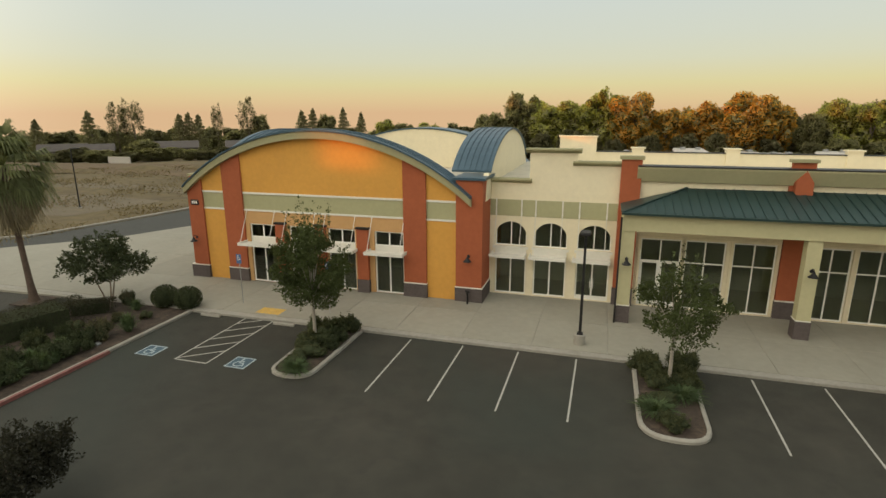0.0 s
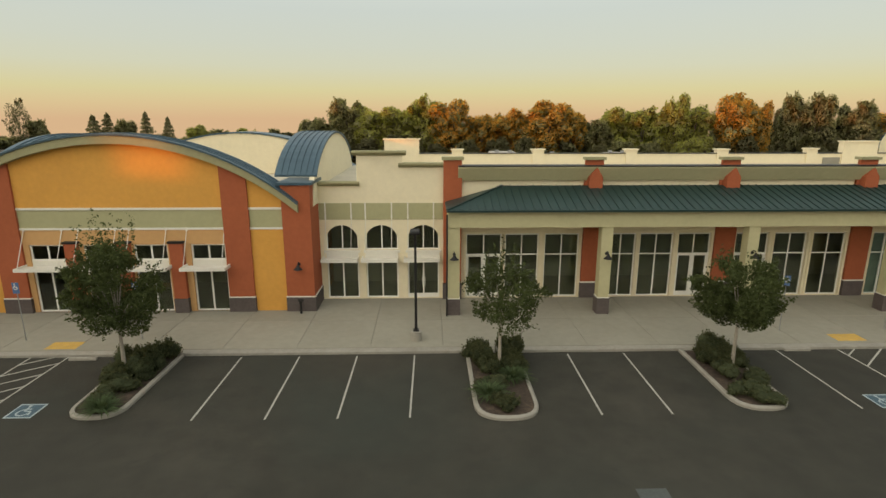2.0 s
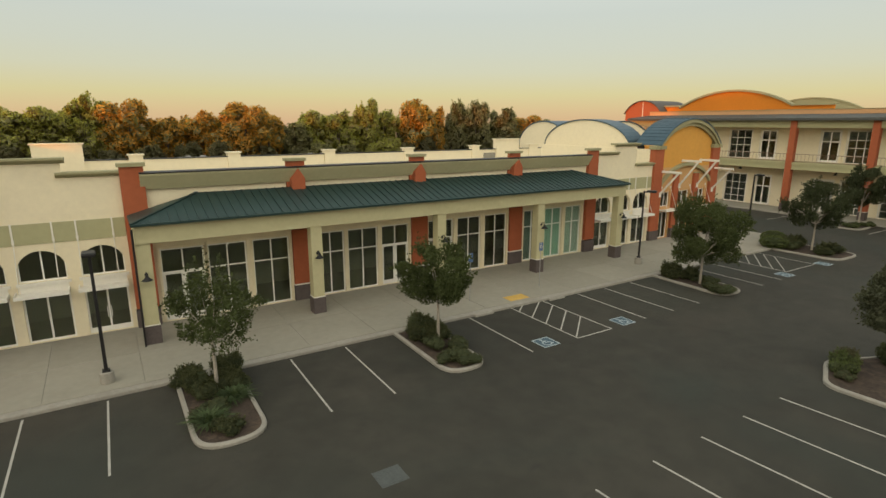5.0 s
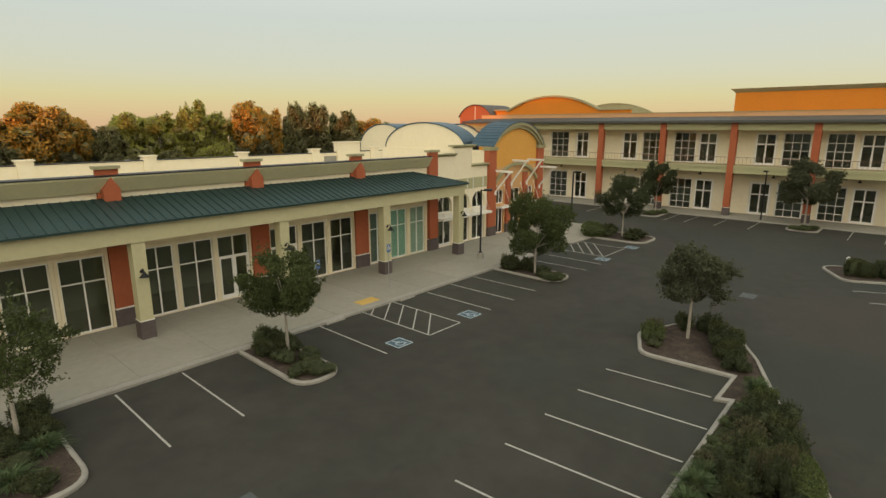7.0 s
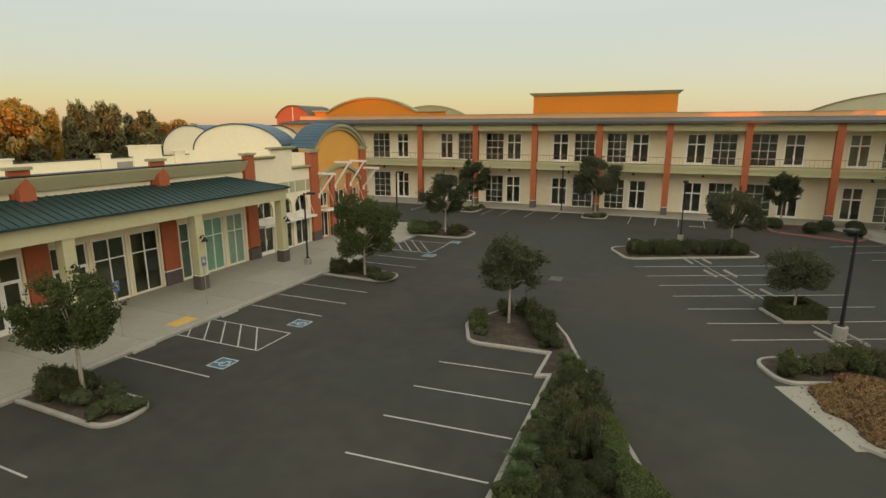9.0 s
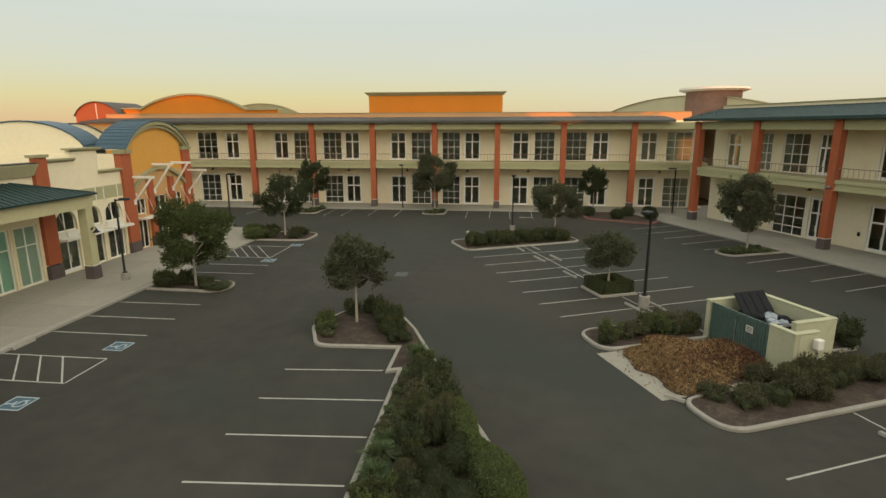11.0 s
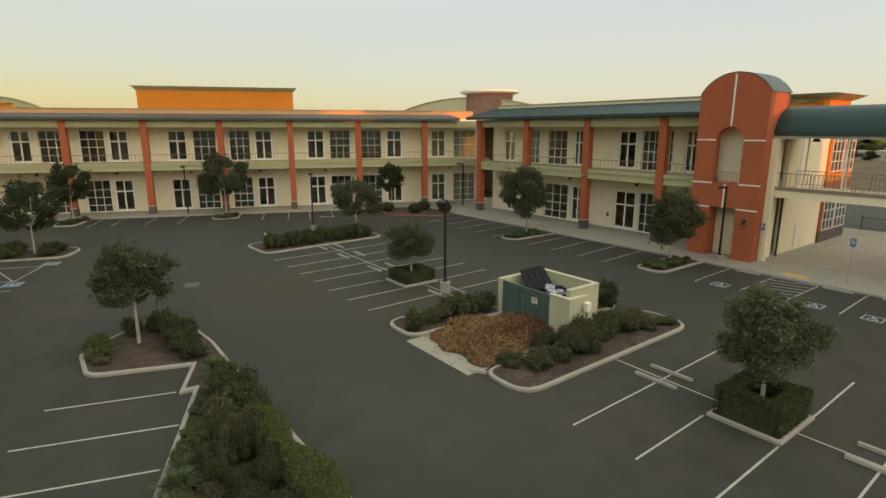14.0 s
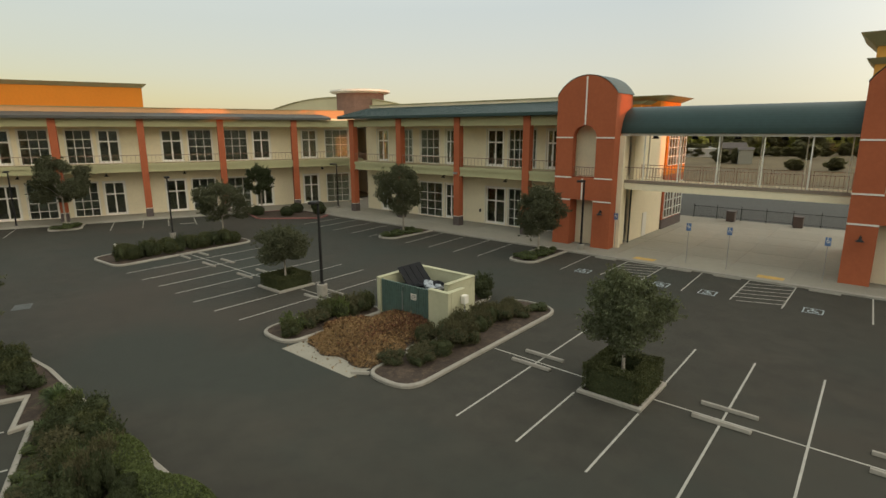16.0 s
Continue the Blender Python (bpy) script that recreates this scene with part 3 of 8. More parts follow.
red_kerb = tagged(part("red_kerb", Mesh().box(-22.46, -22.30, 10.5, 18.6, 0.0, 0.156), M_REDKERB, bed_w), "faded red kerb paint")

# long wedge-shaped median
median = island([(25.45, 5.45), (25.25, 9.6), (28.0, 10.75), (31.3, 9.3), (31.55, 6.8), (28.15, 4.95), (23.6, 3.12), (16.0, -0.1), (4.0, -5.0), (-4, -8), (-4, 4.6), (22.95, 4.93), (22.75, 5.45)],
                "long kerbed median with dense shrubs and a tree", [0.0, 1.0, 1.3, 1.2, 1.0, 1.5, 0, 0, 0, 0, 0, 0.0, 0.0], width=0.18)

# enclosure islands, the slanting rows and the hydrant bed
hydrant_bed = island([(9.2, 18.3), (8.5, 30.2), (13.2, 30.5), (14.6, 18.3)], "long kerbed island with clipped round shrubs and a hydrant", [1.2, 1.0, 1.4, 1.2], S_POSE)
enc_a = island([(-11.4, 24.2), (-13.7, 24.2), (-14.25, 24.7), (-14.25, 30.75), (-11.4, 30.75)], "kerbed strip with dark shrubs beside the bin enclosure", [0, 0, 0, 1.0, 1.3], S_POSE)
enc_b = island([(-18.2, 21.2), (-18.7, 17.75), (-21.75, 17.7), (-21.95, 30.55), (-19.25, 30.55), (-19.2, 24.6), (-19.15, 23.0), (-18.2, 23.0)], "kerbed bed with bushy shrubs beside the bin enclosure", [0, 1.0, 1.9, 1.2, 1.0, 0, 0, 0], S_POSE)
enc_c = island([(-15.7, 18.1), (-17.45, 18.1), (-17.45, 20.75), (-15.7, 20.75)], "small kerbed strip behind the bin enclosure", [0.8, 0.8, 0.1, 0.1], S_POSE)
box_a = island([(-6.64, 23.45), (-6.64, 26.15), (-4.14, 26.15), (-4.14, 23.45)], "square kerbed planter with a clipped hedge round a tree", 0.02, S_POSE, 0.13)
box_b = island([(-29.38, 23.4), (-29.38, 26.22), (-26.86, 26.22), (-26.86, 23.4)], "square kerbed planter with a clipped hedge round a tree", 0.02, S_POSE, 0.13)
island([(2.4, 9.7), (0.1, 9.7), (0.1, 3.7), (2.4, 3.7)], "kerbed island with low plants and a tree", [1.1, 1.1, 0.1, 0.1], S_POSE)
island([(-12.4, 9.5), (-14.9, 9.5), (-14.9, 3.7), (-12.4, 3.7)], "kerbed island with low plants and a tree", [1.1, 1.1, 0.1, 0.1], S_POSE)
island([(66.6, 26.6), (71.4, 27.0), (71.4, 24.2), (66.6, 24.2)], "kerbed island with a tree at the arcade", [1.0, 0.1, 0.1, 1.0])
island([(67.6, 10.8), (71.4, 11.0), (71.4, 7.8), (67.6, 7.8)], "kerbed island with a tree at the arcade", [1.0, 0.1, 0.1, 1.0])
island([(71.4, -9.0), (66.0, -9.4), (63.0, -16.0), (66.2, -18.3), (71.4, -18.5)], "mulched corner bed with round shrubs and red kerb", [0.1, 1.0, 1.0, 1.2, 0.1], paint=M_REDKERB)

slab_apron = tagged(part("concrete_apron", Mesh().box(-19.1, -14.3, 24.5, 31.1, -0.05, 0.02).data("concrete_apron"), M_CONC), "pale concrete slab before the bin enclosure", "slab", kind="structure")
slab_apron.matrix_basis = S_POSE.copy()


# ---- painted lines ----
PAINT_Z = 0.006


def stripes(label, bars, m=None, width=0.075, material=None):
    me = Mesh()
    for (a, b, c, d) in bars:
        p, q = Vector((a, b)), Vector((c, d))
        s = Vector((-(q - p).y, (q - p).x)).normalized() * width / 2
        me.prism([tuple(p + s), tuple(q + s), tuple(q - s), tuple(p - s)][::-1], 0.0, PAINT_Z)
    ob = part("stall_line", me, material or M_PAINT)
    if m is not None:
        ob.matrix_basis = m.copy()
    return tagged(ob, label, "road marking", group="stall lines", kind="structure")


for x in (-8.9, -6.15, -3.4, -0.65, 6.75, 9.5):
    stripes("white stall line on asphalt", [(x, 18.65, x + 0.05, 24.2)])
stripes("white stall line on asphalt", [(17.15, 18.85, 17.2, 24.6)])
for x in (25.8, 28.3, 30.9, 38.2, 40.75):
    stripes("white stall line on asphalt", [(x, 18.95, x, 24.3)])


def hatch(x0, x1, y0, y1, m=None, lean=1.0, n=5, fill=True):
    bars = [(x0, y0, x0, y1), (x1, y0, x1, y1), (x0, y0, x1, y0)]
    w = x1 - x0
    step = (y1 - y0) / n
    for i in range(n):
        ya = y0 + step * (i + 0.1)
        yb = ya + w * lean
        if yb <= y1:
            bars.append((x0, ya, x1, yb))
        else:
            f = (y1 - ya) / (yb - ya)
            bars.append((x0, ya, x0 + w * f, y1))
    return stripes("white hatched access aisle beside the disabled bay", bars, m)


hatch(-18.85, -17.1, 19.0, 24.6, lean=0.75)
hatch(20.3, 22.85, 18.92, 24.7, lean=-0.75 + 1.6)
hatch(43.3, 47.6, 19.9, 24.4, lean=0.7)


def wheelchair_mark(x, y, m=None, size=1.05, turn=0.0, field=True):
    """A painted disabled-bay square: a blue field with a white border and a white wheelchair sign."""
    base = (m or Matrix()) @ pose(x, y, 0, 0, 0, turn)
    thing = group_thing("disabled_bay_sign", "painted wheelchair sign in a square on the asphalt", "road marking", base, group="disabled bay signs", kind="structure")
    h = size / 2
    part("field", Mesh().box(-h, h, -h, h, 0.0, 0.004), M_BLUEPAINT if field else M_ASPHALT, thing)
    me = Mesh()
    for a, b, c, d in ((-h, -h + 0.07, -h, h), (h - 0.07, h, -h, h), (-h + 0.07, h - 0.07, -h, -h + 0.07), (-h + 0.07, h - 0.07, h - 0.07, h)):
        me.box(a, b, c, d, 0.0, 0.008)
    part("border", me, M_PAINT_BLUE, thing)
    me = Mesh()
    k = size / 1.05
    pts = [(-0.02 + 0.23 * math.cos(a), -0.12 + 0.23 * math.sin(a)) for a in [radians(100 + i * 22) for i in range(12)]]
    for p, q in zip(pts, pts[1:]):
        me.beam((p[0] * k, p[1] * k, 0.006), (q[0] * k, q[1] * k, 0.006), 0.07, 0.006)
    for p, q in (((-0.06, 0.30), (-0.04, -0.02)), ((-0.04, -0.02), (0.20, -0.04)), ((0.20, -0.04), (0.28, -0.30)), ((-0.05, 0.14), (0.15, 0.13))):
        me.beam((p[0] * k, p[1] * k, 0.006), (q[0] * k, q[1] * k, 0.006), 0.075, 0.007)
    me.prism([(-0.07 * k + 0.07 * math.cos(i * math.pi / 4), 0.37 * k + 0.07 * math.sin(i * math.pi / 4)) for i in range(8)], 0.003, 0.009)
    part("wheelchair", me, M_PAINT_BLUE, thing)
    return thing


for x, y in ((-20.65, 19.45), (-15.6, 19.5), (18.5, 19.4), (24.3, 19.4), (42.4, 19.6), (48.4, 19.6)):
    wheelchair_mark(x, y)
for s in (-18.72, -24.25, -27.14, -32.7):
    wheelchair_mark(s, 8.75, S_POSE, 1.0, 180, field=False)

# median stalls
for x in (23.05, 20.36, 17.7, 15.02, 12.3):
    stripes("white stall line on asphalt", [(x, 5.62 if x > 23 else 5.0, x - 0.36, 10.05)])
# slanting double row
stripes("white stall line on asphalt", [(-24.15, 19.7, -24.38, 30.62)], S_POSE)
stripes("white stall line on asphalt", [(-26.8, 26.3, -26.91, 30.65)], S_POSE)
stripes("white stall line on asphalt", [(-29.33, 26.3, -29.39, 30.7), (-29.2, 18.75, -29.28, 23.3)], S_POSE)
for x in (-31.66, -34.2, -36.75, -39.3):
    stripes("white stall line on asphalt", [(x, 18.72, x - 0.22, 30.7)], S_POSE)
stripes("white cross line between the stall rows", [(-21.9, 24.66, -26.75, 24.82), (-29.4, 24.88, -42, 24.85)], S_POSE, 0.07)
for x in (-9.05, -6.58, -4.06, -1.48, 1.0, 3.52, 6.25):
    if x in (-6.58, -4.06):
        stripes("white stall line on asphalt", [(x, 26.3, x - 0.05, 30.42), (x + 0.45, 18.7, x + 0.25, 23.3)], S_POSE)
    else:
        stripes("white stall line on asphalt", [(x + 0.3, 18.65, x - 0.05, 30.3)], S_POSE)
stripes("white cross line between the stall rows", [(-11.3, 24.6, -6.8, 24.65), (-4.0, 24.7, 8.9, 24.5)], S_POSE, 0.07)
# stalls at the south walk
for x in (-9.43, -6.93, -4.08, -1.3, 3.6, 6.25, 8.9, 11.6, 14.2):
    stripes("white stall line on asphalt", [(x, 3.83, x - 0.5, 9.75)], S_POSE)
for x in (-17.0, -25.52, -35.2):
    stripes("white stall line on asphalt", [(x, 3.83, x - 0.2, 9.35)], S_POSE)
hatch(-22.85, -20.1, 3.83, 9.0, S_POSE, lean=0.35, n=6)
hatch(-31.25, -28.55, 3.83, 9.35, S_POSE, lean=0.35, n=6)
# stalls at the east arcade
for y in (33.0, 30.4, 22.9, 20.6, 17.3, 13.9, 5.1, 2.2, -0.3, -3.0, -5.6):
    stripes("white stall line on asphalt", [(65.6, y, 71.2, y)])
stripes("faded white lettering bars on asphalt", [(66.6, -2.9, 66.6, -1.4), (66.9, -2.9, 66.9, -1.4), (67.0, -13.2, 67.0, -11.6), (66.7, -13.2, 66.7, -11.6)], width=0.14)


def wheel_stop(x, y, m=None, turn=0.0, length=1.9):
    me = Mesh().along_x([(-0.09, 0), (0.09, 0), (0.06, 0.13), (-0.06, 0.13)], -length / 2, length / 2).data("wheel_stop")
    ob = part("wheel_stop", bevel(me, 0.015), M_KERB)
    ob.matrix_basis = (m or Matrix()) @ pose(x, y, 0, 0, 0, turn)
    return tagged(ob, "worn grey concrete wheel stop on asphalt", "wheel stop", group="wheel stops")


for x, y in ((-21.0, 24.15), (-16.2, 24.1), (18.2, 24.3), (23.9, 24.25)):
    wheel_stop(x, y, length=1.3)
for s in (-24.2, -31.8, -36.85):
    wheel_stop(s, 25.22, S_POSE)
    wheel_stop(s, 24.04, S_POSE)
for s in (-9.0, -1.1, 4.0, 8.0):
    wheel_stop(s, 25.3, S_POSE)
    wheel_stop(s, 23.8, S_POSE)
for s in (-18.4, -24.0, -27.2, -32.8):
    wheel_stop(s, 4.15, S_POSE, length=1.7)
wheel_stop(-19.15, 30.55, S_POSE, 35, 0.8)

for x, y in ((-17.9, 25.45), (21.6, 25.5)):
    tagged(part("tactile_ramp", Mesh().box(x - 0.75, x + 0.75, y - 0.42, y + 0.45, 0.14, 0.158), M_YELLOWPAD), "yellow tactile paving on the kerb ramp", "ramp", kind="structure")
for s in (-21.0, -29.6):
    ob = tagged(part("tactile_ramp", Mesh().box(s - 0.8, s + 0.8, 2.4, 3.2, 0.14, 0.158), M_YELLOWPAD), "yellow tactile paving on the kerb ramp", "ramp", kind="structure")
    ob.matrix_basis = S_POSE.copy()


def drain(x, y, m=None, w=0.75, d=0.85, pale=False):
    thing = group_thing("drain_cover", "grey metal access cover flush with the asphalt", "drain cover", (m or Matrix()) @ pose(x, y, 0), kind="structure")
    part("frame", Mesh().box(-w / 2, w / 2, -d / 2, d / 2, 0, 0.006), M_DRAIN, thing)
    me = Mesh()
    for i in range(2):
        me.box(-w / 2 + 0.06 + i * (w / 2 - 0.04), -0.02 + i * (w / 2 - 0.04), -d / 2 + 0.06, d / 2 - 0.06, 0.004, 0.012)
    part("cover", me, M_DRAIN, thing)


drain(6.9, 13.95, None, 0.95, 0.85)
drain(39.3, 7.9, None, 1.2, 0.9)


# ---- the single-storey shop building along the north side ----
def arc_at(arc, x):
    for (a, z), (b, w) in zip(arc, arc[1:]):
        if a <= x <= b:
            return z + (w - z) * (x - a) / (b - a)
    return arc[0][1] if x < arc[0][0] else arc[-1][1]


def under_arc(arc, a, b, z0, drop=0.0):
    n = max(2, int((b - a) / 0.5))
    return [(a, z0), (b, z0)] + [(b + (a - b) * i / n, arc_at(arc, b + (a - b) * i / n) - drop) for i in range(n + 1)]


def ellipse_pts(y0, y1, z0, top, n=26):
    c, r = (y0 + y1) / 2, (y1 - y0) / 2
    return [(c - r * math.cos(math.pi * i / n), z0 + (top - z0) * math.sin(math.pi * i / n)) for i in range(n + 1)]


def barn_lamp(parent, x, y, z, scale=1.0, face=(0, -1)):
    """A black gooseneck wall lamp with a bell shade."""
    fx, fy = face
    me = Mesh()
    pts = [(0.0, 0.0), (0.10, 0.12), (0.28, 0.14), (0.36, 0.02)]
    for (a, h), (b, k) in zip(pts, pts[1:]):
        me.tube((x + fx * a * scale, y + fy * a * scale, z + h * scale), (x + fx * b * scale, y + fy * b * scale, z + k * scale), 0.025 * scale, n=6)
    me.tube((x, y, z - 0.02), (x + fx * 0.03, y + fy * 0.03, z - 0.02), 0.09 * scale, n=10)
    lamp = part("wall_lamp", me, M_BLACK, parent, "black gooseneck wall lamp")
    sh = Mesh()
    cx, cy = x + fx * 0.36 * scale, y + fy * 0.36 * scale
    for (z0, r0), (z1, r1) in zip([(0.04, 0.05), (-0.06, 0.08), (-0.16, 0.17)], [(-0.06, 0.08), (-0.16, 0.17), (-0.24, 0.26)]):
        ring = [(math.cos(2 * math.pi * i / 12), math.sin(2 * math.pi * i / 12)) for i in range(12)]
        sh.loft([(cx + c * r0 * scale, cy + s * r0 * scale, z + z0 * scale) for c, s in ring], [(cx + c * r1 * scale, cy + s * r1 * scale, z + z1 * scale) for c, s in ring], caps=False)
    part("shade", sh, M_BLACK, lamp)


def awning(parent, x0, x1, y, z, reach, tie_z, xs):
    """A thin white metal awning on two tie rods."""
    me = Mesh()
    me.prism([(x0, y), (x0, y - reach), (x1, y - reach), (x1, y), (x1 - 0.06, y), (x1 - 0.06, y - reach + 0.06), (x0 + 0.06, y - reach + 0.06), (x0 + 0.06, y)], z - 0.06, z + 0.12)
    aw = part("awning", me, M_WHITE, parent, "white slatted metal awning")
    n = 6
    slat = Mesh().box(x0 + 0.061, x1 - 0.061, 0, 0.11, -0.02, 0.02).data("slat")
    slat.materials.append(M_WHITE)
    for i in range(n):
        ob = new("slat", slat)
        ob.parent = aw
        ob.location = (0, y - reach + 0.09 + (reach - 0.13) * i / n, z)
    for x in xs:
        rod = Mesh().tube((x, y - reach + 0.05, z + 0.10), (x, y - 0.02, tie_z), 0.022, n=6)
        rod.box(x - 0.05, x + 0.05, y - 0.06, y - 0.002, tie_z - 0.05, tie_z + 0.12)
        part("tie_rod", rod, M_WHITE, aw)
    return aw


shop_a = group_thing("corner_shop", "ochre shop with terracotta piers and a vaulted front", "shop")
ARC = arc_pts(-27.1, -7.15, 6.45, 10.2, 32)
Y0, Y1 = 30.3, 30.7
W_A = [(-22.4, -20.45), (-19.4, -17.5), (-16.6, -14.7), (-13.4, -11.45)]
part("front_wall", Mesh().along_y(under_arc(ARC, -22.7, -11.4, 6.2, 0.25), Y0, Y1), M_YELLOW, shop_a, "ochre stucco gable")
part("side_panel", Mesh().along_y(under_arc(ARC, -25.85, -24.15, 6.2, 0.25), Y0, Y1).box(-25.85, -24.15, Y0, Y1, 0.1, 5.05), M_YELLOW, shop_a, "ochre stucco")
part("side_panel", Mesh().along_y(under_arc(ARC, -9.95, -8.1, 6.2, 0.25), Y0, Y1).box(-9.95, -8.1, Y0, Y1, 0.1, 5.05), M_YELLOW, shop_a, "ochre stucco")
for a, b in ((-25.85, -24.15), (-22.7, -11.4), (-9.95, -8.1)):
    part("band", Mesh().box(a, b, Y0, Y1, 5.05, 6.2), M_SAGE, shop_a, "sage band")
    part("band_trim", Mesh().box(a, b, Y0 - 0.05, Y0 - 0.002, 6.13, 6.25), M_WHITE, shop_a, "cream trim")
    part("band_trim", Mesh().box(a, b, Y0 - 0.05, Y0 - 0.002, 5.0, 5.11), M_WHITE, shop_a, "cream trim")
part("shop_front", wall_mesh(-22.7, -11.4, Y0, Y1, 0.1, 5.05, [(a, b, 0.15, 4.15) for a, b in W_A]), M_TAN, shop_a, "tan stucco shop front")
for a, b, top in ((-27.2, -25.85, None), (-24.15, -22.7, None), (-11.4, -9.95, None)):
    part("pier", Mesh().along_y(under_arc(ARC, max(a, -27.0), b, 1.05, 0.27), Y0 - 0.14, Y1), M_RED, shop_a, "terracotta stucco pier")
    part("pier_base", Mesh().box(a - 0.04, b + 0.04, Y0 - 0.2, Y1, 0.1, 1.0), M_DARKBASE, shop_a, "dark stone base")
    part("base_trim", Mesh().box(a - 0.03, b + 0.03, Y0 - 0.18, Y1, 1.0, 1.06), M_WHITE, shop_a)
part("corner_pier", Mesh().box(-27.2, -25.95, Y1 + 0.001, 32.4, 0.1, 7.1), M_RED, shop_a, "terracotta stucco corner")
part("corner_cap", Mesh().box(-27.4, -25.8, Y1 + 0.05, 33.0, 7.1, 7.26), M_OLIVE, shop_a)
part("corner_pier", Mesh().box(-8.1, -6.5, Y0 - 0.14, 32.4, 1.05, 7.5), M_RED, shop_a, "terracotta stucco corner")
part("pier_base", Mesh().box(-8.14, -6.44, Y0 - 0.2, 32.4, 0.1, 1.0), M_DARKBASE, shop_a, "dark stone base")
part("base_trim", Mesh().box(-8.13, -6.45, Y0 - 0.18, 32.4, 1.0, 1.06), M_WHITE, shop_a)
part("corner_cap", Mesh().box(-8.3, -6.35, Y0 - 0.25, 33.0, 7.5, 7.64), M_BLUEROOF, shop_a, "blue metal cap")
for a, b in ((-20.3, -19.6), (-17.4, -16.7), (-14.5, -13.75)):
    part("small_pier", Mesh().box(a, b, Y0 - 0.25, Y0 - 0.002, 1.0, 4.25), M_RED, shop_a, "terracotta pier")
    part("pier_cap", Mesh().box(a - 0.06, b + 0.06, Y0 - 0.31, Y0 - 0.002, 4.25, 4.36), M_BLACK, shop_a, "dark pier cap")
    part("pier_base", Mesh().box(a - 0.03, b + 0.03, Y0 - 0.29, Y0 - 0.002, 0.1, 0.98), M_DARKBASE, shop_a, "dark stone base")
for a, b in W_A:
    window(shop_a, a, b, 3.2, 4.15, Y0 + 0.12, (0.5,), (), "window", 0.09)
    part("transom", Mesh().box(a, b, Y0 + 0.1, Y0 + 0.3, 2.72, 3.2), M_WHITE, shop_a)
    window(shop_a, a, b, 0.15, 2.72, Y0 + 0.12, (0.5,), (), "shop_door", 0.09)
    awning(shop_a, a - 0.3, b + 0.25, Y0, 2.9, 1.05, 5.0, (a - 0.1, b + 0.05))
for x in (-26.6, -7.3):
    barn_lamp(shop_a, x, Y0 - 0.14, 3.0)
part("number_plate", Mesh().box(-26.75, -26.15, Y0 - 0.2, Y0 - 0.145, 5.25, 5.6), M_BLACK, shop_a, "black plate with unreadable pale bars")
part("number_bars", Mesh().box(-26.66, -26.56, Y0 - 0.215, Y0 - 0.201, 5.33, 5.52).box(-26.52, -26.4, Y0 - 0.215, Y0 - 0.201, 5.33, 5.52).box(-26.36, -26.24, Y0 - 0.215, Y0 - 0.201, 5.33, 5.52), M_WHITE, shop_a)
fascia = Mesh().arc_band([(x, z - 0.02) for x, z in ARC], 'y', Y0 - 0.42, Y0 + 0.35, 0.42)
part("fascia", fascia, M_OLIVE, shop_a, "olive curved fascia")
roof_a = part("roof", Mesh().arc_band([(x, z + 0.10) for x, z in ARC], 'y', Y0 - 0.5, 31.5, 0.10), M_BLUEROOF, shop_a, "blue standing-seam vaulted roof")
for k in range(1, 5):
    part("seam", Mesh().arc_band([(x, z + 0.14) for x, z in ARC], 'y', Y0 - 0.5 + k * 0.34 - 0.015, Y0 - 0.5 + k * 0.34 + 0.015, 0.05), M_BLUEROOF, roof_a)
EG = ellipse_pts(30.6, 47.9, 5.9, 10.18)
part("east_gable", Mesh().along_x([(30.9, 6.2)] + [(47.6, 6.2)] + [(y, z - 0.08) for y, z in EG[::-1] if 30.9 < y < 47.6 and z > 6.3], -6.75, -6.45), M_CREAM, shop_a, "cream stucco gable")
roof_e = part("roof", Mesh().arc_band([(y, z + 0.04) for y, z in EG if z > 7.6], 'x', -8.75, -6.32, 0.12), M_BLUEROOF, shop_a, "blue standing-seam vaulted roof")
for k in range(1, 7):
    me = Mesh().arc_band([(y, z + 0.09) for y, z in EG if z > 7.6], 'x', -8.75 + k * 0.36 - 0.02, -8.75 + k * 0.36 + 0.02, 0.05)
    part("seam", me, M_BLUEROOF, roof_e)
EGW = ellipse_pts(31.4, 47.9, 5.9, 9.98)
roof_w = part("roof", Mesh().arc_band([(y, z + 0.04) for y, z in EGW if z > 6.0], 'x', -26.0, -23.0, 0.12), M_BLUEROOF, shop_a, "blue standing-seam vaulted roof")
for k in range(1, 7):
    part("seam", Mesh().arc_band([(y, z + 0.09) for y, z in EGW if z > 6.0], 'x', -26.0 + k * 0.43 - 0.02, -26.0 + k * 0.43 + 0.02, 0.05), M_BLUEROOF, roof_w)
NG = arc_pts(-27.0, -6.6, 6.6, 9.85, 24)
part("north_gable", Mesh().along_y(under_arc(NG, -26.8, -6.8, 6.2, 0.06), 49.9, 50.2), M_CREAM, shop_a, "cream stucco back of the far gable")
part("roof", Mesh().arc_band([(x, z + 0.06) for x, z in NG], 'y', 49.8, 52.5, 0.12), M_BLUEROOF, shop_a)
part("side_wall", Mesh().box(-27.2, -26.9, Y1, 50, 0.1, 6.4).box(-27.2, -6.5, 50.3, 50.6, 0.1, 6.2).box(-6.75, -6.451, 32.81, 50, 0.1, 6.19), M_YELLOW, shop_a)
part("flat_roof", Mesh().box(-26.9, -6.76, Y1 + 0.01, 49.88, 6.0, 6.19), M_FLATROOF, shop_a)
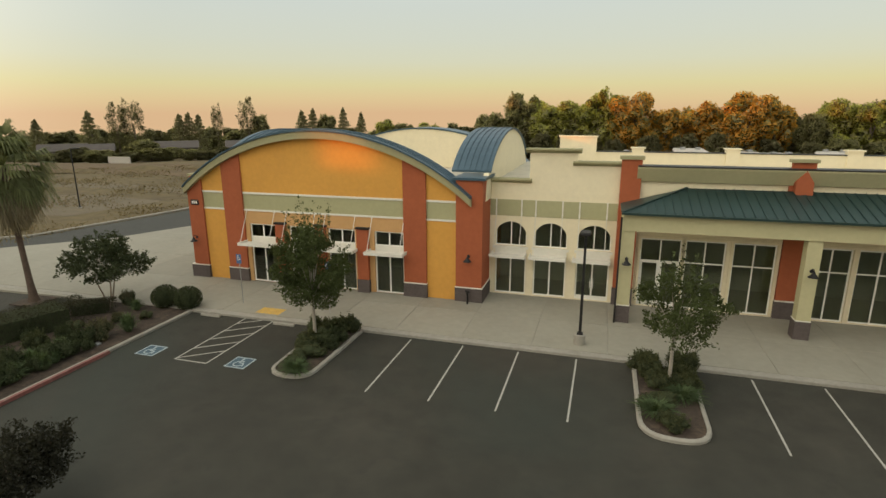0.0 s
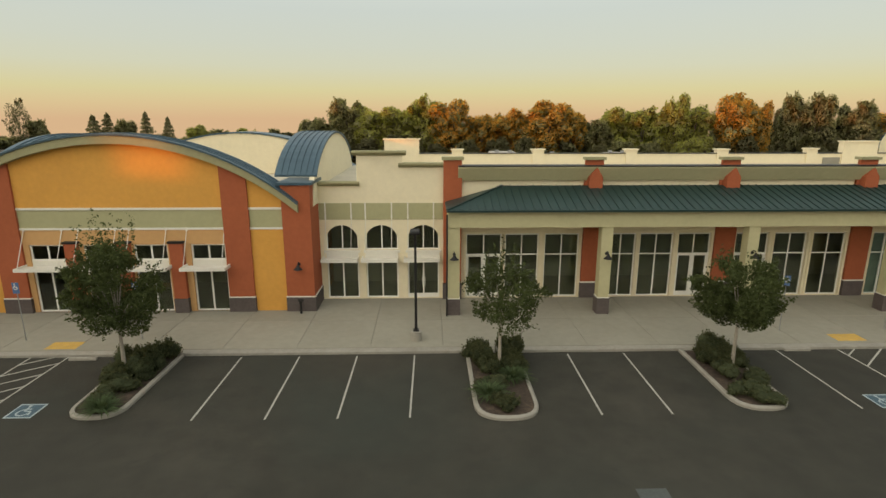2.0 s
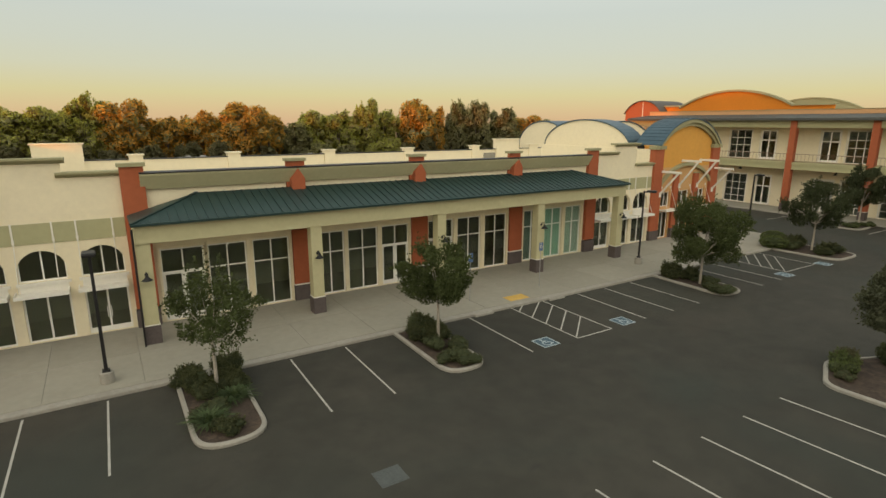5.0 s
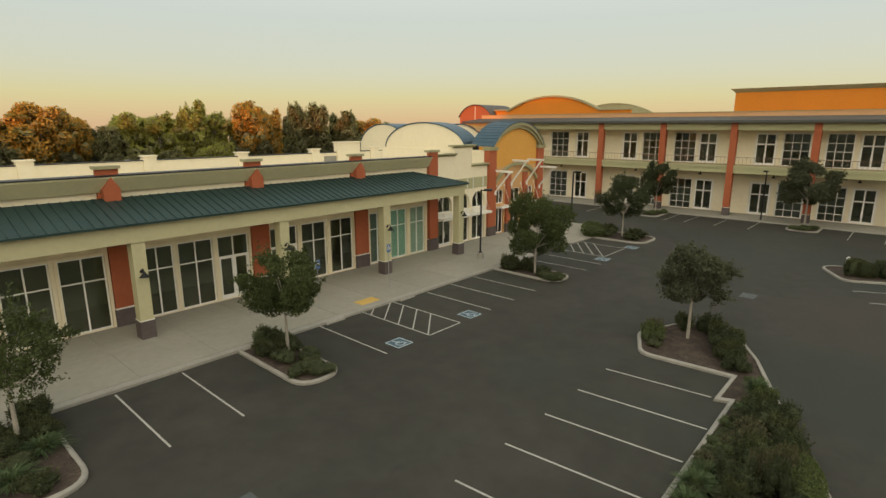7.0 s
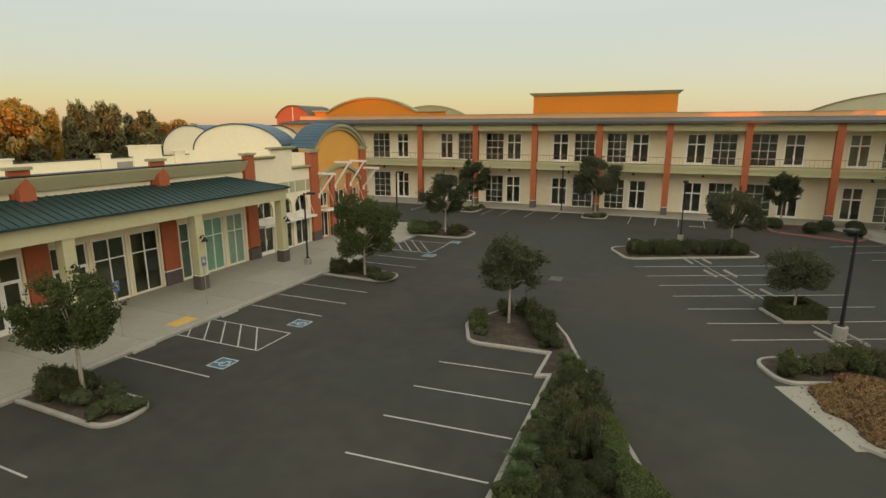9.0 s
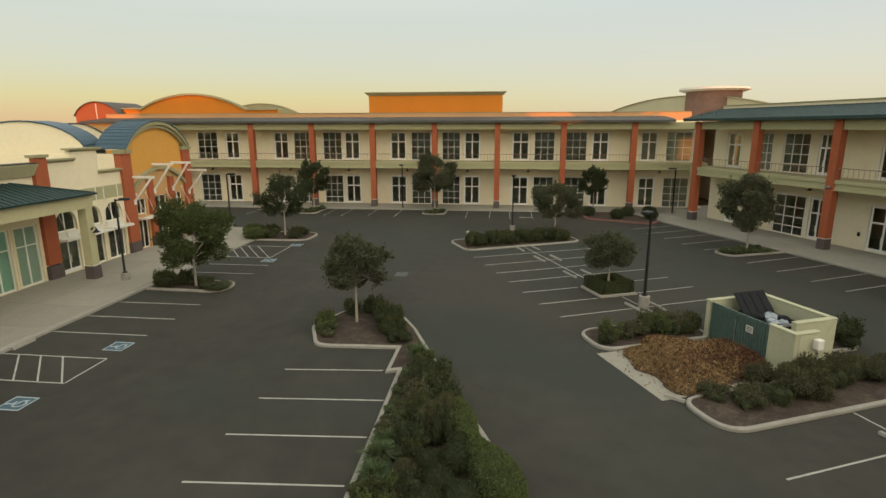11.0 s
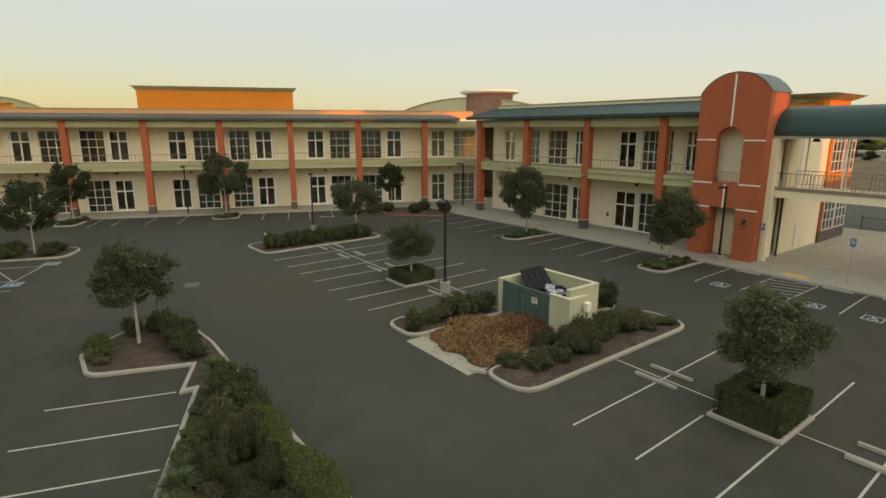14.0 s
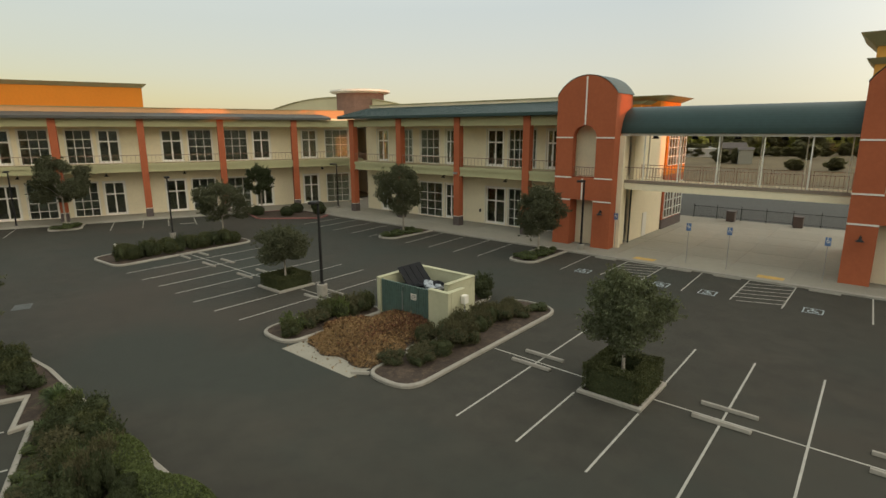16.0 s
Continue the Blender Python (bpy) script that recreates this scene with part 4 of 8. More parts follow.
part("inner_wall", Mesh().box(-26.8, -6.8, 36.0, 36.2, 0.1, 6.0).box(-26.85, -6.8, Y1, 36.0, 0.12, 0.17), M_INNER, shop_a)
unit = Mesh().box(-9.2, -7.4, 44.0, 45.6, 6.19, 7.4).box(-9.0, -7.6, 44.2, 45.4, 7.4, 7.55)
tagged(part("roof_unit", unit, M_GALV), "grey rooftop air handler on the flat roof", "roof unit")


# arcaded link between the shops, and its mirror at the far end
def arcade(flip):
    fx = (lambda a, b: (36.6 - b, 36.6 - a)) if flip else (lambda a, b: (a, b))
    t = group_thing("arcade_shop", "cream shop front with three arched windows and stepped parapet", "shop", group="arcaded shop fronts")
    ys, ye = 32.4, 32.75
    bays = [(-6.15, -4.2), (-3.75, -1.77), (-1.19, 0.76)]
    holes = [fx(a, b) + (3.25, 4.82) for a, b in bays] + [fx(a, b) + (0.15, 2.55) for a, b in bays]
    steps = [(-6.5, -4.15, 7.3), (-4.15, -1.4, 9.1), (-1.4, 1.0, 8.4)]
    for a, b, top in steps:
        p, q = fx(a, b)
        hh = [(max(h[0], p), min(h[1], q), h[2], h[3]) for h in holes if h[0] < q and h[1] > p]
        part("wall", wall_mesh(p, q, ys, ye, 0.1, top, hh), M_CREAM, t, "cream stucco wall")
    for a, b, z in ((-6.5, -4.0, 7.3), (-4.4, -1.2, 9.1), (-1.65, 1.0, 8.4)):
        p, q = fx(a, b)
        part("cornice", Mesh().along_x([(ys - 0.06, z - 0.12), (ys - 0.004, z - 0.12), (ys - 0.004, z + 0.002), (ye + 0.1, z + 0.002), (ye + 0.1, z + 0.14), (ys - 0.28, z + 0.14), (ys - 0.28, z + 0.04)], p, q), M_OLIVE, t, "olive cornice")
    p, q = fx(-6.48, 0.98)
    part("band", Mesh().box(p, q, ys - 0.03, ys - 0.002, 5.15, 6.15), M_SAGE, t, "sage band")
    for a, b in bays:
        p, q = fx(a, b)
        arch = ellipse_pts(p, q, 3.85, 4.80, 14)
        half = len(arch) // 2
        for seg, corner in ((arch[:half + 1], p), (arch[half:], q)):
            pts = seg + [(corner, 4.82)] if corner == p else seg + [(corner, 4.82)]
            if corner == p:
                pts = seg + [((p + q) / 2, 4.82), (p, 4.82)]
            else:
                pts = seg + [(q, 4.82), ((p + q) / 2, 4.82)]
            part("spandrel", Mesh().along_y(pts, ys + 0.001, ye), M_CREAM, t)
        window(t, p, q, 3.25, 4.82, ys + 0.2, (0.5,), (), "arched_window", 0.07)
        window(t, p, q, 0.15, 2.55, ys + 0.15, (0.5,), (), "shop_window", 0.09, door_low=(a == -1.19))
        part("transom_panel", Mesh().box(p, q, ys - 0.03, ys - 0.002, 2.6, 3.08), M_WHITE, t, "white panel")
        part("sill", Mesh().box(p - 0.12, q + 0.12, ys - 0.10, ys - 0.002, 3.1, 3.25), M_WHITE, t, "white moulded sill")
        awning(t, p - 0.2, q + 0.02, ys, 2.75, 0.95, 5.3, (p + 0.05, q - 0.35))
        for x in (p + 0.05, q - 0.35):
            part("hanger", Mesh().box(x - 0.035, x + 0.035, ys - 0.08, ys - 0.031, 5.15, 6.2), M_WHITE, t)
    p, q = fx(-6.44, 1.0)
    part("roof_deck", Mesh().box(p, q, ye + 0.01, 48, 6.9, 7.1), M_FLATROOF, t)
    part("inner_wall", Mesh().box(p, q, 36.0, 36.2, 0.1, 6.9).box(p, q, ye, 36.0, 0.12, 0.17), M_INNER, t)
    return t


arcade(False)
arcade(True)

# colonnade with the hipped metal canopy
shop_c = group_thing("colonnade_shops", "cream shop row behind a colonnade with a green metal canopy", "shop")
BAYS = [[(2.4, 4.6, 'd'), (4.8, 6.9, 'w'), (7.25, 9.4, 'w')], [(11.1, 12.95, 'w'), (13.2, 15.3, 'w'), (15.6, 17.65, 'd')],
        [(19.2, 21.3, 'd'), (21.65, 23.75, 'w'), (24.1, 26.2, 'w')], [(27.9, 29.7, 'g'), (30.1, 32.0, 't'), (32.35, 34.2, 'p')]]
allw = [w for b in BAYS for w in b]
part("wall", wall_mesh(1.0, 35.6, 32.4, 32.75, 0.1, 8.35, [(a, b, 0.15, 4.25) for a, b, k in allw]), M_CREAM, shop_c, "cream stucco wall")
for a, b, k in allw:
    zs = (2.9,)
    ob = window(shop_c, a, b, 0.17, 4.22, 32.5, (0.5,), zs, "shop_door" if k == 'd' else "shop_window", 0.075, glass=M_GLASS_SHOP if k in 'tpg' else None, door_low=(k == 'd'))
    part("surround", Mesh().box(a - 0.14, a - 0.002, 32.34, 32.398, 0.15, 4.38).box(b + 0.002, b + 0.14, 32.34, 32.398, 0.15, 4.38).box(a - 0.002, b + 0.002, 32.34, 32.398, 4.252, 4.38), M_CREAM, shop_c)
    if k == 't':
        part("blind", Mesh().box(a, b, 32.615, 32.63, 0.2, 4.2), M_TEAL, shop_c, "teal film inside the window")
    if k == 'g':
        part("blind", Mesh().box(a, b, 32.615, 32.63, 0.2, 4.2), M_GREYFILM, shop_c, "dull green film inside the window")
    if k == 'p':
        part("blind", Mesh().box(a, b, 32.615, 32.63, 0.2, 4.2), M_PALEFILM, shop_c, "pale film inside the window")
for c in (10.2, 18.45, 27.0):
    part("pilaster", Mesh().box(c - 0.62, c + 0.62, 32.2, 32.398, 1.2, 4.6), M_RED, shop_c, "terracotta pilaster")
    part("pilaster_base", Mesh().box(c - 0.65, c + 0.65, 32.16, 32.398, 0.1, 1.12), M_DARKBASE, shop_c, "dark stone base")
    part("base_trim", Mesh().box(c - 0.64, c + 0.64, 32.17, 32.398, 1.12, 1.2), M_WHITE, shop_c)
for c in (1.55, 35.05):
    part("end_pier", Mesh().box(c - 0.55, c + 0.55, 32.1, 32.398, 1.2, 8.72), M_RED, shop_c, "terracotta pier")
    part("pier_base", Mesh().box(c - 0.58, c + 0.58, 32.06, 32.398, 0.1, 1.12), M_DARKBASE, shop_c, "dark stone base")
    part("pier_cap", Mesh().box(c - 0.65, c + 0.65, 31.98, 32.6, 8.72, 8.9), M_OLIVE, shop_c, "olive cap")
for c in (10.0, 18.25, 26.65):
    part("parapet_pier", Mesh().along_y([(c - 0.40, 7.0), (c + 0.40, 7.0), (c + 0.40, 7.72), (c, 8.36), (c - 0.40, 7.72)], 31.73, 32.2).box(c - 0.55, c + 0.55, 32.201, 32.398, 7.0, 8.72), M_RED, shop_c, "terracotta parapet pier")
    part("pier_cap", Mesh().box(c - 0.63, c + 0.63, 32.05, 32.6, 8.72, 8.88), M_OLIVE, shop_c, "olive cap")
CORNICE = [(32.39, 7.52), (32.39, 8.36), (31.75, 8.36), (31.72, 8.28), (32.2, 7.52)]
for a, b in ((2.12, 9.75), (10.3, 18.0), (18.5, 26.4), (26.9, 34.48)):
    part("cornice", Mesh().along_x(CORNICE, a - 0.25, b + 0.25 if b < 34 else b), M_CORNICE, shop_c, "flared olive cornice")
    part("cornice_cap", Mesh().box(a - 0.25, b + 0.25 if b < 34 else b, 31.68, 32.7, 8.36, 8.42), M_BLACK, shop_c, "dark metal coping")
part("roof_deck", Mesh().box(1.0, 35.6, 32.76, 47.9, 7.2, 7.4), M_FLATROOF, shop_c)
rear = Mesh().box(-2.6, 34.5, 38.0, 38.3, 7.0, 8.72)
part("rear_parapet", rear, M_CREAM, shop_c, "cream stucco rear parapet")
part("parapet_coping", Mesh().box(-2.6, 34.5, 37.95, 38.35, 8.72, 8.77), M_BLACK, shop_c, "dark metal coping")
for a, b, z in ((-2.9, -0.5, 9.75), (1.75, 2.5, 9.05), (7.35, 8.15, 9.05), (13.9, 14.7, 9.05), (20.35, 21.15, 9.05), (26.75, 27.5, 9.1), (29.3, 31.8, 9.6), (33.0, 34.0, 9.1)):
    part("merlon", Mesh().box(a, b, 37.9, 38.4, 8.0, z - 0.08), M_CREAM, shop_c, "cream raised parapet block")
    part("merlon_cap", Mesh().box(a - 0.08, b + 0.08, 37.82, 38.48, z - 0.08, z), M_CREAM, shop_c)
# pale grey rectangle on the parapet face
part("access_panel", Mesh().box(28.0, 29.2, 37.93, 37.998, 7.75, 8.45), M_CONC, shop_c, "pale grey patch on the parapet")
part("inner_wall", Mesh().box(1.0, 35.6, 37.0, 37.2, 0.1, 7.0).box(1.0, 35.6, 32.75, 37.0, 0.12, 0.17), M_INNER, shop_c)
part("rear_wall", Mesh().box(-27.2, 54, 52.6, 53, 0.0, 6.5), M_CREAM, shop_c)
# canopy
EX0, EX1, EY, RY, EZ, RZ = 1.1, 35.85, 28.95, 32.15, 6.26, 7.22
HX0, HX1 = 4.5, 32.4
part("canopy", Mesh().box(1.2, 35.75, 29.2, 29.95, 5.25, 6.13).box(1.2, 1.9, 29.951, 32.19, 5.25, 6.13).box(35.05, 35.75, 29.951, 32.19, 5.25, 6.13), M_CORNICE, shop_c, "pale sage stucco beam")
part("soffit", Mesh().box(1.901, 35.049, 29.951, 32.19, 5.6, 5.75), M_CREAM, shop_c, "cream stucco soffit")
th = 0.12
croof = Mesh()
croof.loft([(EX0, EY, EZ), (EX1, EY, EZ), (HX1, RY, RZ), (HX0, RY, RZ)], [(EX0, EY, EZ - th), (EX1, EY, EZ - th), (HX1, RY, RZ - th), (HX0, RY, RZ - th)])
croof.loft([(EX0, EY, EZ), (HX0, RY, RZ), (EX0, RY, EZ)], [(EX0, EY, EZ - th), (HX0, RY, RZ - th), (EX0, RY, EZ - th)])
croof.loft([(EX1, EY, EZ), (EX1, RY, EZ), (HX1, RY, RZ)], [(EX1, EY, EZ - th), (EX1, RY, EZ - th), (HX1, RY, RZ - th)])
croof_ob = part("canopy_roof", croof, M_GREENROOF, shop_c, "dark green standing-seam metal roof")
part("gutter", Mesh().box(EX0 - 0.02, EX1 + 0.02, EY - 0.14, EY - 0.004, EZ - 0.10, EZ + 0.01), M_GREENROOF, shop_c, "dark green gutter")
slope = math.hypot(RY - EY, RZ - EZ)
pitch = math.degrees(math.atan2(RZ - EZ, RY - EY))
me_s = Mesh().box(-0.02, 0.02, 0.0, slope, 0, 0.05).data("seam")
me_s.materials.append(M_GREENROOF)
x = HX0
while x <= HX1 + 0.01:
    ob = new("seam", me_s)
    ob.parent = croof_ob
    ob.matrix_basis = pose(x, EY, EZ, pitch, 0, 0)
    x += 0.465
for i in range(1, 8):
    for base, hip in ((EX0, HX0), (EX1, HX1)):
        f = i / 8
        xx = base + (hip - base) * f
        croof2 = Mesh().beam((xx, EY, EZ + 0.02), (xx, EY + (RY - EY) * f, EZ + (RZ - EZ) * f + 0.02), 0.04, 0.05)
        part("seam", croof2, M_GREENROOF, croof_ob)
for base, hip in ((EX0, HX0), (EX1, HX1)):
    part("hip_cap", Mesh().beam((base, EY, EZ + 0.03), (hip, RY, RZ + 0.03), 0.16, 0.05), M_GREENROOF, croof_ob)
for c in (1.52, 10.08, 18.4, 26.9, 35.4):
    post = part("column", Mesh().box(c - 0.32, c + 0.32, 29.28, 29.90, 1.15, 5.25), M_CORNICE, shop_c, "sage stucco column")
    part("column_base", Mesh().box(c - 0.36, c + 0.36, 29.23, 29.95, 0.1, 1.1), M_DARKBASE, post, "dark stone base")
    part("base_trim", Mesh().box(c - 0.35, c + 0.35, 29.25, 29.93, 1.1, 1.15), M_WHITE, post)
    barn_lamp(post, c, 29.28, 3.75)
part("downpipe", Mesh().tube((1.12, 29.1, 0.15), (1.12, 29.1, 6.0), 0.05), M_BLACK, shop_c, "dark downpipe")

# ochre end shop with the smaller vault and the white trellis
shop_d = group_thing("end_shop", "ochre end shop with a small vaulted front and white trellis", "shop")
ARD = arc_pts(43.5, 52.75, 8.95, 11.30, 24)
yd = 32.4
part("front_wall", Mesh().along_y(under_arc(ARD, 44.3, 51.9, 6.9, 0.25), yd, yd + 0.4), M_YELLOW, shop_d, "ochre stucco gable")
WD = [(44.7, 46.0), (47.2, 49.0), (50.2, 51.5)]
part("shop_front", wall_mesh(44.3, 51.9, yd, yd + 0.4, 0.1, 6.9, [(a, b, 0.15, 2.7) for a, b in WD] + [(a, b, 3.2, 4.6) for a, b in WD]), M_TAN, shop_d, "tan stucco")
for a, b in WD:
    window(shop_d, a, b, 0.15, 2.7, yd + 0.15, (0.5,), (), "shop_door", 0.08)
    window(shop_d, a, b, 3.2, 4.6, yd + 0.15, (0.5,), (), "window", 0.08)
    awning(shop_d, a - 0.2, b + 0.2, yd, 2.9, 0.9, 5.0, (a, b))
for a, b, z in ((43.1, 44.3, 8.6), (51.9, 53.1, 8.6), (46.2, 46.9, 6.2), (49.3, 50.0, 6.2)):
    part("pier", Mesh().box(a, b, yd - 0.25, yd - 0.002 if z < 8 else yd + 0.4, 1.05, z), M_RED, shop_d, "terracotta pier")
    part("pier_base", Mesh().box(a - 0.04, b + 0.04, yd - 0.31, yd - 0.002, 0.1, 1.05), M_DARKBASE, shop_d, "dark stone base")
    part("pier_cap", Mesh().box(a - 0.12, b + 0.12, yd - 0.36, yd + 0.45, z, z + 0.32) if z > 8 else Mesh().box(a - 0.05, b + 0.05, yd - 0.3, yd - 0.002, z, z + 0.1), M_OLIVE, shop_d, "olive cap")
part("fascia", Mesh().arc_band(ARD, 'y', yd - 0.45, yd + 0.3, 0.30).arc_band([(x, z - 0.3) for x, z in ARD[1:-1]], 'y', yd - 0.25, yd + 0.3, 0.30), M_OLIVE, shop_d, "olive stepped curved fascia")
roof_d = part("roof", Mesh().arc_band([(x, z + 0.1) for x, z in ARD], 'y', yd - 0.5, yd + 2.4, 0.1), M_BLUEROOF, shop_d, "blue standing-seam vaulted roof")
for i in range(1, len(ARD) - 1):
    (x, z), (xa, za), (xb, zb) = ARD[i], ARD[i - 1], ARD[i + 1]
    if i == 1:
        me_sd = Mesh().box(-0.015, 0.015, 0, 2.85, 0, 0.04).data("seam")
        me_sd.materials.append(M_BLUEROOF)
    ob = new("seam", me_sd)
    ob.parent = roof_d
    ob.matrix_basis = pose(x, yd - 0.45, z + 0.09, 0, -math.degrees(math.atan2(zb - za, xb - xa)), 0)
WG = ellipse_pts(35.4, 47.2, 8.6, 11.34, 22)
part("west_gable", Mesh().along_x([(35.5, 7.0), (47.1, 7.0)] + [(y, z - 0.06) for y, z in WG[::-1] if 35.45 < y < 47.15], 43.4, 43.7), M_CREAM, shop_d, "cream stucco gable")
part("roof", Mesh().arc_band(WG, 'x', 43.3, 45.6, 0.12), M_BLUEROOF, shop_d, "blue metal vault")
WG2 = ellipse_pts(45.0, 53.5, 8.4, 11.2, 18)
part("rear_gable", Mesh().along_x([(45.1, 7.0), (53.4, 7.0)] + [(y, z - 0.06) for y, z in WG2[::-1] if 45.05 < y < 53.45], 44.9, 45.2), M_CREAM, shop_d, "cream stucco rear gable")
part("roof", Mesh().arc_band(WG2, 'x', 44.8, 48.5, 0.12), M_BLUEROOF, shop_d, "blue metal vault")
AR2 = arc_pts(45.4, 55.4, 8.9, 11.2, 16)
part("rear_gable", Mesh().along_y(under_arc(AR2, 45.6, 55.2, 7.0, 0.06), 42.0, 42.3), M_CREAM, shop_d, "cream stucco rear gable")
part("roof", Mesh().arc_band(AR2, 'y', 41.9, 44, 0.12), M_BLUEROOF, shop_d)
part("side_wall", Mesh().box(52.8, 53.1, yd + 0.41, 52, 0.1, 8.5), M_YELLOW, shop_d)
part("side_wall", Mesh().box(43.1, 43.39, yd + 0.41, 48, 7.11, 8.6), M_CREAM, shop_d)
part("flat_roof", Mesh().box(43.41, 52.79, yd + 0.42, 52, 6.8, 7.0), M_FLATROOF, shop_d)
part("inner_wall", Mesh().box(43.4, 52.8, 37, 37.2, 0.1, 6.8), M_INNER, shop_d)
trellis = group_thing("entrance_trellis", "white painted steel brackets on slanting struts", "trellis")
for xx, tz, foot in ((44.2, 6.58, 4.45), (47.0, 7.5, 5.12), (49.8, 7.48, 5.05), (52.4, 6.58, 4.45)):
    arm = part("outrigger", bevel(Mesh().beam((xx, yd - 0.26, tz), (xx, yd - 2.25, tz), 0.14, 0.2).data("outrigger"), 0.015), M_WHITE, trellis)
    part("strut", bevel(Mesh().beam((xx, yd - 0.2, foot), (xx, yd - 1.95, tz - 0.08), 0.12, 0.16).data("strut"), 0.015), M_WHITE, arm)
    part("plate", Mesh().box(xx - 0.16, xx + 0.16, yd - 0.28, yd - 0.24, foot - 0.25, foot + 0.2), M_WHITE, arm)
ARD2 = arc_pts(44.3, 51.9, 5.6, 7.3, 16)
part("arch_trim", Mesh().arc_band(ARD2, 'y', yd - 0.3, yd - 0.01, 0.32), M_OLIVE, shop_d, "olive arched trim")


# ---- the two-storey building: east wing ----
E_POSE = pose(73.3, 0, 0, 0, 0, -90)      # x runs to the right as one faces the wing, y goes into it
W_POSE = S_POSE @ pose(0, 0, 0, 0, 0, 180)  # the same for the slanting south wing
WALL_Y = 3.05


def frontage(t, x0, x1, cols, upper, lower, walls=M_CREAM):
    """Two floors of glazed bays behind a gallery: wall, openings, floor slab, rails, columns and beam."""
    holes = [(a, b, 6.28, 10.1) for k, a, b in upper] + [(a, b, 0.17, 4.1) for k, a, b in lower]
    part("wall", wall_mesh(x0, x1, WALL_Y, WALL_Y + 0.35, 0.1, 11.6, holes), walls, t, "cream stucco wall")
    for z0, z1, row in ((6.28, 10.1, upper), (0.17, 4.1, lower)):
        for k, a, b in row:
            if k == 'd':
                window(t, a, b, z0, z1, WALL_Y + 0.1, (0.5,), (z0 + 2.5,), "glazed_door", 0.16, door_low=True)
            else:
                n = 3 if b - a > 1.6 else 2
                window(t, a, b, z0, z1, WALL_Y + 0.1, [i / n for i in range(1, n)], (z0 + 0.85, z0 + 1.8, z0 + 2.75), "gallery_window", 0.07, glass=M_GLASS_CLEAR)
            part("surround", Mesh().box(a - 0.12, a - 0.002, WALL_Y - 0.04, WALL_Y - 0.002, z0, z1 + 0.12).box(b + 0.002, b + 0.12, WALL_Y - 0.04, WALL_Y - 0.002, z0, z1 + 0.12).box(a - 0.002, b + 0.002, WALL_Y - 0.04, WALL_Y - 0.002, z1 + 0.002, z1 + 0.12), M_WHITE, t)
    part("gallery_floor", Mesh().box(x0, x1, 0.02, WALL_Y - 0.003, 5.45, 6.26), M_SAGE, t, "sage gallery edge")
    part("gallery_trim", Mesh().box(x0, x1, -0.08, 0.019, 5.95, 6.28).box(x0, x1, -0.04, 0.019, 5.35, 5.5), M_SAGE, t)
    part("top_beam", Mesh().box(x0, x1, 0.02, 0.5, 10.45, 11.3), M_SAGE, t, "sage beam under the eaves")
    part("soffit", Mesh().box(x0, x1, 0.501, WALL_Y - 0.003, 11.1, 11.25), M_CREAM, t)
    edges = [x0] + list(cols) + [x1]
    me_b = Mesh().box(-0.012, 0.012, -0.012, 0.012, 0, 0.82).data("baluster")
    me_b.materials.append(M_RAIL)
    for a, b in zip(edges, edges[1:]):
        a2, b2 = a + 0.38, b - 0.38
        if b2 - a2 < 1:
            continue
        rail = part("railing", Mesh().box(a2, b2, 0.10, 0.16, 7.22, 7.28).box(a2, b2, 0.11, 0.15, 6.36, 6.40), M_RAIL, t, "thin brown metal railing")
        n = max(2, int((b2 - a2) / 0.42))
        for i in range(n + 1):
            ob = new("baluster", me_b)
            ob.parent = rail
            ob.location = (a2 + (b2 - a2) * i / n, 0.13, 6.40)
    for c in cols:
        col = part("column", Mesh().box(c - 0.36, c + 0.36, -0.16, 0.56, 1.15, 11.3), M_RED, t, "terracotta stucco column")
        part("column_base", Mesh().box(c - 0.38, c + 0.38, -0.18, 0.58, 0.1, 1.1), M_DARKBASE, col, "dark stone base")
        part("base_trim", Mesh().box(c - 0.375, c + 0.375, -0.175, 0.575, 1.1, 1.15), M_WHITE, col)
        barn_lamp(t, c + 4.2, WALL_Y, 5.0, 0.9)


def eaves_roof(t, x0, x1, material, ridge_y=4.6, ridge_z=12.15, step=0.6, high=0.02):
    p = [(-0.75, 11.32), (-0.75, 11.62), (ridge_y, ridge_z), (ridge_y, ridge_z - 0.3)]
    roof = part("roof", Mesh().along_x(p, x0, x1), material, t, "low metal roof with standing seams")
    length = math.hypot(ridge_y + 0.75, ridge_z - 11.62)
    tilt = math.degrees(math.atan2(ridge_z - 11.62, ridge_y + 0.75))
    me = Mesh().box(-0.02, 0.02, 0, length, 0, high).data("seam")
    me.materials.append(material)
    n = int((x1 - x0) / step)
    for i in range(n + 1):
        ob = new("seam", me)
        ob.parent = roof
        ob.matrix_basis = pose(x0 + (x1 - x0) * i / n, -0.75, 11.62, tilt, 0, 0)
    return roof


east = group_thing("east_wing", "two-storey cream building with terracotta columns and gallery", "building", E_POSE)
E_COLS = [-47.0, -35.2, -26.6, -18.2, -9.8, -1.5, 7.0, 15.8]
E_OPEN = [('w', -56.5, -53.6), ('d', -52.2, -50.3), ('w', -44.9, -41.9), ('d', -40.6, -38.6), ('d', -33.3, -31.2), ('w', -30.4, -27.7), ('w', -26.1, -23.4), ('d', -22.95, -20.8),
          ('d', -16.4, -14.2), ('w', -13.45, -10.75), ('w', -9.15, -6.65), ('d', -6.05, -3.9), ('d', 0.5, 2.75), ('w', 3.45, 6.15), ('w', 7.65, 10.4), ('d', 11.1, 13.25), ('d', 17.4, 19.5), ('w', 20.65, 23.9)]
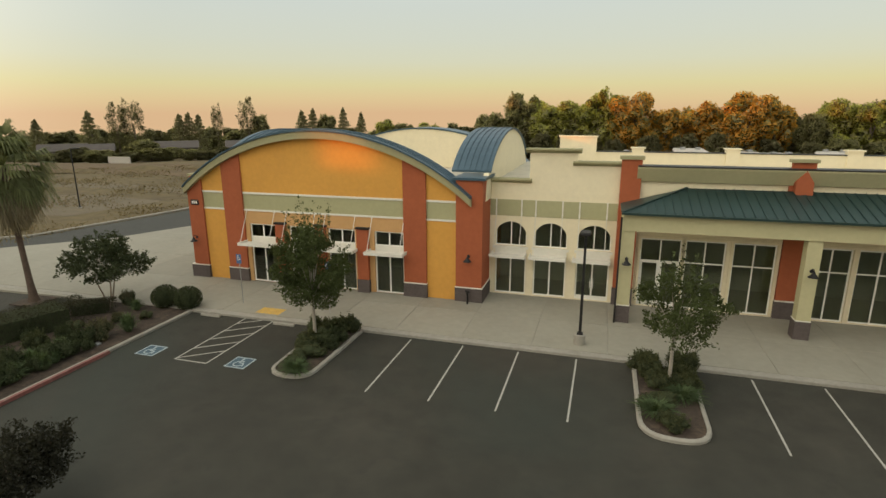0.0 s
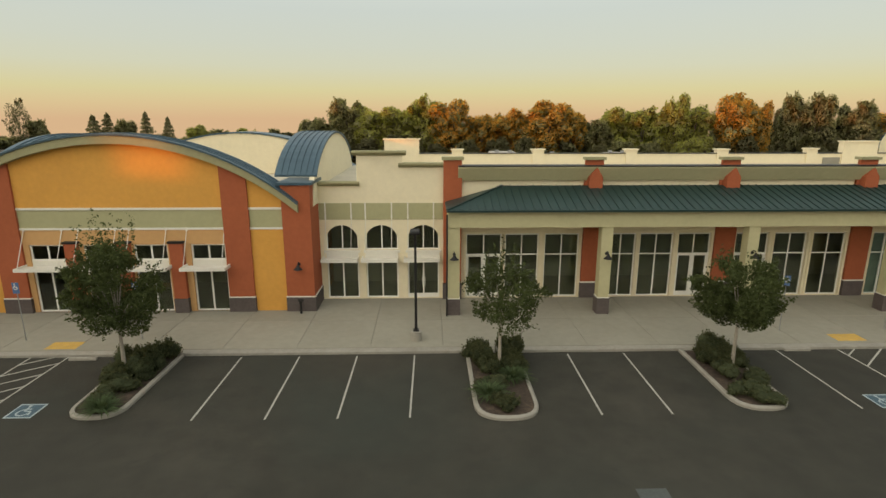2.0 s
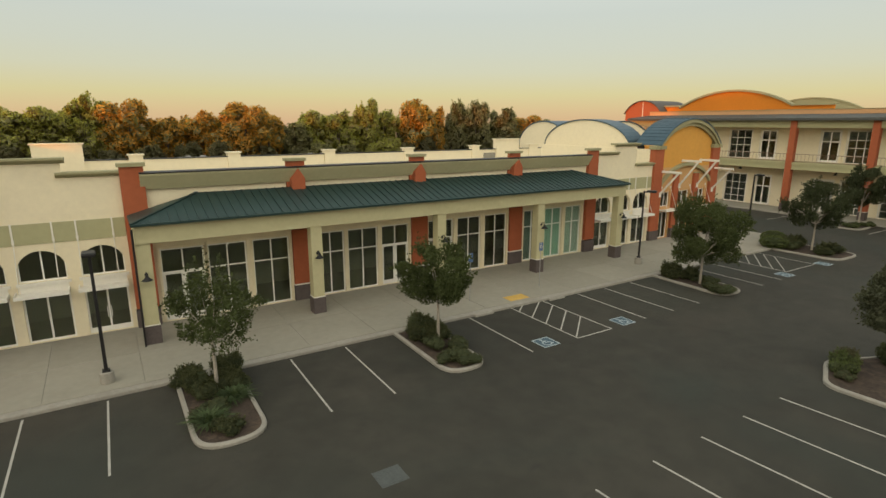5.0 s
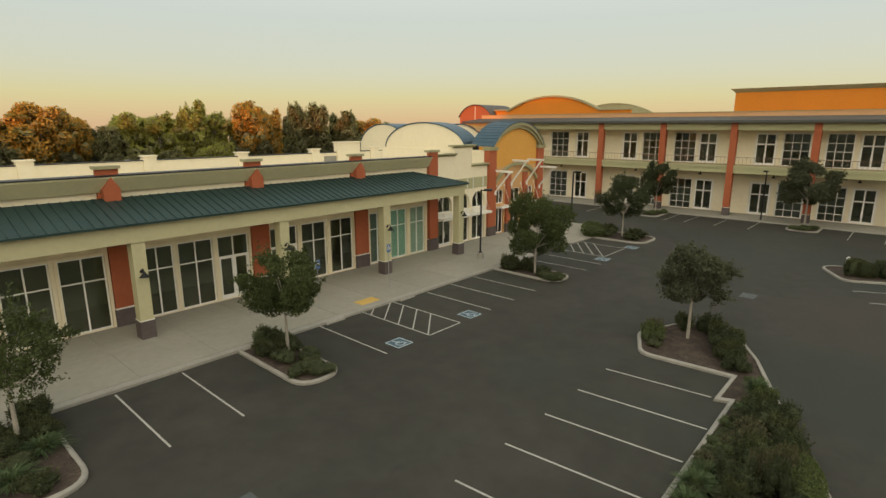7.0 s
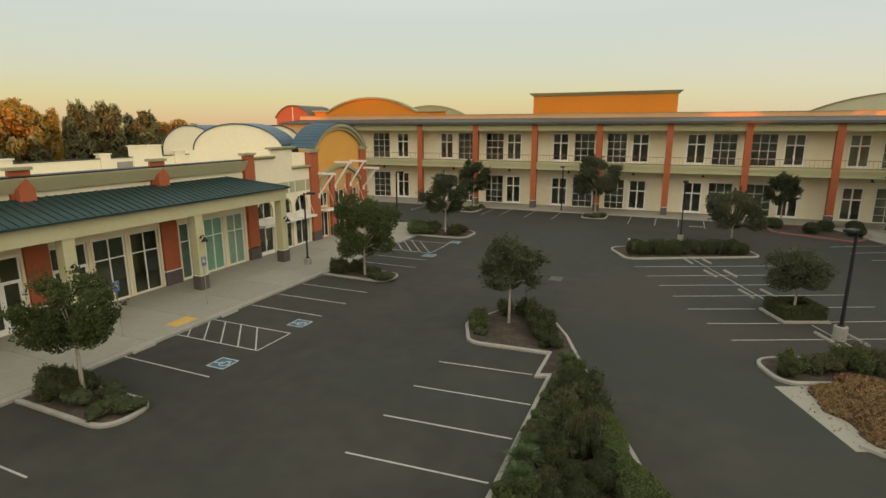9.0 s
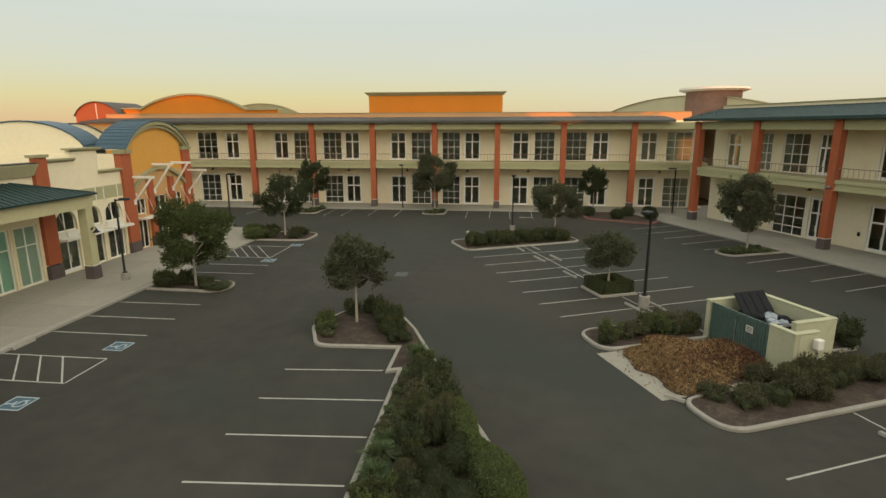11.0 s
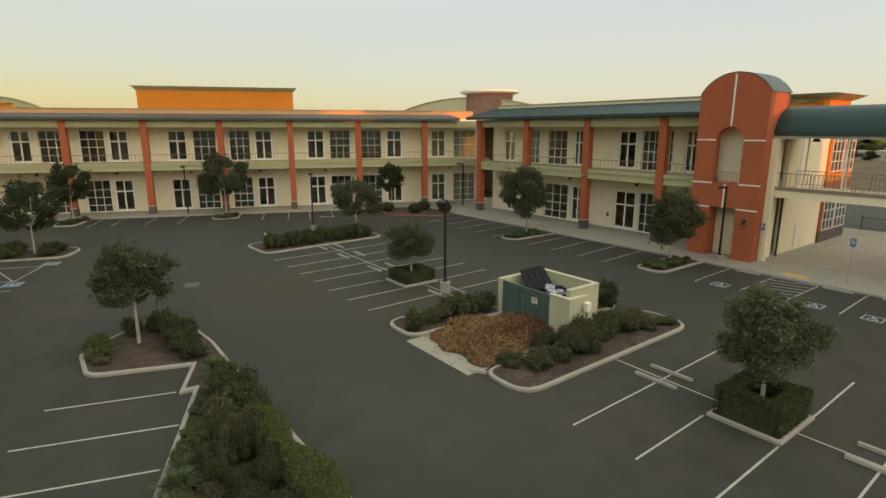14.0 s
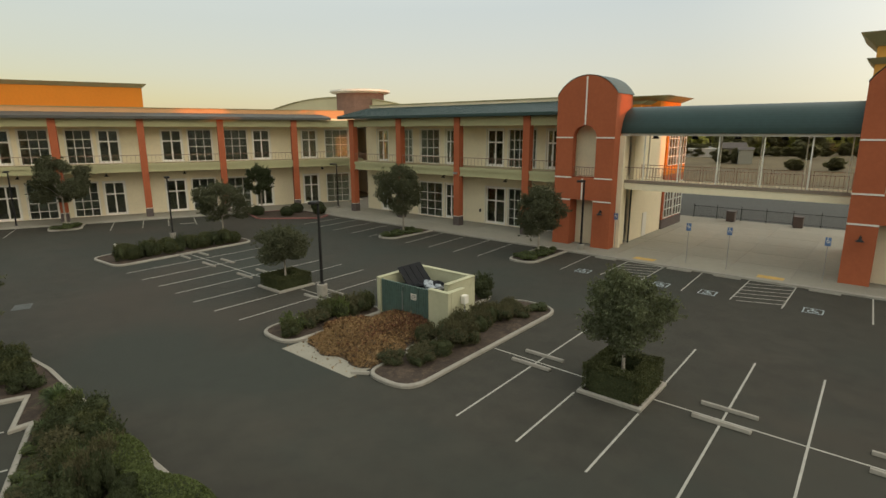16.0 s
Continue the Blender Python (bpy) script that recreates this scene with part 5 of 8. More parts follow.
frontage(east, -60, 25.0, E_COLS, E_OPEN, E_OPEN)
eaves_roof(east, -60, 20.5, M_GREYROOF)
part("low_parapet", Mesh().box(-60, 24.0, 4.7, 4.95, 11.6, 12.7), M_PEACH, east, "peach stucco parapet")
part("parapet_coping", Mesh().box(-60, 24.0, 4.62, 5.03, 12.7, 12.77), M_OLIVE, east)
part("flat_roof", Mesh().box(-60, 30, 4.96, 24, 11.3, 11.55), M_FLATROOF, east)
part("rear_wall", Mesh().box(-60, 30, 24, 24.4, 0, 11.6).box(-60.3, -60.001, 3.4, 24.4, 0, 11.6).box(30.001, 30.3, 5, 24.4, 0, 11.6), M_CREAM, east)
part("inner_wall", Mesh().box(-60, 26, 10, 10.2, 0.1, 11.2).box(-60, 26, 3.41, 9.99, 5.6, 6.1).box(-60, 26, 3.41, 9.99, 0.1, 0.16), M_INNER, east)
# raised orange screen
part("screen_wall", Mesh().box(-20.2, -1.0, 6.7, 7.2, 11.55, 15.25), M_ORANGE, east, "bright orange stucco screen wall")
part("screen_cornice", Mesh().loft([(-20.25, 6.65, 15.15), (-0.95, 6.65, 15.15), (-0.95, 7.25, 15.15), (-20.25, 7.25, 15.15)], [(-20.75, 6.2, 15.62), (-0.45, 6.2, 15.62), (-0.45, 7.7, 15.62), (-20.75, 7.7, 15.62)]), M_OLIVE, east, "flared olive cornice")
# arched screen
AE = arc_pts(-55.9, -38.9, 13.5, 15.75, 24)
part("arched_screen", Mesh().along_y(under_arc(AE, -55.9, -38.9, 11.55, 0.2), 6.7, 7.1), M_ORANGE, east, "bright orange arched screen wall")
part("arch_coping", Mesh().arc_band(AE, 'y', 6.4, 7.3, 0.28), M_OLIVE, east, "olive coping")
part("screen_wall", Mesh().box(-38.9, -34.0, 6.7, 7.1, 11.55, 13.3), M_ORANGE, east, "orange stucco screen wall")
part("screen_wall", Mesh().box(-58.6, -55.9, 6.7, 7.1, 11.55, 13.5), M_ORANGE, east, "orange stucco screen wall")
part("arch_coping", Mesh().box(-38.89, -33.8, 6.4, 7.3, 13.3, 13.52), M_OLIVE, east)
part("arch_coping", Mesh().box(-58.7, -55.91, 6.4, 7.3, 13.5, 13.72), M_OLIVE, east)
AE2 = arc_pts(-46.4, -33.6, 13.0, 14.6, 18)
part("arched_screen", Mesh().along_y(under_arc(AE2, -46.4, -33.6, 11.55, 0.12), 14, 14.4), M_OLIVE, east, "tan arched rear screen")
part("arch_coping", Mesh().arc_band(AE2, 'y', 13.9, 14.6, 0.16), M_OLIVE, east)
# red vaulted turret
AR = arc_pts(-65.4, -58.0, 12.6, 14.65, 16)
turret = group_thing("vaulted_turret", "terracotta turret with a grey vaulted roof above the wing", "turret", E_POSE)
part("front_wall", Mesh().along_y(under_arc(AR, -65.2, -58.2, 0.1, 0.1), 5.0, 5.4), M_RED, turret, "terracotta stucco")
part("side_wall", Mesh().box(-58.5, -58.2, 5.401, 13, 0.1, 12.7).box(-65.2, -64.9, 5.401, 13, 0.1, 12.7), M_RED, turret)
part("vault", Mesh().arc_band(AR, 'y', 4.8, 13.0, 0.14), M_GREYROOF, turret, "grey metal vault")
part("trim", Mesh().box(-61.76, -61.64, 4.94, 4.998, 8, 14.3), M_WHITE, turret)
# rotunda behind the corner
rot = group_thing("rotunda", "brown stone drum with a white disc roof and cream dome wall", "rotunda", pose(95, -32.4, 0))
ring = [(math.cos(2 * math.pi * i / 32), math.sin(2 * math.pi * i / 32)) for i in range(32)]
part("drum", Mesh().loft([(c * 4.1, s * 4.1, 9) for c, s in ring], [(c * 4.1, s * 4.1, 16.2) for c, s in ring]), M_BRICK, rot, "brown stone drum", smooth=False)
part("disc", Mesh().loft([(c * 4.6, s * 4.6, 16.2) for c, s in ring], [(c * 5.2, s * 5.2, 16.45) for c, s in ring]).loft([(c * 5.2, s * 5.2, 16.451) for c, s in ring], [(c * 5.1, s * 5.1, 16.75) for c, s in ring]), M_WHITE, rot, "white disc roof")
gab = group_thing("curved_screen", "cream curved roof screen behind the corner", "roof screen", W_POSE @ pose(-45.0, 20.4, 0))
AG = arc_pts(-23.5, 21.0, 13.3, 15.95, 24)
part("screen", Mesh().along_y(under_arc(AG, -23.5, 21.0, 0.0, 0.1), 0, 0.4), M_PALE_SAGE, gab, "pale sage stucco")
part("coping", Mesh().arc_band(AG, 'y', -0.2, 0.6, 0.12), M_OLIVE, gab)


# ---- the two-storey building: slanting south wing, bridge and towers ----
south = group_thing("south_wing", "two-storey cream wing with terracotta columns and gallery", "building", W_POSE)
SU = [('d', -15.2, -13.3), ('w', -10.7, -9.2), ('w', -7.9, -5.05), ('d', -4.1, -2.85), ('d', 1.6, 3.65), ('w', 4.3, 6.2), ('w', 6.75, 7.5), ('d', 8.7, 9.95)]
SL = [('d', -14.6, -12.9), ('w', -8.15, -4.65), ('d', -4.15, -2.45), ('d', 1.55, 4.0), ('w', 4.4, 6.6), ('w', 8.6, 10.3)]
frontage(south, -17.2, 12.4, [-16.4, -8.4, 0.0, 8.3], SU, SL)
fl = part("flood_light", Mesh().tube((0.0, -0.17, 5.62), (0.0, -0.34, 5.66), 0.05, n=8), M_BLACK, south, "small twin flood light on the column")
for dx in (-0.14, 0.14):
    part("lamp_head", bevel(Mesh().box(dx - 0.11, dx + 0.11, -0.46, -0.30, 5.56, 5.74).data("lamp_head"), 0.02), M_GALV, fl)
part("switch_box", Mesh().box(0.75, 0.95, WALL_Y - 0.09, WALL_Y - 0.002, 1.3, 1.65), M_BLACK, south)
eaves_roof(south, -18.2, 12.3, M_GREENROOF, 4.4, 12.75, 0.55, 0.045)
part("low_parapet", Mesh().box(-18, 14.0, 4.5, 4.8, 11.6, 13.05), M_CREAM, south, "cream stucco parapet")
part("parapet_coping", Mesh().box(-18, 14.0, 4.4, 4.9, 13.05, 13.15), M_OLIVE, south)
part("flat_roof", Mesh().box(-18, 17.0, 4.81, 28, 11.6, 11.75), M_FLATROOF, south)
part("inner_wall", Mesh().box(-17, 17.0, 9, 9.2, 0.1, 11.5).box(-17, 17.0, 3.41, 8.99, 5.6, 6.1).box(-17, 17.0, 3.41, 8.99, 0.16, 0.2), M_INNER, south)
# wall along the court
side = Mesh().box(17.0, 17.35, 3.3, 11.2, 0.1, 11.9)
part("court_wall", side, M_CREAM, south, "cream stucco wall on the court")
part("court_door", Mesh().box(17.36, 17.40, 6.2, 7.2, 0.15, 2.4), M_WHITE, south)
part("court_wall", Mesh().box(16.9, 17.5, 11.201, 17.3, 5.6, 11.9), M_ORANGE, south, "orange stucco wall on the court")
part("court_wall", Mesh().box(16.9, 17.5, 11.201, 17.3, 1.1, 5.599), M_RED, south, "terracotta stucco wall on the court")
part("court_base", Mesh().box(16.85, 17.55, 11.201, 17.35, 0.1, 1.1), M_DARKBASE, south, "dark stone base")
for z0 in (1.2, 6.5):
    for y0 in (11.65, 14.55):
        wob = part("court_window", Mesh().box(17.506, 17.575, y0 - 0.05, y0 + 0.03, z0, z0 + 3.6), M_FRAME, south, "white-framed window")
        for i in range(1, 4):
            part("mullion", Mesh().box(17.506, 17.575, y0 + i * 0.85 - 0.04, y0 + i * 0.85 + 0.04, z0, z0 + 3.6), M_FRAME, wob)
        for i in range(5):
            part("transom", Mesh().box(17.51, 17.57, y0, y0 + 2.55, z0 + i * 0.88, z0 + i * 0.88 + 0.07), M_FRAME, wob)
        part("pane", Mesh().box(17.502, 17.52, y0, y0 + 2.55, z0, z0 + 3.6), M_GLASS_CLEAR, wob)
part("rear_block", Mesh().box(9, 17.6, 8.0, 14.0, 11.76, 12.7), M_ORANGE, south, "orange stucco roof block")
part("rear_block_cornice", Mesh().loft([(9, 8, 12.65), (17.7, 8, 12.65), (17.7, 14, 12.65), (9, 14, 12.65)], [(8.3, 7.2, 13.1), (18.6, 7.2, 13.1), (18.6, 14.8, 13.1), (8.3, 14.8, 13.1)]), M_OLIVE, south, "flared olive cornice")
part("rear_block", Mesh().box(14.6, 16.9, 5.0, 7.9, 11.76, 12.3), M_ORANGE, south, "orange stucco roof block")
part("rear_block_cornice", Mesh().loft([(14.6, 5.0, 12.25), (17.0, 5.0, 12.25), (17.0, 7.15, 12.25), (14.6, 7.15, 12.25)], [(14.2, 4.85, 12.55), (17.6, 4.85, 12.55), (17.6, 7.15, 12.55), (14.2, 7.15, 12.55)]), M_OLIVE, south, "flared olive cornice")


def tower(name, x0, x1, label, y0=-1.35, y1=1.9, spring=12.9, top=14.45):
    t = group_thing(name, label, "tower", W_POSE)
    c, w = (x0 + x1) / 2, 1.05
    a = arc_pts(x0, x1, spring, top, 18)
    # front: two legs, a wall with a niche, the round head
    part("leg", Mesh().box(x0, c - w, y0, y0 + 1.3, 0.1, 4.15), M_RED, t, "terracotta stucco leg")
    part("leg", Mesh().box(c + w, x1, y0, y0 + 1.3, 0.1, 4.15), M_RED, t, "terracotta stucco leg")
    part("front_wall", wall_mesh(x0, x1, y0, y0 + 0.6, 4.15, 9.4, [(c - w, c + w, 6.05, 9.4)]), M_RED, t, "terracotta stucco")
    arch = ellipse_pts(c - w, c + w, 9.4, 10.4, 14)
    head = [(x0, 9.4)] + arch + [(x1, 9.4)] + [(x, z - 0.05) for x, z in a[::-1]]
    part("head", Mesh().along_y(head, y0, y0 + 0.6), M_RED, t, "terracotta stucco round head")
    part("niche", Mesh().box(c - w - 0.2, c + w + 0.2, y0 + 1.31, y0 + 1.5, 0.1, 10.6), M_CREAM, t, "cream niche")
    part("niche_floor", Mesh().box(c - w, c + w, y0 + 0.601, y0 + 1.299, 5.85, 6.05), M_RED, t)
    part("back_wall", Mesh().box(c - w - 0.4, c + w + 0.4, y1 - 0.4, y1, 0.1, 9.0), M_CREAM, t)
    part("side_wall", Mesh().box(x0, x0 + 0.3, y0 + 0.601, y1, 4.15, spring), M_RED, t)
    part("side_wall", Mesh().box(x1 - 0.3, x1, y0 + 0.601, y1, 9.76, spring).box(x1 - 0.3, x1, y0 + 0.601, y0 + 1.3, 4.15, 9.76), M_RED, t)
    part("side_wall", Mesh().box(x1 - 0.3, x1, y0 + 1.301, y1, 0.1, 9.759), M_CREAM, t, "cream stucco side")
    part("vault", Mesh().arc_band([(c + (x - c) * 1.015, z + 0.03) for x, z in a], 'y', y0 + 0.02, y1 + 0.2, 0.05), M_GREENROOF, t, "green metal vault")
    tr = 0.05
    for z in (5.98, 9.34):
        for p, q in ((x0, c - w), (c + w, x1)):
            part("trim", Mesh().box(p, q, y0 - tr, y0 - 0.002, z, z + 0.11), M_WHITE, t)
    for p, q in ((x0, c - w), (c + w, x1)):
        part("trim", Mesh().box(p, q, y0 - tr, y0 - 0.002, 4.05, 4.16), M_WHITE, t)
        barn_lamp(t, (p + q) / 2, y0, 3.3)
    part("trim", Mesh().box(c - 0.06, c + 0.06, y0 - tr, y0 - 0.002, 10.45, top - 0.15), M_WHITE, t)
    part("trim", Mesh().box(c - 0.06, c + 0.06, y0 - tr, y0 - 0.002, 4.16, 5.98), M_WHITE, t)
    rl = part("railing", Mesh().box(c - w, c + w, y0 + 0.25, y0 + 0.3, 6.9, 6.95).box(c - w, c + w, y0 + 0.25, y0 + 0.3, 6.2, 6.24), M_RAIL, t)
    for i in range(9):
        x = c - w + 2 * w * (i + 0.5) / 9
        part("baluster", Mesh().box(x - 0.012, x + 0.012, y0 + 0.26, y0 + 0.29, 6.241, 6.899), M_RAIL, rl)
    return t


tower("entry_tower", 12.1, 17.35, "terracotta tower with arched niche and green vault")
tower("entry_tower", 33.2, 38.6, "terracotta tower with arched niche beside the bridge")
tall = group_thing("tall_block", "cream upper block with a flared olive cornice", "building", W_POSE)
part("block", Mesh().box(33.0, 42, 5.6, 11.6, 0.1, 15.7), M_YELLOW, tall, "ochre stucco block")
part("cornice", Mesh().loft([(32.9, 5.5, 14.5), (42, 5.5, 14.5), (42, 11.6, 14.5), (32.9, 11.6, 14.5)], [(32.5, 5.1, 14.9), (42, 5.1, 14.9), (42, 11.6, 14.9), (32.5, 11.6, 14.9)]), M_OLIVE, tall)
part("top_cornice", Mesh().loft([(32.9, 5.5, 15.7), (42, 5.5, 15.7), (42, 11.6, 15.7), (32.9, 11.6, 15.7)], [(32.0, 4.6, 16.6), (42, 4.6, 16.6), (42, 11.6, 16.6), (32.0, 11.6, 16.6)]), M_OLIVE, tall, "flared olive cornice")
wing2 = group_thing("west_wing", "cream two-storey wing beyond the second tower", "building", W_POSE)
window(wing2, 39.25, 41.2, 0.15, 4.0, 3.1, (0.5,), (2.7,), "glazed_door", 0.12, door_low=True)
part("inner_wall", Mesh().box(39.1, 60, 6.6, 6.8, 0.1, 11.4), M_INNER, wing2)
part("wall", wall_mesh(38.7, 60, 3.0, 3.4, 0.1, 11.8, [(39.25, 41.2, 0.15, 4.0)]), M_CREAM, wing2)
part("side_wall", Mesh().box(38.7, 39.0, 3.41, 7.0, 0.1, 11.8), M_CREAM, wing2)
part("roof", Mesh().box(39.01, 60, 3.41, 7.0, 11.5, 11.8), M_FLATROOF, wing2)

bridge = group_thing("covered_bridge", "covered footbridge with cream beam, white posts and curved green roof", "bridge", W_POSE)
BX0, BX1, BY0, BY1 = 17.36, 33.19, 0.2, 4.4
part("pilaster", Mesh().box(17.36, 17.78, -0.28, 0.14, 0.1, 9.54), M_CREAM, bridge, "cream stucco pilaster")
part("downpipe", Mesh().tube((17.5, 2.6, 0.12), (17.5, 2.6, 5.14), 0.07), M_BLACK, bridge, "dark downpipe")
part("deck", Mesh().box(BX0, BX1, BY0, BY1, 5.15, 5.75), M_CREAM, bridge, "cream stucco beam")
part("deck_edge", Mesh().box(BX0, BX1, BY0 - 0.05, BY0 - 0.002, 5.7, 5.95), M_DECK, bridge, "brown deck edge")
prof = [(BY0 - 0.35, 9.75)] + [(BY0 - 0.35 + 5.0 * math.sin(a) ** 2, 9.95 + 1.95 * math.sin(2 * a)) for a in [radians(x) for x in range(0, 91, 3)]] + [(BY1 + 0.45, 9.75)]
part("roof", Mesh().along_x(prof, BX0 + 0.02, BX1 - 0.02), M_GREENROOF, bridge, "dark green curved metal roof")
part("eaves_beam", Mesh().box(BX0, BX1, BY0 - 0.1, BY0 + 0.12, 9.55, 9.745).box(BX0, BX1, BY1 - 0.12, BY1 + 0.1, 9.55, 9.745), M_WHITE, bridge, "white eaves beam")
for yy in (BY0 + 0.1, BY1 - 0.1):
    for x in (19.25, 21.98, 24.78, 27.74, 30.63) if yy < 2 else (18.2, 21.0, 24.0, 26.9, 29.9, 32.6):
        part("post", Mesh().box(x - 0.045, x + 0.045, yy - 0.045, yy + 0.045, 5.75, 9.55), M_WHITE, bridge, "white steel post")
    for j in range(6):
        a = BX0 + 0.2 + (BX1 - BX0 - 0.4) * j / 6 + 0.08
        b = BX0 + 0.2 + (BX1 - BX0 - 0.4) * (j + 1) / 6 - 0.08
        rl = part("railing", Mesh().box(a, b, yy - 0.03, yy + 0.03, 6.95, 7.0).box(a, b, yy - 0.02, yy + 0.02, 5.9, 5.94).box(a, a + 0.05, yy - 0.025, yy + 0.025, 5.751, 6.949).box(b - 0.05, b, yy - 0.025, yy + 0.025, 5.751, 6.949), M_RAIL, bridge, "brown metal railing")
        for k in range(1, 9):
            x = a + (b - a) * k / 9
            part("baluster", Mesh().box(x - 0.012, x + 0.012, yy - 0.012, yy + 0.012, 5.941, 6.949), M_RAIL, rl)
for i in range(5):
    x = BX0 + 2.0 + i * 3.1
    part("ceiling_lamp", Mesh().tube((x, 2.3, 9.3), (x, 2.3, 9.75), 0.28, 0.06, 12), M_BLACK, bridge, "black pendant lamp")
# fence at the back of the court
fence = group_thing("court_fence", "black steel fence along the back of the court", "fence", W_POSE)
part("rail", Mesh().box(17.6, 40, 22.0, 22.05, 1.45, 1.5).box(17.6, 40, 22.0, 22.05, 0.35, 0.39), M_BLACK, fence)
for i in range(10):
    x = 17.7 + i * 2.45
    part("post", Mesh().box(x - 0.03, x + 0.03, 21.99, 22.06, 0.1, 1.75), M_BLACK, fence)
me_p = Mesh().box(-0.006, 0.006, -0.006, 0.006, 0, 1.08).data("picket")
me_p.materials.append(M_BLACK)
for i in range(140):
    ob = new("picket", me_p)
    ob.parent = fence
    ob.location = (17.8 + i * 0.158, 22.025, 0.38)
for x in (21.8, 28.1):
    bin_ob = group_thing("litter_bin", "brown square litter bin on the court", "litter bin", W_POSE @ pose(x, 21.2, 0.15), group="litter bins")
    part("body", bevel(Mesh().box(-0.42, 0.42, -0.42, 0.42, 0, 1.0).data("body"), 0.04), M_DARKBASE, bin_ob)
    part("lid", bevel(Mesh().box(-0.47, 0.47, -0.47, 0.47, 1.0, 1.16).data("lid"), 0.04), M_DARKBASE, bin_ob)


# ---- plants ----
rng = np.random.default_rng(7)


def leaf_quads(points, size, rng, droop=0.0, slim=0.5, normals=None):
    """Small folded leaves at the points, turned at random; returns vertices and faces."""
    n = len(points)
    d = rng.normal(size=(n, 3))
    if normals is not None:
        d = d * 0.8 + normals * 0.9
    d[:, 2] -= droop
    d /= np.linalg.norm(d, axis=1)[:, None] + 1e-9
    s = np.cross(d, rng.normal(size=(n, 3)))
    s /= np.linalg.norm(s, axis=1)[:, None] + 1e-9
    ln = size * rng.uniform(0.6, 1.3, (n, 1))
    a, b = d * ln * 0.5, s * ln * 0.5 * slim
    v = np.stack([points - a, points + b, points + a, points - b], axis=1).reshape(-1, 3)
    f = np.arange(4 * n).reshape(-1, 4)
    return v, f


def quick_mesh(name, v, f, material, extra=None):
    """A mesh from arrays of vertices and quads, with other (v, f, slot) pieces added."""
    verts, faces, slots = [tuple(p) for p in v], [tuple(q) for q in f.tolist()], [0] * len(f)
    mats = [material]
    for (v2, f2, m2) in (extra or []):
        k = len(verts)
        verts += [tuple(p) for p in v2]
        faces += [tuple(i + k for i in q) for q in f2]
        mats.append(m2)
        slots += [len(mats) - 1] * len(f2)
    me = bpy.data.meshes.new(name)
    me.from_pydata(verts, [], faces)
    for m in mats:
        me.materials.append(m)
    me.polygons.foreach_set("material_index", slots)
    return me


def blob_points(blobs, n, rng, shell=0.55):
    """Points in and mostly near the skin of a set of ellipsoids (centre, radii)."""
    w = np.array([b[1][0] * b[1][1] for b in blobs])
    pick = rng.choice(len(blobs), n, p=w / w.sum())
    c = np.array([b[0] for b in blobs])[pick]
    r = np.array([b[1] for b in blobs])[pick]
    d = rng.normal(size=(n, 3))
    d /= np.linalg.norm(d, axis=1)[:, None]
    k = shell + (1.06 - shell) * rng.random((n, 1)) ** 0.6
    return c + d * r * k, d


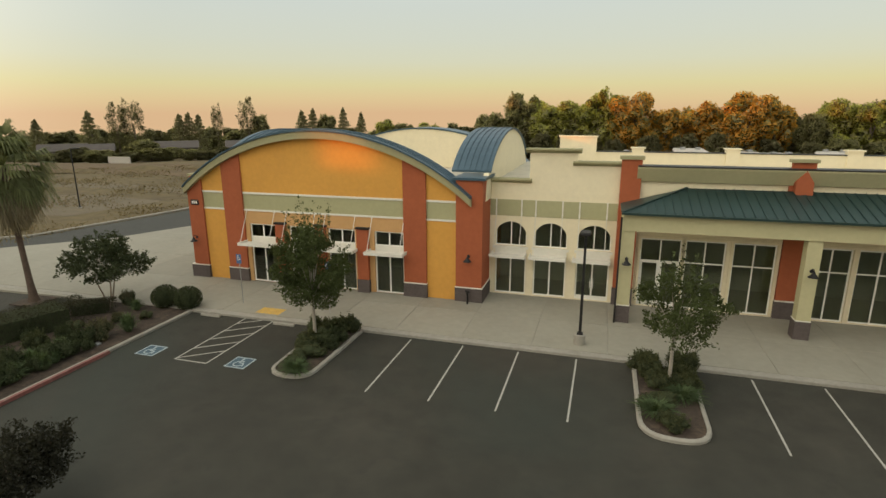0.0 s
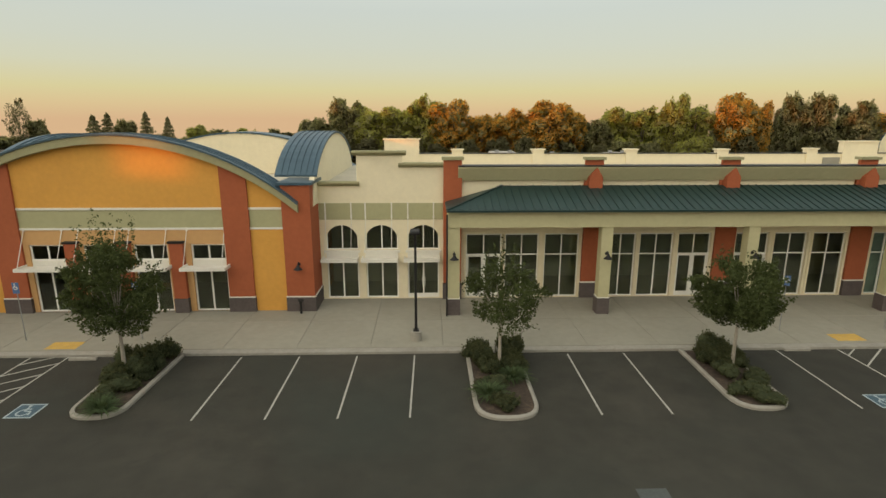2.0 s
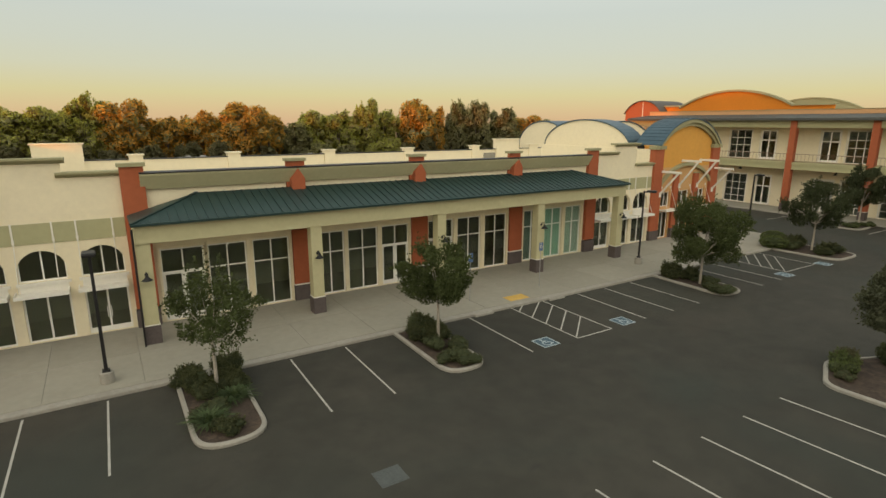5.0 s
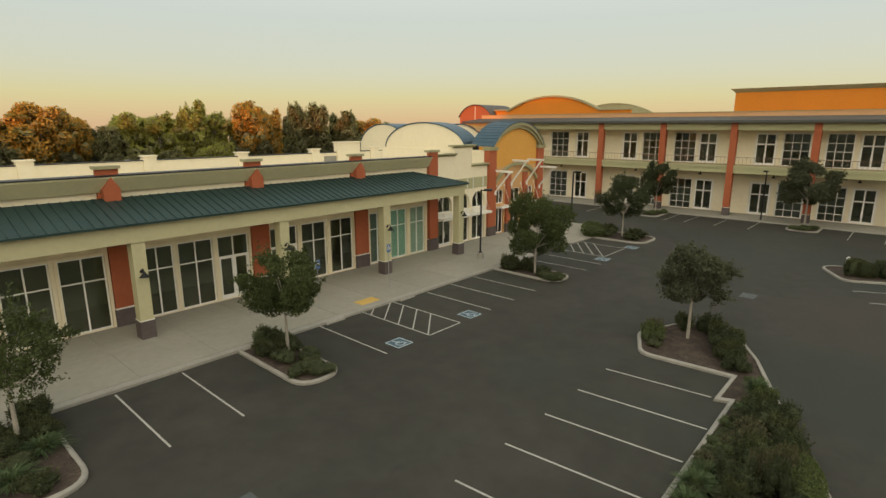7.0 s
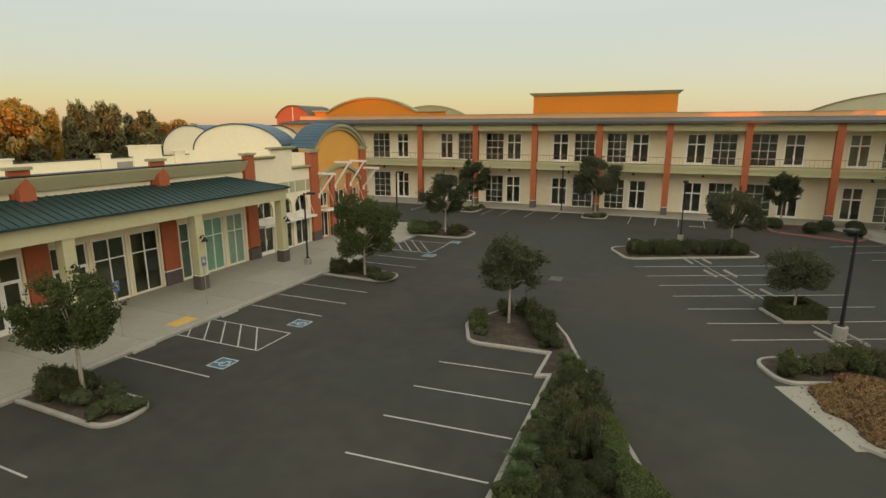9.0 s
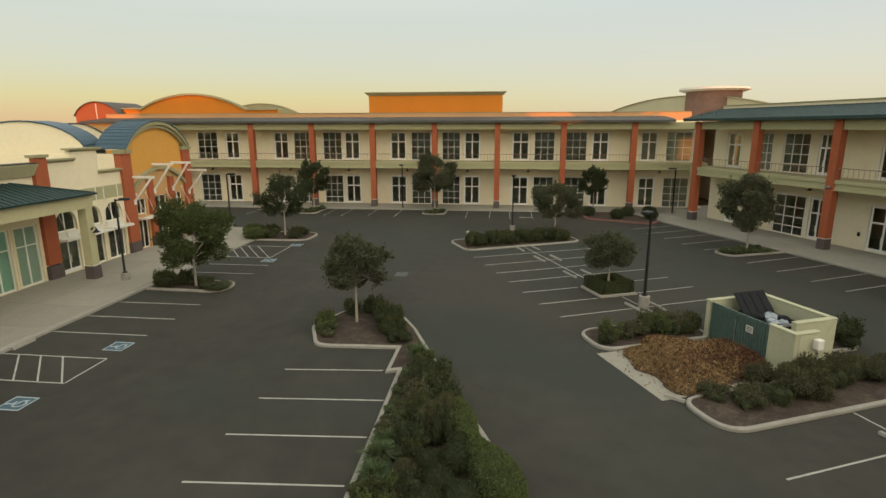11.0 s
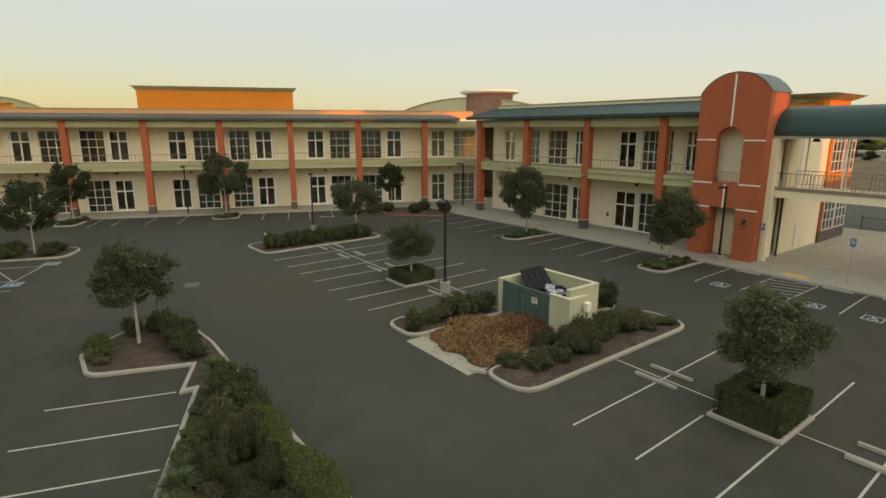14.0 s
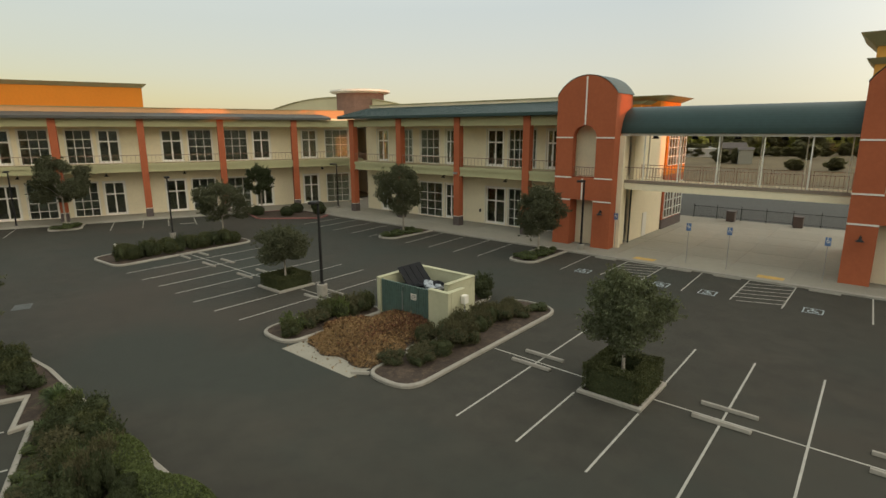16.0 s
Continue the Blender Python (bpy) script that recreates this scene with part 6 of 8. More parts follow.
def tree(x, y, top, low, radius, leaves=M_LEAF, bark=M_PALE_BARK, n=4200, size=0.17, label="young tree with a round green crown", seed=1, blobs_n=15, lean=(0, 0), wisps=0, stems=1, z0=0.1, squash=1.0, slim=0.5):
    r = np.random.default_rng(seed)
    thing = group_thing("tree", label, "tree", pose(x, y, z0), group="car park trees")
    h = top - z0
    lo = low - z0
    cz, hz = (h + lo) / 2, (h - lo) / 2
    blobs = []
    for i in range(blobs_n):
        a = 2.4 * i + r.uniform(-0.4, 0.4)
        f = -0.85 + 1.78 * (i + 0.5) / blobs_n
        ring = math.sqrt(max(0.0, 1 - f * f)) * radius * r.uniform(0.40, 0.90)
        rr = radius * r.uniform(0.22, 0.45)
        blobs.append(((ring * math.cos(a) + lean[0] * (f + 1), ring * math.sin(a) + lean[1] * (f + 1), cz + f * (hz - rr * 0.55)), (rr, rr, rr * 0.85 * squash)))
    trunk = Mesh()
    for s in range(stems):
        off = (0.35 * math.cos(s * 2.1), 0.35 * math.sin(s * 2.1)) if stems > 1 else (0.0, 0.0)
        fork = (off[0] * 2 + lean[0] * 0.5, off[1] * 2 + lean[1] * 0.5, lo + 0.25 * (h - lo))
        t0 = 0.034 + 0.0085 * h if stems == 1 else 0.04
        trunk.tube((off[0] * 0.4, off[1] * 0.4, -0.15), (off[0] + lean[0] * 0.2, off[1] + lean[1] * 0.2, lo * 0.6), t0 * 1.15, t0, 8)
        trunk.tube((off[0] + lean[0] * 0.2, off[1] + lean[1] * 0.2, lo * 0.6 - 0.03), fork, t0, t0 * 0.7, 8)
        for i, (c, rr) in enumerate(blobs):
            if i % stems == s:
                st = Vector(fork) * 0.75 + Vector((off[0], off[1], lo * 0.8)) * 0.25
                mid = (st + Vector(c)) / 2 + Vector((0, 0, 0.1 * h * 0.3))
                trunk.tube(st, mid, t0 * 0.42, t0 * 0.28, 5).tube(mid, c, t0 * 0.28, t0 * 0.1, 5)
    part("trunk", trunk, bark, thing)
    n = int(n * 3.6)
    size *= 0.80
    p, d = blob_points(blobs, n, r, 0.30)
    # short shoots that roughen the outline
    for i in range(130):
        c, rr = blobs[r.integers(0, blobs_n)]
        u = r.normal(size=3) * 0.7 + np.array([c[0], c[1], 0.9]) * 0.6
        u /= np.linalg.norm(u)
        tt = r.random((30, 1))
        p = np.vstack([p, np.array(c) + u * (np.array(rr) * 0.7 + tt * r.uniform(0.2, 0.75) * min(1.0, radius / 2)) + r.normal(0, 0.06, (30, 3))])
    d = None
    if wisps:
        for i in range(wisps):
            a, q = r.uniform(0, 6.28), r.uniform(0.1, 0.6) * radius
            k = 40
            tt = r.random((k, 1))
            base = np.array([[q * math.cos(a), q * math.sin(a), cz + hz * 0.5]])
            tip = base + np.array([[r.uniform(-0.3, 0.3), r.uniform(-0.3, 0.3), hz * r.uniform(0.7, 1.25)]])
            p = np.vstack([p, base + (tip - base) * tt + r.normal(0, 0.05, (k, 3))])
        d = None
    v, f = leaf_quads(p, size, r, droop=0.15, slim=slim, normals=d)
    ob = new("crown", quick_mesh("crown", v, f, leaves))
    ob.parent = thing
    return thing


tree(-13.25, 22.3, 6.0, 1.9, 1.95, M_LEAF, n=4000, seed=11, wisps=16, label="dark-leaved young tree with wispy top shoots")
tree(3.25, 22.45, 5.0, 1.75, 1.55, M_LEAF, n=1000, seed=12, wisps=10, label="thin young tree with sparse crown and top shoots")
tree(13.72, 22.15, 5.25, 1.95, 1.85, M_LEAF, n=4600, seed=13, label="young tree with a dense round crown")
tree(34.5, 21.3, 6.1, 1.2, 2.45, M_LEAF, n=8000, seed=14, label="broad dark-green tree with a short trunk")
tree(52.4, 22.3, 6.3, 1.6, 2.35, M_LEAF_DARK, n=3600, size=0.2, seed=15, label="broad dark-green tree with a short trunk")
tree(28.8, 8.4, 5.0, 1.75, 1.7, M_LEAF_OLIVE, n=4800, seed=16, label="young olive-green tree with a round crown")
tree(69.0, 25.2, 6.7, 2.0, 1.85, M_LEAF_DARK, n=3600, size=0.22, seed=17, label="slender tree before the arcade")
tree(70.2, 9.4, 7.5, 2.2, 2.6, M_LEAF_OLIVE, n=5400, size=0.24, seed=18, stems=1, label="tall tree with a spreading crown at the arcade")
tree(69.6, -10.6, 6.0, 2.2, 1.6, M_LEAF_DARK, n=2000, size=0.22, seed=19, label="small upright tree in the corner bed")
tree(57.3, -4.9, 5.2, 1.2, 2.45, M_LEAF_OLIVE, n=4000, size=0.2, seed=20, label="round olive-green tree beside clipped shrubs")
tree(in_s(-5.35, 24.8).x, in_s(-5.35, 24.8).y, 4.0, 1.45, 1.85, M_LEAF_OLIVE, n=4600, size=0.16, seed=21, squash=0.8, label="clipped globe-shaped tree in a hedge box")
tree(in_s(1.5, 6.6).x, in_s(1.5, 6.6).y, 6.9, 1.7, 2.55, M_LEAF_OLIVE, n=5200, size=0.2, seed=22, label="full round tree by the south walk")
tree(in_s(-13.6, 6.4).x, in_s(-13.6, 6.4).y, 5.7, 1.5, 2.15, M_LEAF_OLIVE, n=4800, size=0.19, seed=23, label="full round tree by the south walk")
tree(in_s(-28.1, 24.8).x, in_s(-28.1, 24.8).y, 4.75, 1.65, 1.75, M_LEAF_GREY, n=6500, size=0.17, seed=24, squash=1.2, slim=0.4, lean=(0.1, -0.1), label="dense bushy tree in a clipped hedge box")
tree(-28.3, 24.2, 4.3, 1.3, 2.25, M_LEAF_DARK, n=2000, size=0.2, seed=25, stems=4, squash=0.7, blobs_n=20, label="low spreading tree on several thin stems", bark=M_BARK)
tree(-15.6, 9.2, 2.35, 0.6, 1.65, M_LEAF_RED, n=1900, size=0.15, seed=26, label="dark purple-leaved small tree", bark=M_BARK)

# shrubs: a few meshes shared by many
SHRUB_MESHES = {}


def shrub_mesh(kind, variant):
    key = (kind, variant)
    if key in SHRUB_MESHES:
        return SHRUB_MESHES[key]
    r = np.random.default_rng(100 + variant * 7 + len(kind))
    core = []
    if kind == "spiky":
        n = 420
        a, tilt = r.uniform(0, 6.28, n), r.uniform(0.1, 1.15, n)
        ln = r.uniform(0.7, 1.35, n)
        root = np.stack([0.25 * np.cos(a) * r.random(n), 0.25 * np.sin(a) * r.random(n), np.zeros(n)], 1)
        tip = root + np.stack([np.cos(a) * np.sin(tilt) * ln, np.sin(a) * np.sin(tilt) * ln, np.cos(tilt) * ln], 1)
        w = np.stack([-np.sin(a), np.cos(a), np.zeros(n)], 1) * 0.025
        mid = (root + tip) / 2
        mid[:, 2] += 0.10 * ln
        tip[:, 2] = np.maximum(tip[:, 2] - 0.22 * ln, 0.05)
        v = np.stack([root - w, root + w, mid + w, mid - w, mid - w, mid + w, tip + w * 0.2, tip - w * 0.2], 1).reshape(-1, 3)
        me = quick_mesh("shrub", v, np.arange(8 * n).reshape(-1, 4), M_GRASSY)
    else:
        n = {"ball": 3200, "loose": 2800, "low": 2000}[kind]
        blobs = [((0, 0, 0.45), (0.95, 0.95, 0.5))]
        if kind != "ball":
            blobs = [((r.uniform(-0.55, 0.55), r.uniform(-0.55, 0.55), r.uniform(0.25, 0.65)), (r.uniform(0.25, 0.52),) * 2 + (r.uniform(0.25, 0.48),)) for _ in range(9)]
        p, d = blob_points(blobs, n, r, 0.82 if kind == "ball" else 0.5)
        if kind == "loose":
            for _ in range(70):
                (bx, by, bz), (br, _b, bh) = blobs[r.integers(0, 9)]
                a0, tl = r.uniform(0, 6.28), r.uniform(0.0, 0.5)
                u = np.array([math.cos(a0) * math.sin(tl), math.sin(a0) * math.sin(tl), math.cos(tl)])
                root = np.array([bx + br * 0.7 * math.cos(a0) * r.random(), by + br * 0.7 * math.sin(a0) * r.random(), bz + bh * 0.5])
                k = r.random((14, 1)) * r.uniform(0.2, 0.55)
                p = np.vstack([p, root + u * k + r.normal(0, 0.03, (14, 3))])
            d = np.vstack([d, np.tile(np.array([[0, 0, 1.0]]), (len(p) - len(d), 1))])
        p[:, 2] = np.abs(p[:, 2])
        v, f = leaf_quads(p, 0.095 if kind == "ball" else 0.115, r, normals=d)
        # core in the dark leaf colour, standing in for shade among the leaves
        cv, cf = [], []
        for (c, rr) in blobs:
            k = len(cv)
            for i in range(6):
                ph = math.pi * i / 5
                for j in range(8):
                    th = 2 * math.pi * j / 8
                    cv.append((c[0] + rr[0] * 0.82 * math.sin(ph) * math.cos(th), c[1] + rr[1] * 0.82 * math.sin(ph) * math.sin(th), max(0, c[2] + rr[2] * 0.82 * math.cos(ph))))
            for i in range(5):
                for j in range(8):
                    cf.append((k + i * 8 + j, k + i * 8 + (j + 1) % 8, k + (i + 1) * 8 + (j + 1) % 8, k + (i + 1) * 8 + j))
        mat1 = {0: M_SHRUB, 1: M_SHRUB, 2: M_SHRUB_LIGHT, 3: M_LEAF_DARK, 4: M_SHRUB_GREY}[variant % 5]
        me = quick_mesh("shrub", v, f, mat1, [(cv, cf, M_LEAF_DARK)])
    SHRUB_MESHES[key] = me
    return me


SHRUB_LABELS = {"ball": "clipped rounded green shrub in a bed", "loose": "loose bushy dark-green shrub in a bed", "low": "low spreading green shrub in a bed", "spiky": "clump of long grassy blades in a bed"}


def shrub(x, y, rx, ry, h, kind="loose", variant=0, turn=0.0, m=None, z=0.09):
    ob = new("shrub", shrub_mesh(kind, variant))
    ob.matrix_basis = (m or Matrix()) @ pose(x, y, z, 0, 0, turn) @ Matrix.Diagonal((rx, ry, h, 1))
    return tagged(ob, SHRUB_LABELS[kind], "shrub", group="shrubs")


def hedge(pts, width, h, m=None, z=0.08, label="clipped dark-green hedge", n_per=1700, material=None, name="hedge"):
    """A clipped hedge along a line: a solid core skinned with leaves."""
    r = np.random.default_rng(int(abs(pts[0][0] * 31 + pts[0][1] * 17)) + 5)
    core, P = Mesh(), []
    for a, b in zip(pts, pts[1:]):
        a, b = Vector((*a, 0)), Vector((*b, 0))
        d = (b - a)
        s = Vector((-d.y, d.x, 0)).normalized()
        core.beam(a + Vector((0, 0, h * 0.46)), b + Vector((0, 0, h * 0.46)), width * 0.88, h * 0.90)
        n = int(n_per * (d.length + width))
        u = r.uniform(-width * 0.5, d.length + width * 0.5, n) / d.length
        face = r.integers(0, 4, n)
        off = np.where(face == 0, -0.5, np.where(face == 1, 0.5, r.uniform(-0.5, 0.5, n))) * width
        zz = np.where(face >= 2, h, r.uniform(0, h, n)) + r.normal(0, 0.04, n)
        off = off + r.normal(0, 0.03, n)
        P.append(np.stack([a.x + d.x * u + s.x * off, a.y + d.y * u + s.y * off, zz], 1))
    thing = group_thing(name, label, "hedge", (m or Matrix()) @ pose(0, 0, z))
    for i, p in enumerate(P):
        v, f = leaf_quads(p, 0.075, r)
        side = new("hedge_side", quick_mesh("hedge_side", v, f, material or M_SHRUB))
        side.parent = thing
    # solid filling in the dark leaf colour
    part("dark_core", core, M_LEAF_DARK, thing)
    return thing


rs = random.Random(4)
# strip islands
for (cx, x0, x1) in ((-12.8, -13.4, -12.1), (3.1, 2.3, 3.95), (13.4, 12.8, 14.0), (34.6, 33.9, 35.3)):
    for i in range(7):
        yy = 24.0 - 4.7 * i / 6
        big = i < 3
        kind = ("loose", "loose", "low", "spiky")[rs.randrange(4)] if cx < 10 else ("loose" if big else "low")
        shrub(rs.uniform(x0, x1), yy, rs.uniform(0.7, 1.0), rs.uniform(0.7, 1.0), rs.uniform(0.6, 0.85) if big else rs.uniform(0.45, 0.65), kind, rs.randrange(2), rs.uniform(0, 360))
        if big:
            shrub(x0 + 0.1 if i % 2 else x1 - 0.1, yy, 0.75, 0.8, rs.uniform(0.65, 0.9), "loose", rs.choice((0, 1, 3)), rs.uniform(0, 360))
for (x, y, r, h, k) in ((50.6, 24.6, 1.2, 1.1, 2), (52.4, 25.6, 1.1, 1.2, 2), (51.6, 23.6, 1.2, 0.9, 1), (52.8, 21.0, 1.3, 0.8, 0), (51.2, 20.8, 0.9, 0.6, 0), (53.3, 24.0, 1.0, 0.9, 0)):
    shrub(x, y, r, r, h, "ball" if k == 2 else "loose", k, 0)
# west bed: hedge, two clipped balls, loose plants
M_HEDGE_DARK = leaf_mat("dark_hedge_leaf", (0.054, 0.052, 0.032))
hedge([(-30.2, 15.5), (-27.9, 20.9)], 2.3, 1.15, material=M_HEDGE_DARK, label="dark clipped hedge along the west bed")
hedge([(-28.6, 22.0), (-27.2, 23.0)], 0.9, 0.7, material=M_HEDGE_DARK, label="low dark hedge in the west bed")
shrub(-24.5, 24.6, 0.80, 0.80, 1.35, "ball", 3)
shrub(-23.0, 24.75, 0.80, 0.80, 1.35, "ball", 3)
for (x, y, r, h, kind, k) in ((-23.9, 17.4, 0.8, 0.9, "loose", 3), (-24.0, 19.6, 0.75, 1.0, "loose", 4), (-23.5, 20.9, 0.6, 1.1, "spiky", 0), (-25.7, 23.6, 0.5, 0.7, "spiky", 1), (-27.0, 24.3, 0.5, 0.8, "loose", 4),
                              (-25.2, 21.8, 0.45, 0.5, "loose", 4), (-25.0, 15.9, 0.8, 0.9, "loose", 3), (-26.1, 17.9, 0.7, 0.8, "loose", 0), (-23.9, 15.0, 0.7, 0.8, "loose", 3), (-26.0, 13.6, 0.9, 0.9, "loose", 0),
                              (-24.2, 12.8, 0.8, 0.8, "loose", 3), (-27.6, 11.9, 0.9, 1.0, "loose", 3), (-25.4, 10.6, 0.9, 0.9, "spiky", 2), (-24.1, 22.7, 0.4, 0.45, "low", 4), (-26.6, 20.4, 0.5, 0.5, "low", 4)):
    shrub(x, y, r, r, h, kind, k, x * 70)
for i in range(30):
    shrub(rs.uniform(-27.8, -23.3), rs.uniform(11.5, 19.2), rs.uniform(0.4, 0.75), rs.uniform(0.4, 0.75), rs.uniform(0.5, 0.95), ("loose", "loose", "spiky")[i % 3], (3, 3, 0)[i % 3], rs.uniform(0, 360))
tagged(part("valve_box", bevel(Mesh().box(-23.75, -23.45, 18.95, 19.2, 0.08, 0.2).data("valve_box"), 0.02), M_GALV), "small grey valve box in the mulch", "valve box")
# median: mixed planting, with a light clipped border along the drive near its point
for i in range(40):
    x = 14.2 - 14 * rs.random()
    y = rs.uniform(max(-4.0, 3.4 - (22 - x) * 0.42) + 1.9, 4.2)
    kind, var = rs.choice((("ball", 4), ("loose", 2), ("loose", 4), ("spiky", 0), ("loose", 0)))
    shrub(x, y, rs.uniform(0.5, 0.8), rs.uniform(0.5, 0.8), rs.uniform(0.45, 0.8), kind, var, rs.uniform(0, 360))
for (x, y, r, h, kind, k) in ((27.5, 9.7, 0.85, 0.8, "loose", 2), (28.6, 10.0, 0.75, 0.7, "loose", 4), (26.6, 9.3, 0.5, 0.4, "low", 4), (30.2, 9.1, 0.8, 0.9, "loose", 0), (30.5, 7.9, 0.85, 1.0, "loose", 3), (29.6, 7.2, 0.95, 1.05, "loose", 0),
                              (28.4, 6.6, 1.05, 1.1, "loose", 3), (27.3, 6.0, 0.95, 1.0, "loose", 0), (29.4, 6.3, 0.8, 0.9, "loose", 0), (26.3, 5.4, 0.7, 0.75, "loose", 3),
                              (24.3, 4.2, 0.75, 0.8, "spiky", 1), (23.9, 3.9, 0.6, 0.6, "loose", 2), (25.3, 4.5, 0.5, 0.4, "low", 2), (22.9, 3.8, 0.8, 0.9, "loose", 0), (22.6, 3.1, 0.75, 0.85, "loose", 3),
                              (21.6, 3.8, 0.9, 1.0, "loose", 3), (21.3, 2.9, 0.9, 1.0, "loose", 0), (20.3, 3.5, 0.9, 0.95, "loose", 4), (20.1, 2.4, 0.95, 1.0, "loose", 3), (19.2, 3.2, 0.85, 1.05, "loose", 0), (19.2, 2.1, 0.7, 1.0, "loose", 4),
                              (18.3, 2.3, 0.6, 1.55, "loose", 4), (17.8, 2.8, 0.55, 1.45, "loose", 4), (18.5, 2.9, 0.6, 1.35, "spiky", 0), (17.5, 2.2, 0.5, 1.35, "loose", 3), (17.2, 3.2, 0.7, 1.1, "loose", 3), (16.4, 3.1, 0.6, 0.9, "loose", 0),
                              (17.2, 4.15, 0.7, 0.65, "spiky", 1), (16.3, 4.2, 0.8, 0.8, "spiky", 2), (18.4, 4.3, 0.5, 0.45, "low", 4), (15.3, 4.1, 0.75, 0.7, "spiky", 0), (14.5, 3.9, 0.7, 0.8, "spiky", 1), (15.3, 3.2, 0.6, 0.8, "loose", 4), (14.3, 3.0, 0.7, 0.9, "loose", 3)):
    shrub(x, y, r * 0.88, r * 0.88, h * (0.82 if x < 23 else 0.92), kind, k, x * 40)
for (x, y, r, h) in ((15.95, 1.75, 0.55, 1.15), (15.75, 2.5, 0.52, 1.05), (16.9, 1.65, 0.5, 0.95), (14.8, 2.1, 0.6, 1.1), (13.8, 2.3, 0.62, 1.1), (14.2, 1.4, 0.6, 1.1)):
    shrub(x, y, r * 0.92, r * 0.92, h * 0.85, "ball", 3, rs.uniform(0, 360))
for i in range(34):
    x = 9.5 + 14.5 * i / 33
    shrub(x + rs.uniform(-0.2, 0.2), 4.25 + rs.uniform(-0.45, 0.1), rs.uniform(0.4, 0.6), rs.uniform(0.4, 0.6), rs.uniform(0.3, 0.5), ("low", "spiky", "low", "loose")[i % 4], (0, 0, 2, 4)[i % 4], rs.uniform(0, 360))
# one wavy clipped mass
r = np.random.default_rng(61)
n = 34000
u = r.uniform(-1.2, 18.6, n)
along = 19.3 - u
mid_y = 1.35 - u * 0.42 + 0.80 + 0.16 * np.sin(u * 1.3)
half = (0.70 + 0.18 * np.sin(u * 1.9 + 0.6)) * np.clip((u + 1.25) * 0.9, 0.15, 1)
w = r.uniform(-1, 1, n)
top = (0.76 + 0.10 * np.sin(u * 2.3)) * np.clip(1 - np.abs(w) ** 3.2, 0, 1) ** 0.6
p = np.stack([along, mid_y + half * w, top + 0.09 + r.normal(0, 0.025, n)], 1)
v, f = leaf_quads(p, 0.085, r)
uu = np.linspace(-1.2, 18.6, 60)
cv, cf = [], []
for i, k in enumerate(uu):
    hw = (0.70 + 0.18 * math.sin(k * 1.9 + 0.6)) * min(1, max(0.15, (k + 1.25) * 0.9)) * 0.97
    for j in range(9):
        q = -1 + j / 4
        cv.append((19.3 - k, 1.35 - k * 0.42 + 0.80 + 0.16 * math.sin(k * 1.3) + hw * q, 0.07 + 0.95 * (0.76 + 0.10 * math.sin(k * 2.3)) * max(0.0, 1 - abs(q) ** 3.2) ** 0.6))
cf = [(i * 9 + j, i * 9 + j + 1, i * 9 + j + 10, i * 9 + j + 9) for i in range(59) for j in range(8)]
cover = group_thing("hedge", "wavy light-green clipped groundcover along the drive", "hedge")
foliage = new("foliage", quick_mesh("foliage", v, f, M_SHRUB_LIGHT))
foliage.parent = cover
core = Mesh()
core.v, core.f = cv, cf
part("dark_core", core, M_LEAF_DARK, cover)
# hydrant bed: clipped row and loose balls
for i in range(11):
    shrub(10.2 + rs.uniform(-0.15, 0.15), 19.8 + i * 0.95, 0.66, 0.66, rs.uniform(0.95, 1.2), "loose" if i % 3 else "ball", (0, 1, 3)[i % 3], i * 40, S_POSE)
for i in range(6):
    shrub(12.2 + 0.2 * (i % 2), 19.6 + i * 1.7, 0.7, 0.7, 0.95, "ball", i % 2, i * 60, S_POSE)
# enclosure beds
for i in range(9):
    shrub(-12.9 + rs.uniform(-0.5, 0.5), 24.9 + i * 0.62, 0.75, 0.75, 1.0 if i < 5 else 0.7, "loose", (0, 4, 4, 2)[i % 4], i * 50, S_POSE)
for i in range(26):
    shrub(rs.uniform(-21.0, -19.2) if i % 2 else rs.uniform(-20.7, -19.7), 18.9 + i * 0.40, rs.uniform(0.5, 0.9), rs.uniform(0.5, 0.9), rs.uniform(0.7, 1.2) if 5 < i < 21 else 0.5, "loose" if i % 4 else "low", (0, 4, 4, 4)[i % 4], i * 33, S_POSE)
shrub(-16.8, 18.6, 0.9, 0.9, 1.3, "loose", 3, 0, S_POSE)
for i in range(7):
    shrub(-19.55 - 0.25 * (i % 2), 21.2 + i * 0.62, 0.6, 0.6, rs.uniform(0.7, 1.1), "loose", (4, 4, 0)[i % 3], i * 51, S_POSE)
# hedge boxes
for (x0, x1, y0, y1, h) in ((-6.5, -4.28, 23.6, 26.0, 0.75), (-29.24, -27.0, 23.55, 26.07, 1.05)):
    k = 0.28
    hedge([(x0 + k, y0 + k), (x1 - k, y0 + k), (x1 - k, y1 - k), (x0 + k, y1 - k), (x0 + k, y0 + k)], 0.56, h, S_POSE, label="square clipped hedge round a tree", n_per=2600)
# walk-side islands and the corner bed
for (x, y) in (*(tuple(in_s(a, b).xy) for a, b in ((1.2, 8.6), (1.3, 7.2), (1.3, 5.6), (-13.6, 8.4), (-13.7, 7.0), (-13.6, 5.4))), (68.2, 9.6), (69.6, 8.8), (68.0, 25.6), (70.0, 25.0)):
    shrub(x, y, 1.1, 1.1, 0.5, "low", 2, rs.uniform(0, 360))
for (x, y) in ((68.6, -9.9), (66.6, -13.0), (68.8, -14.6), (66.4, -16.8), (69.6, -17.4)):
    shrub(x, y, 0.85, 0.85, 1.2, "ball", 3, 0)

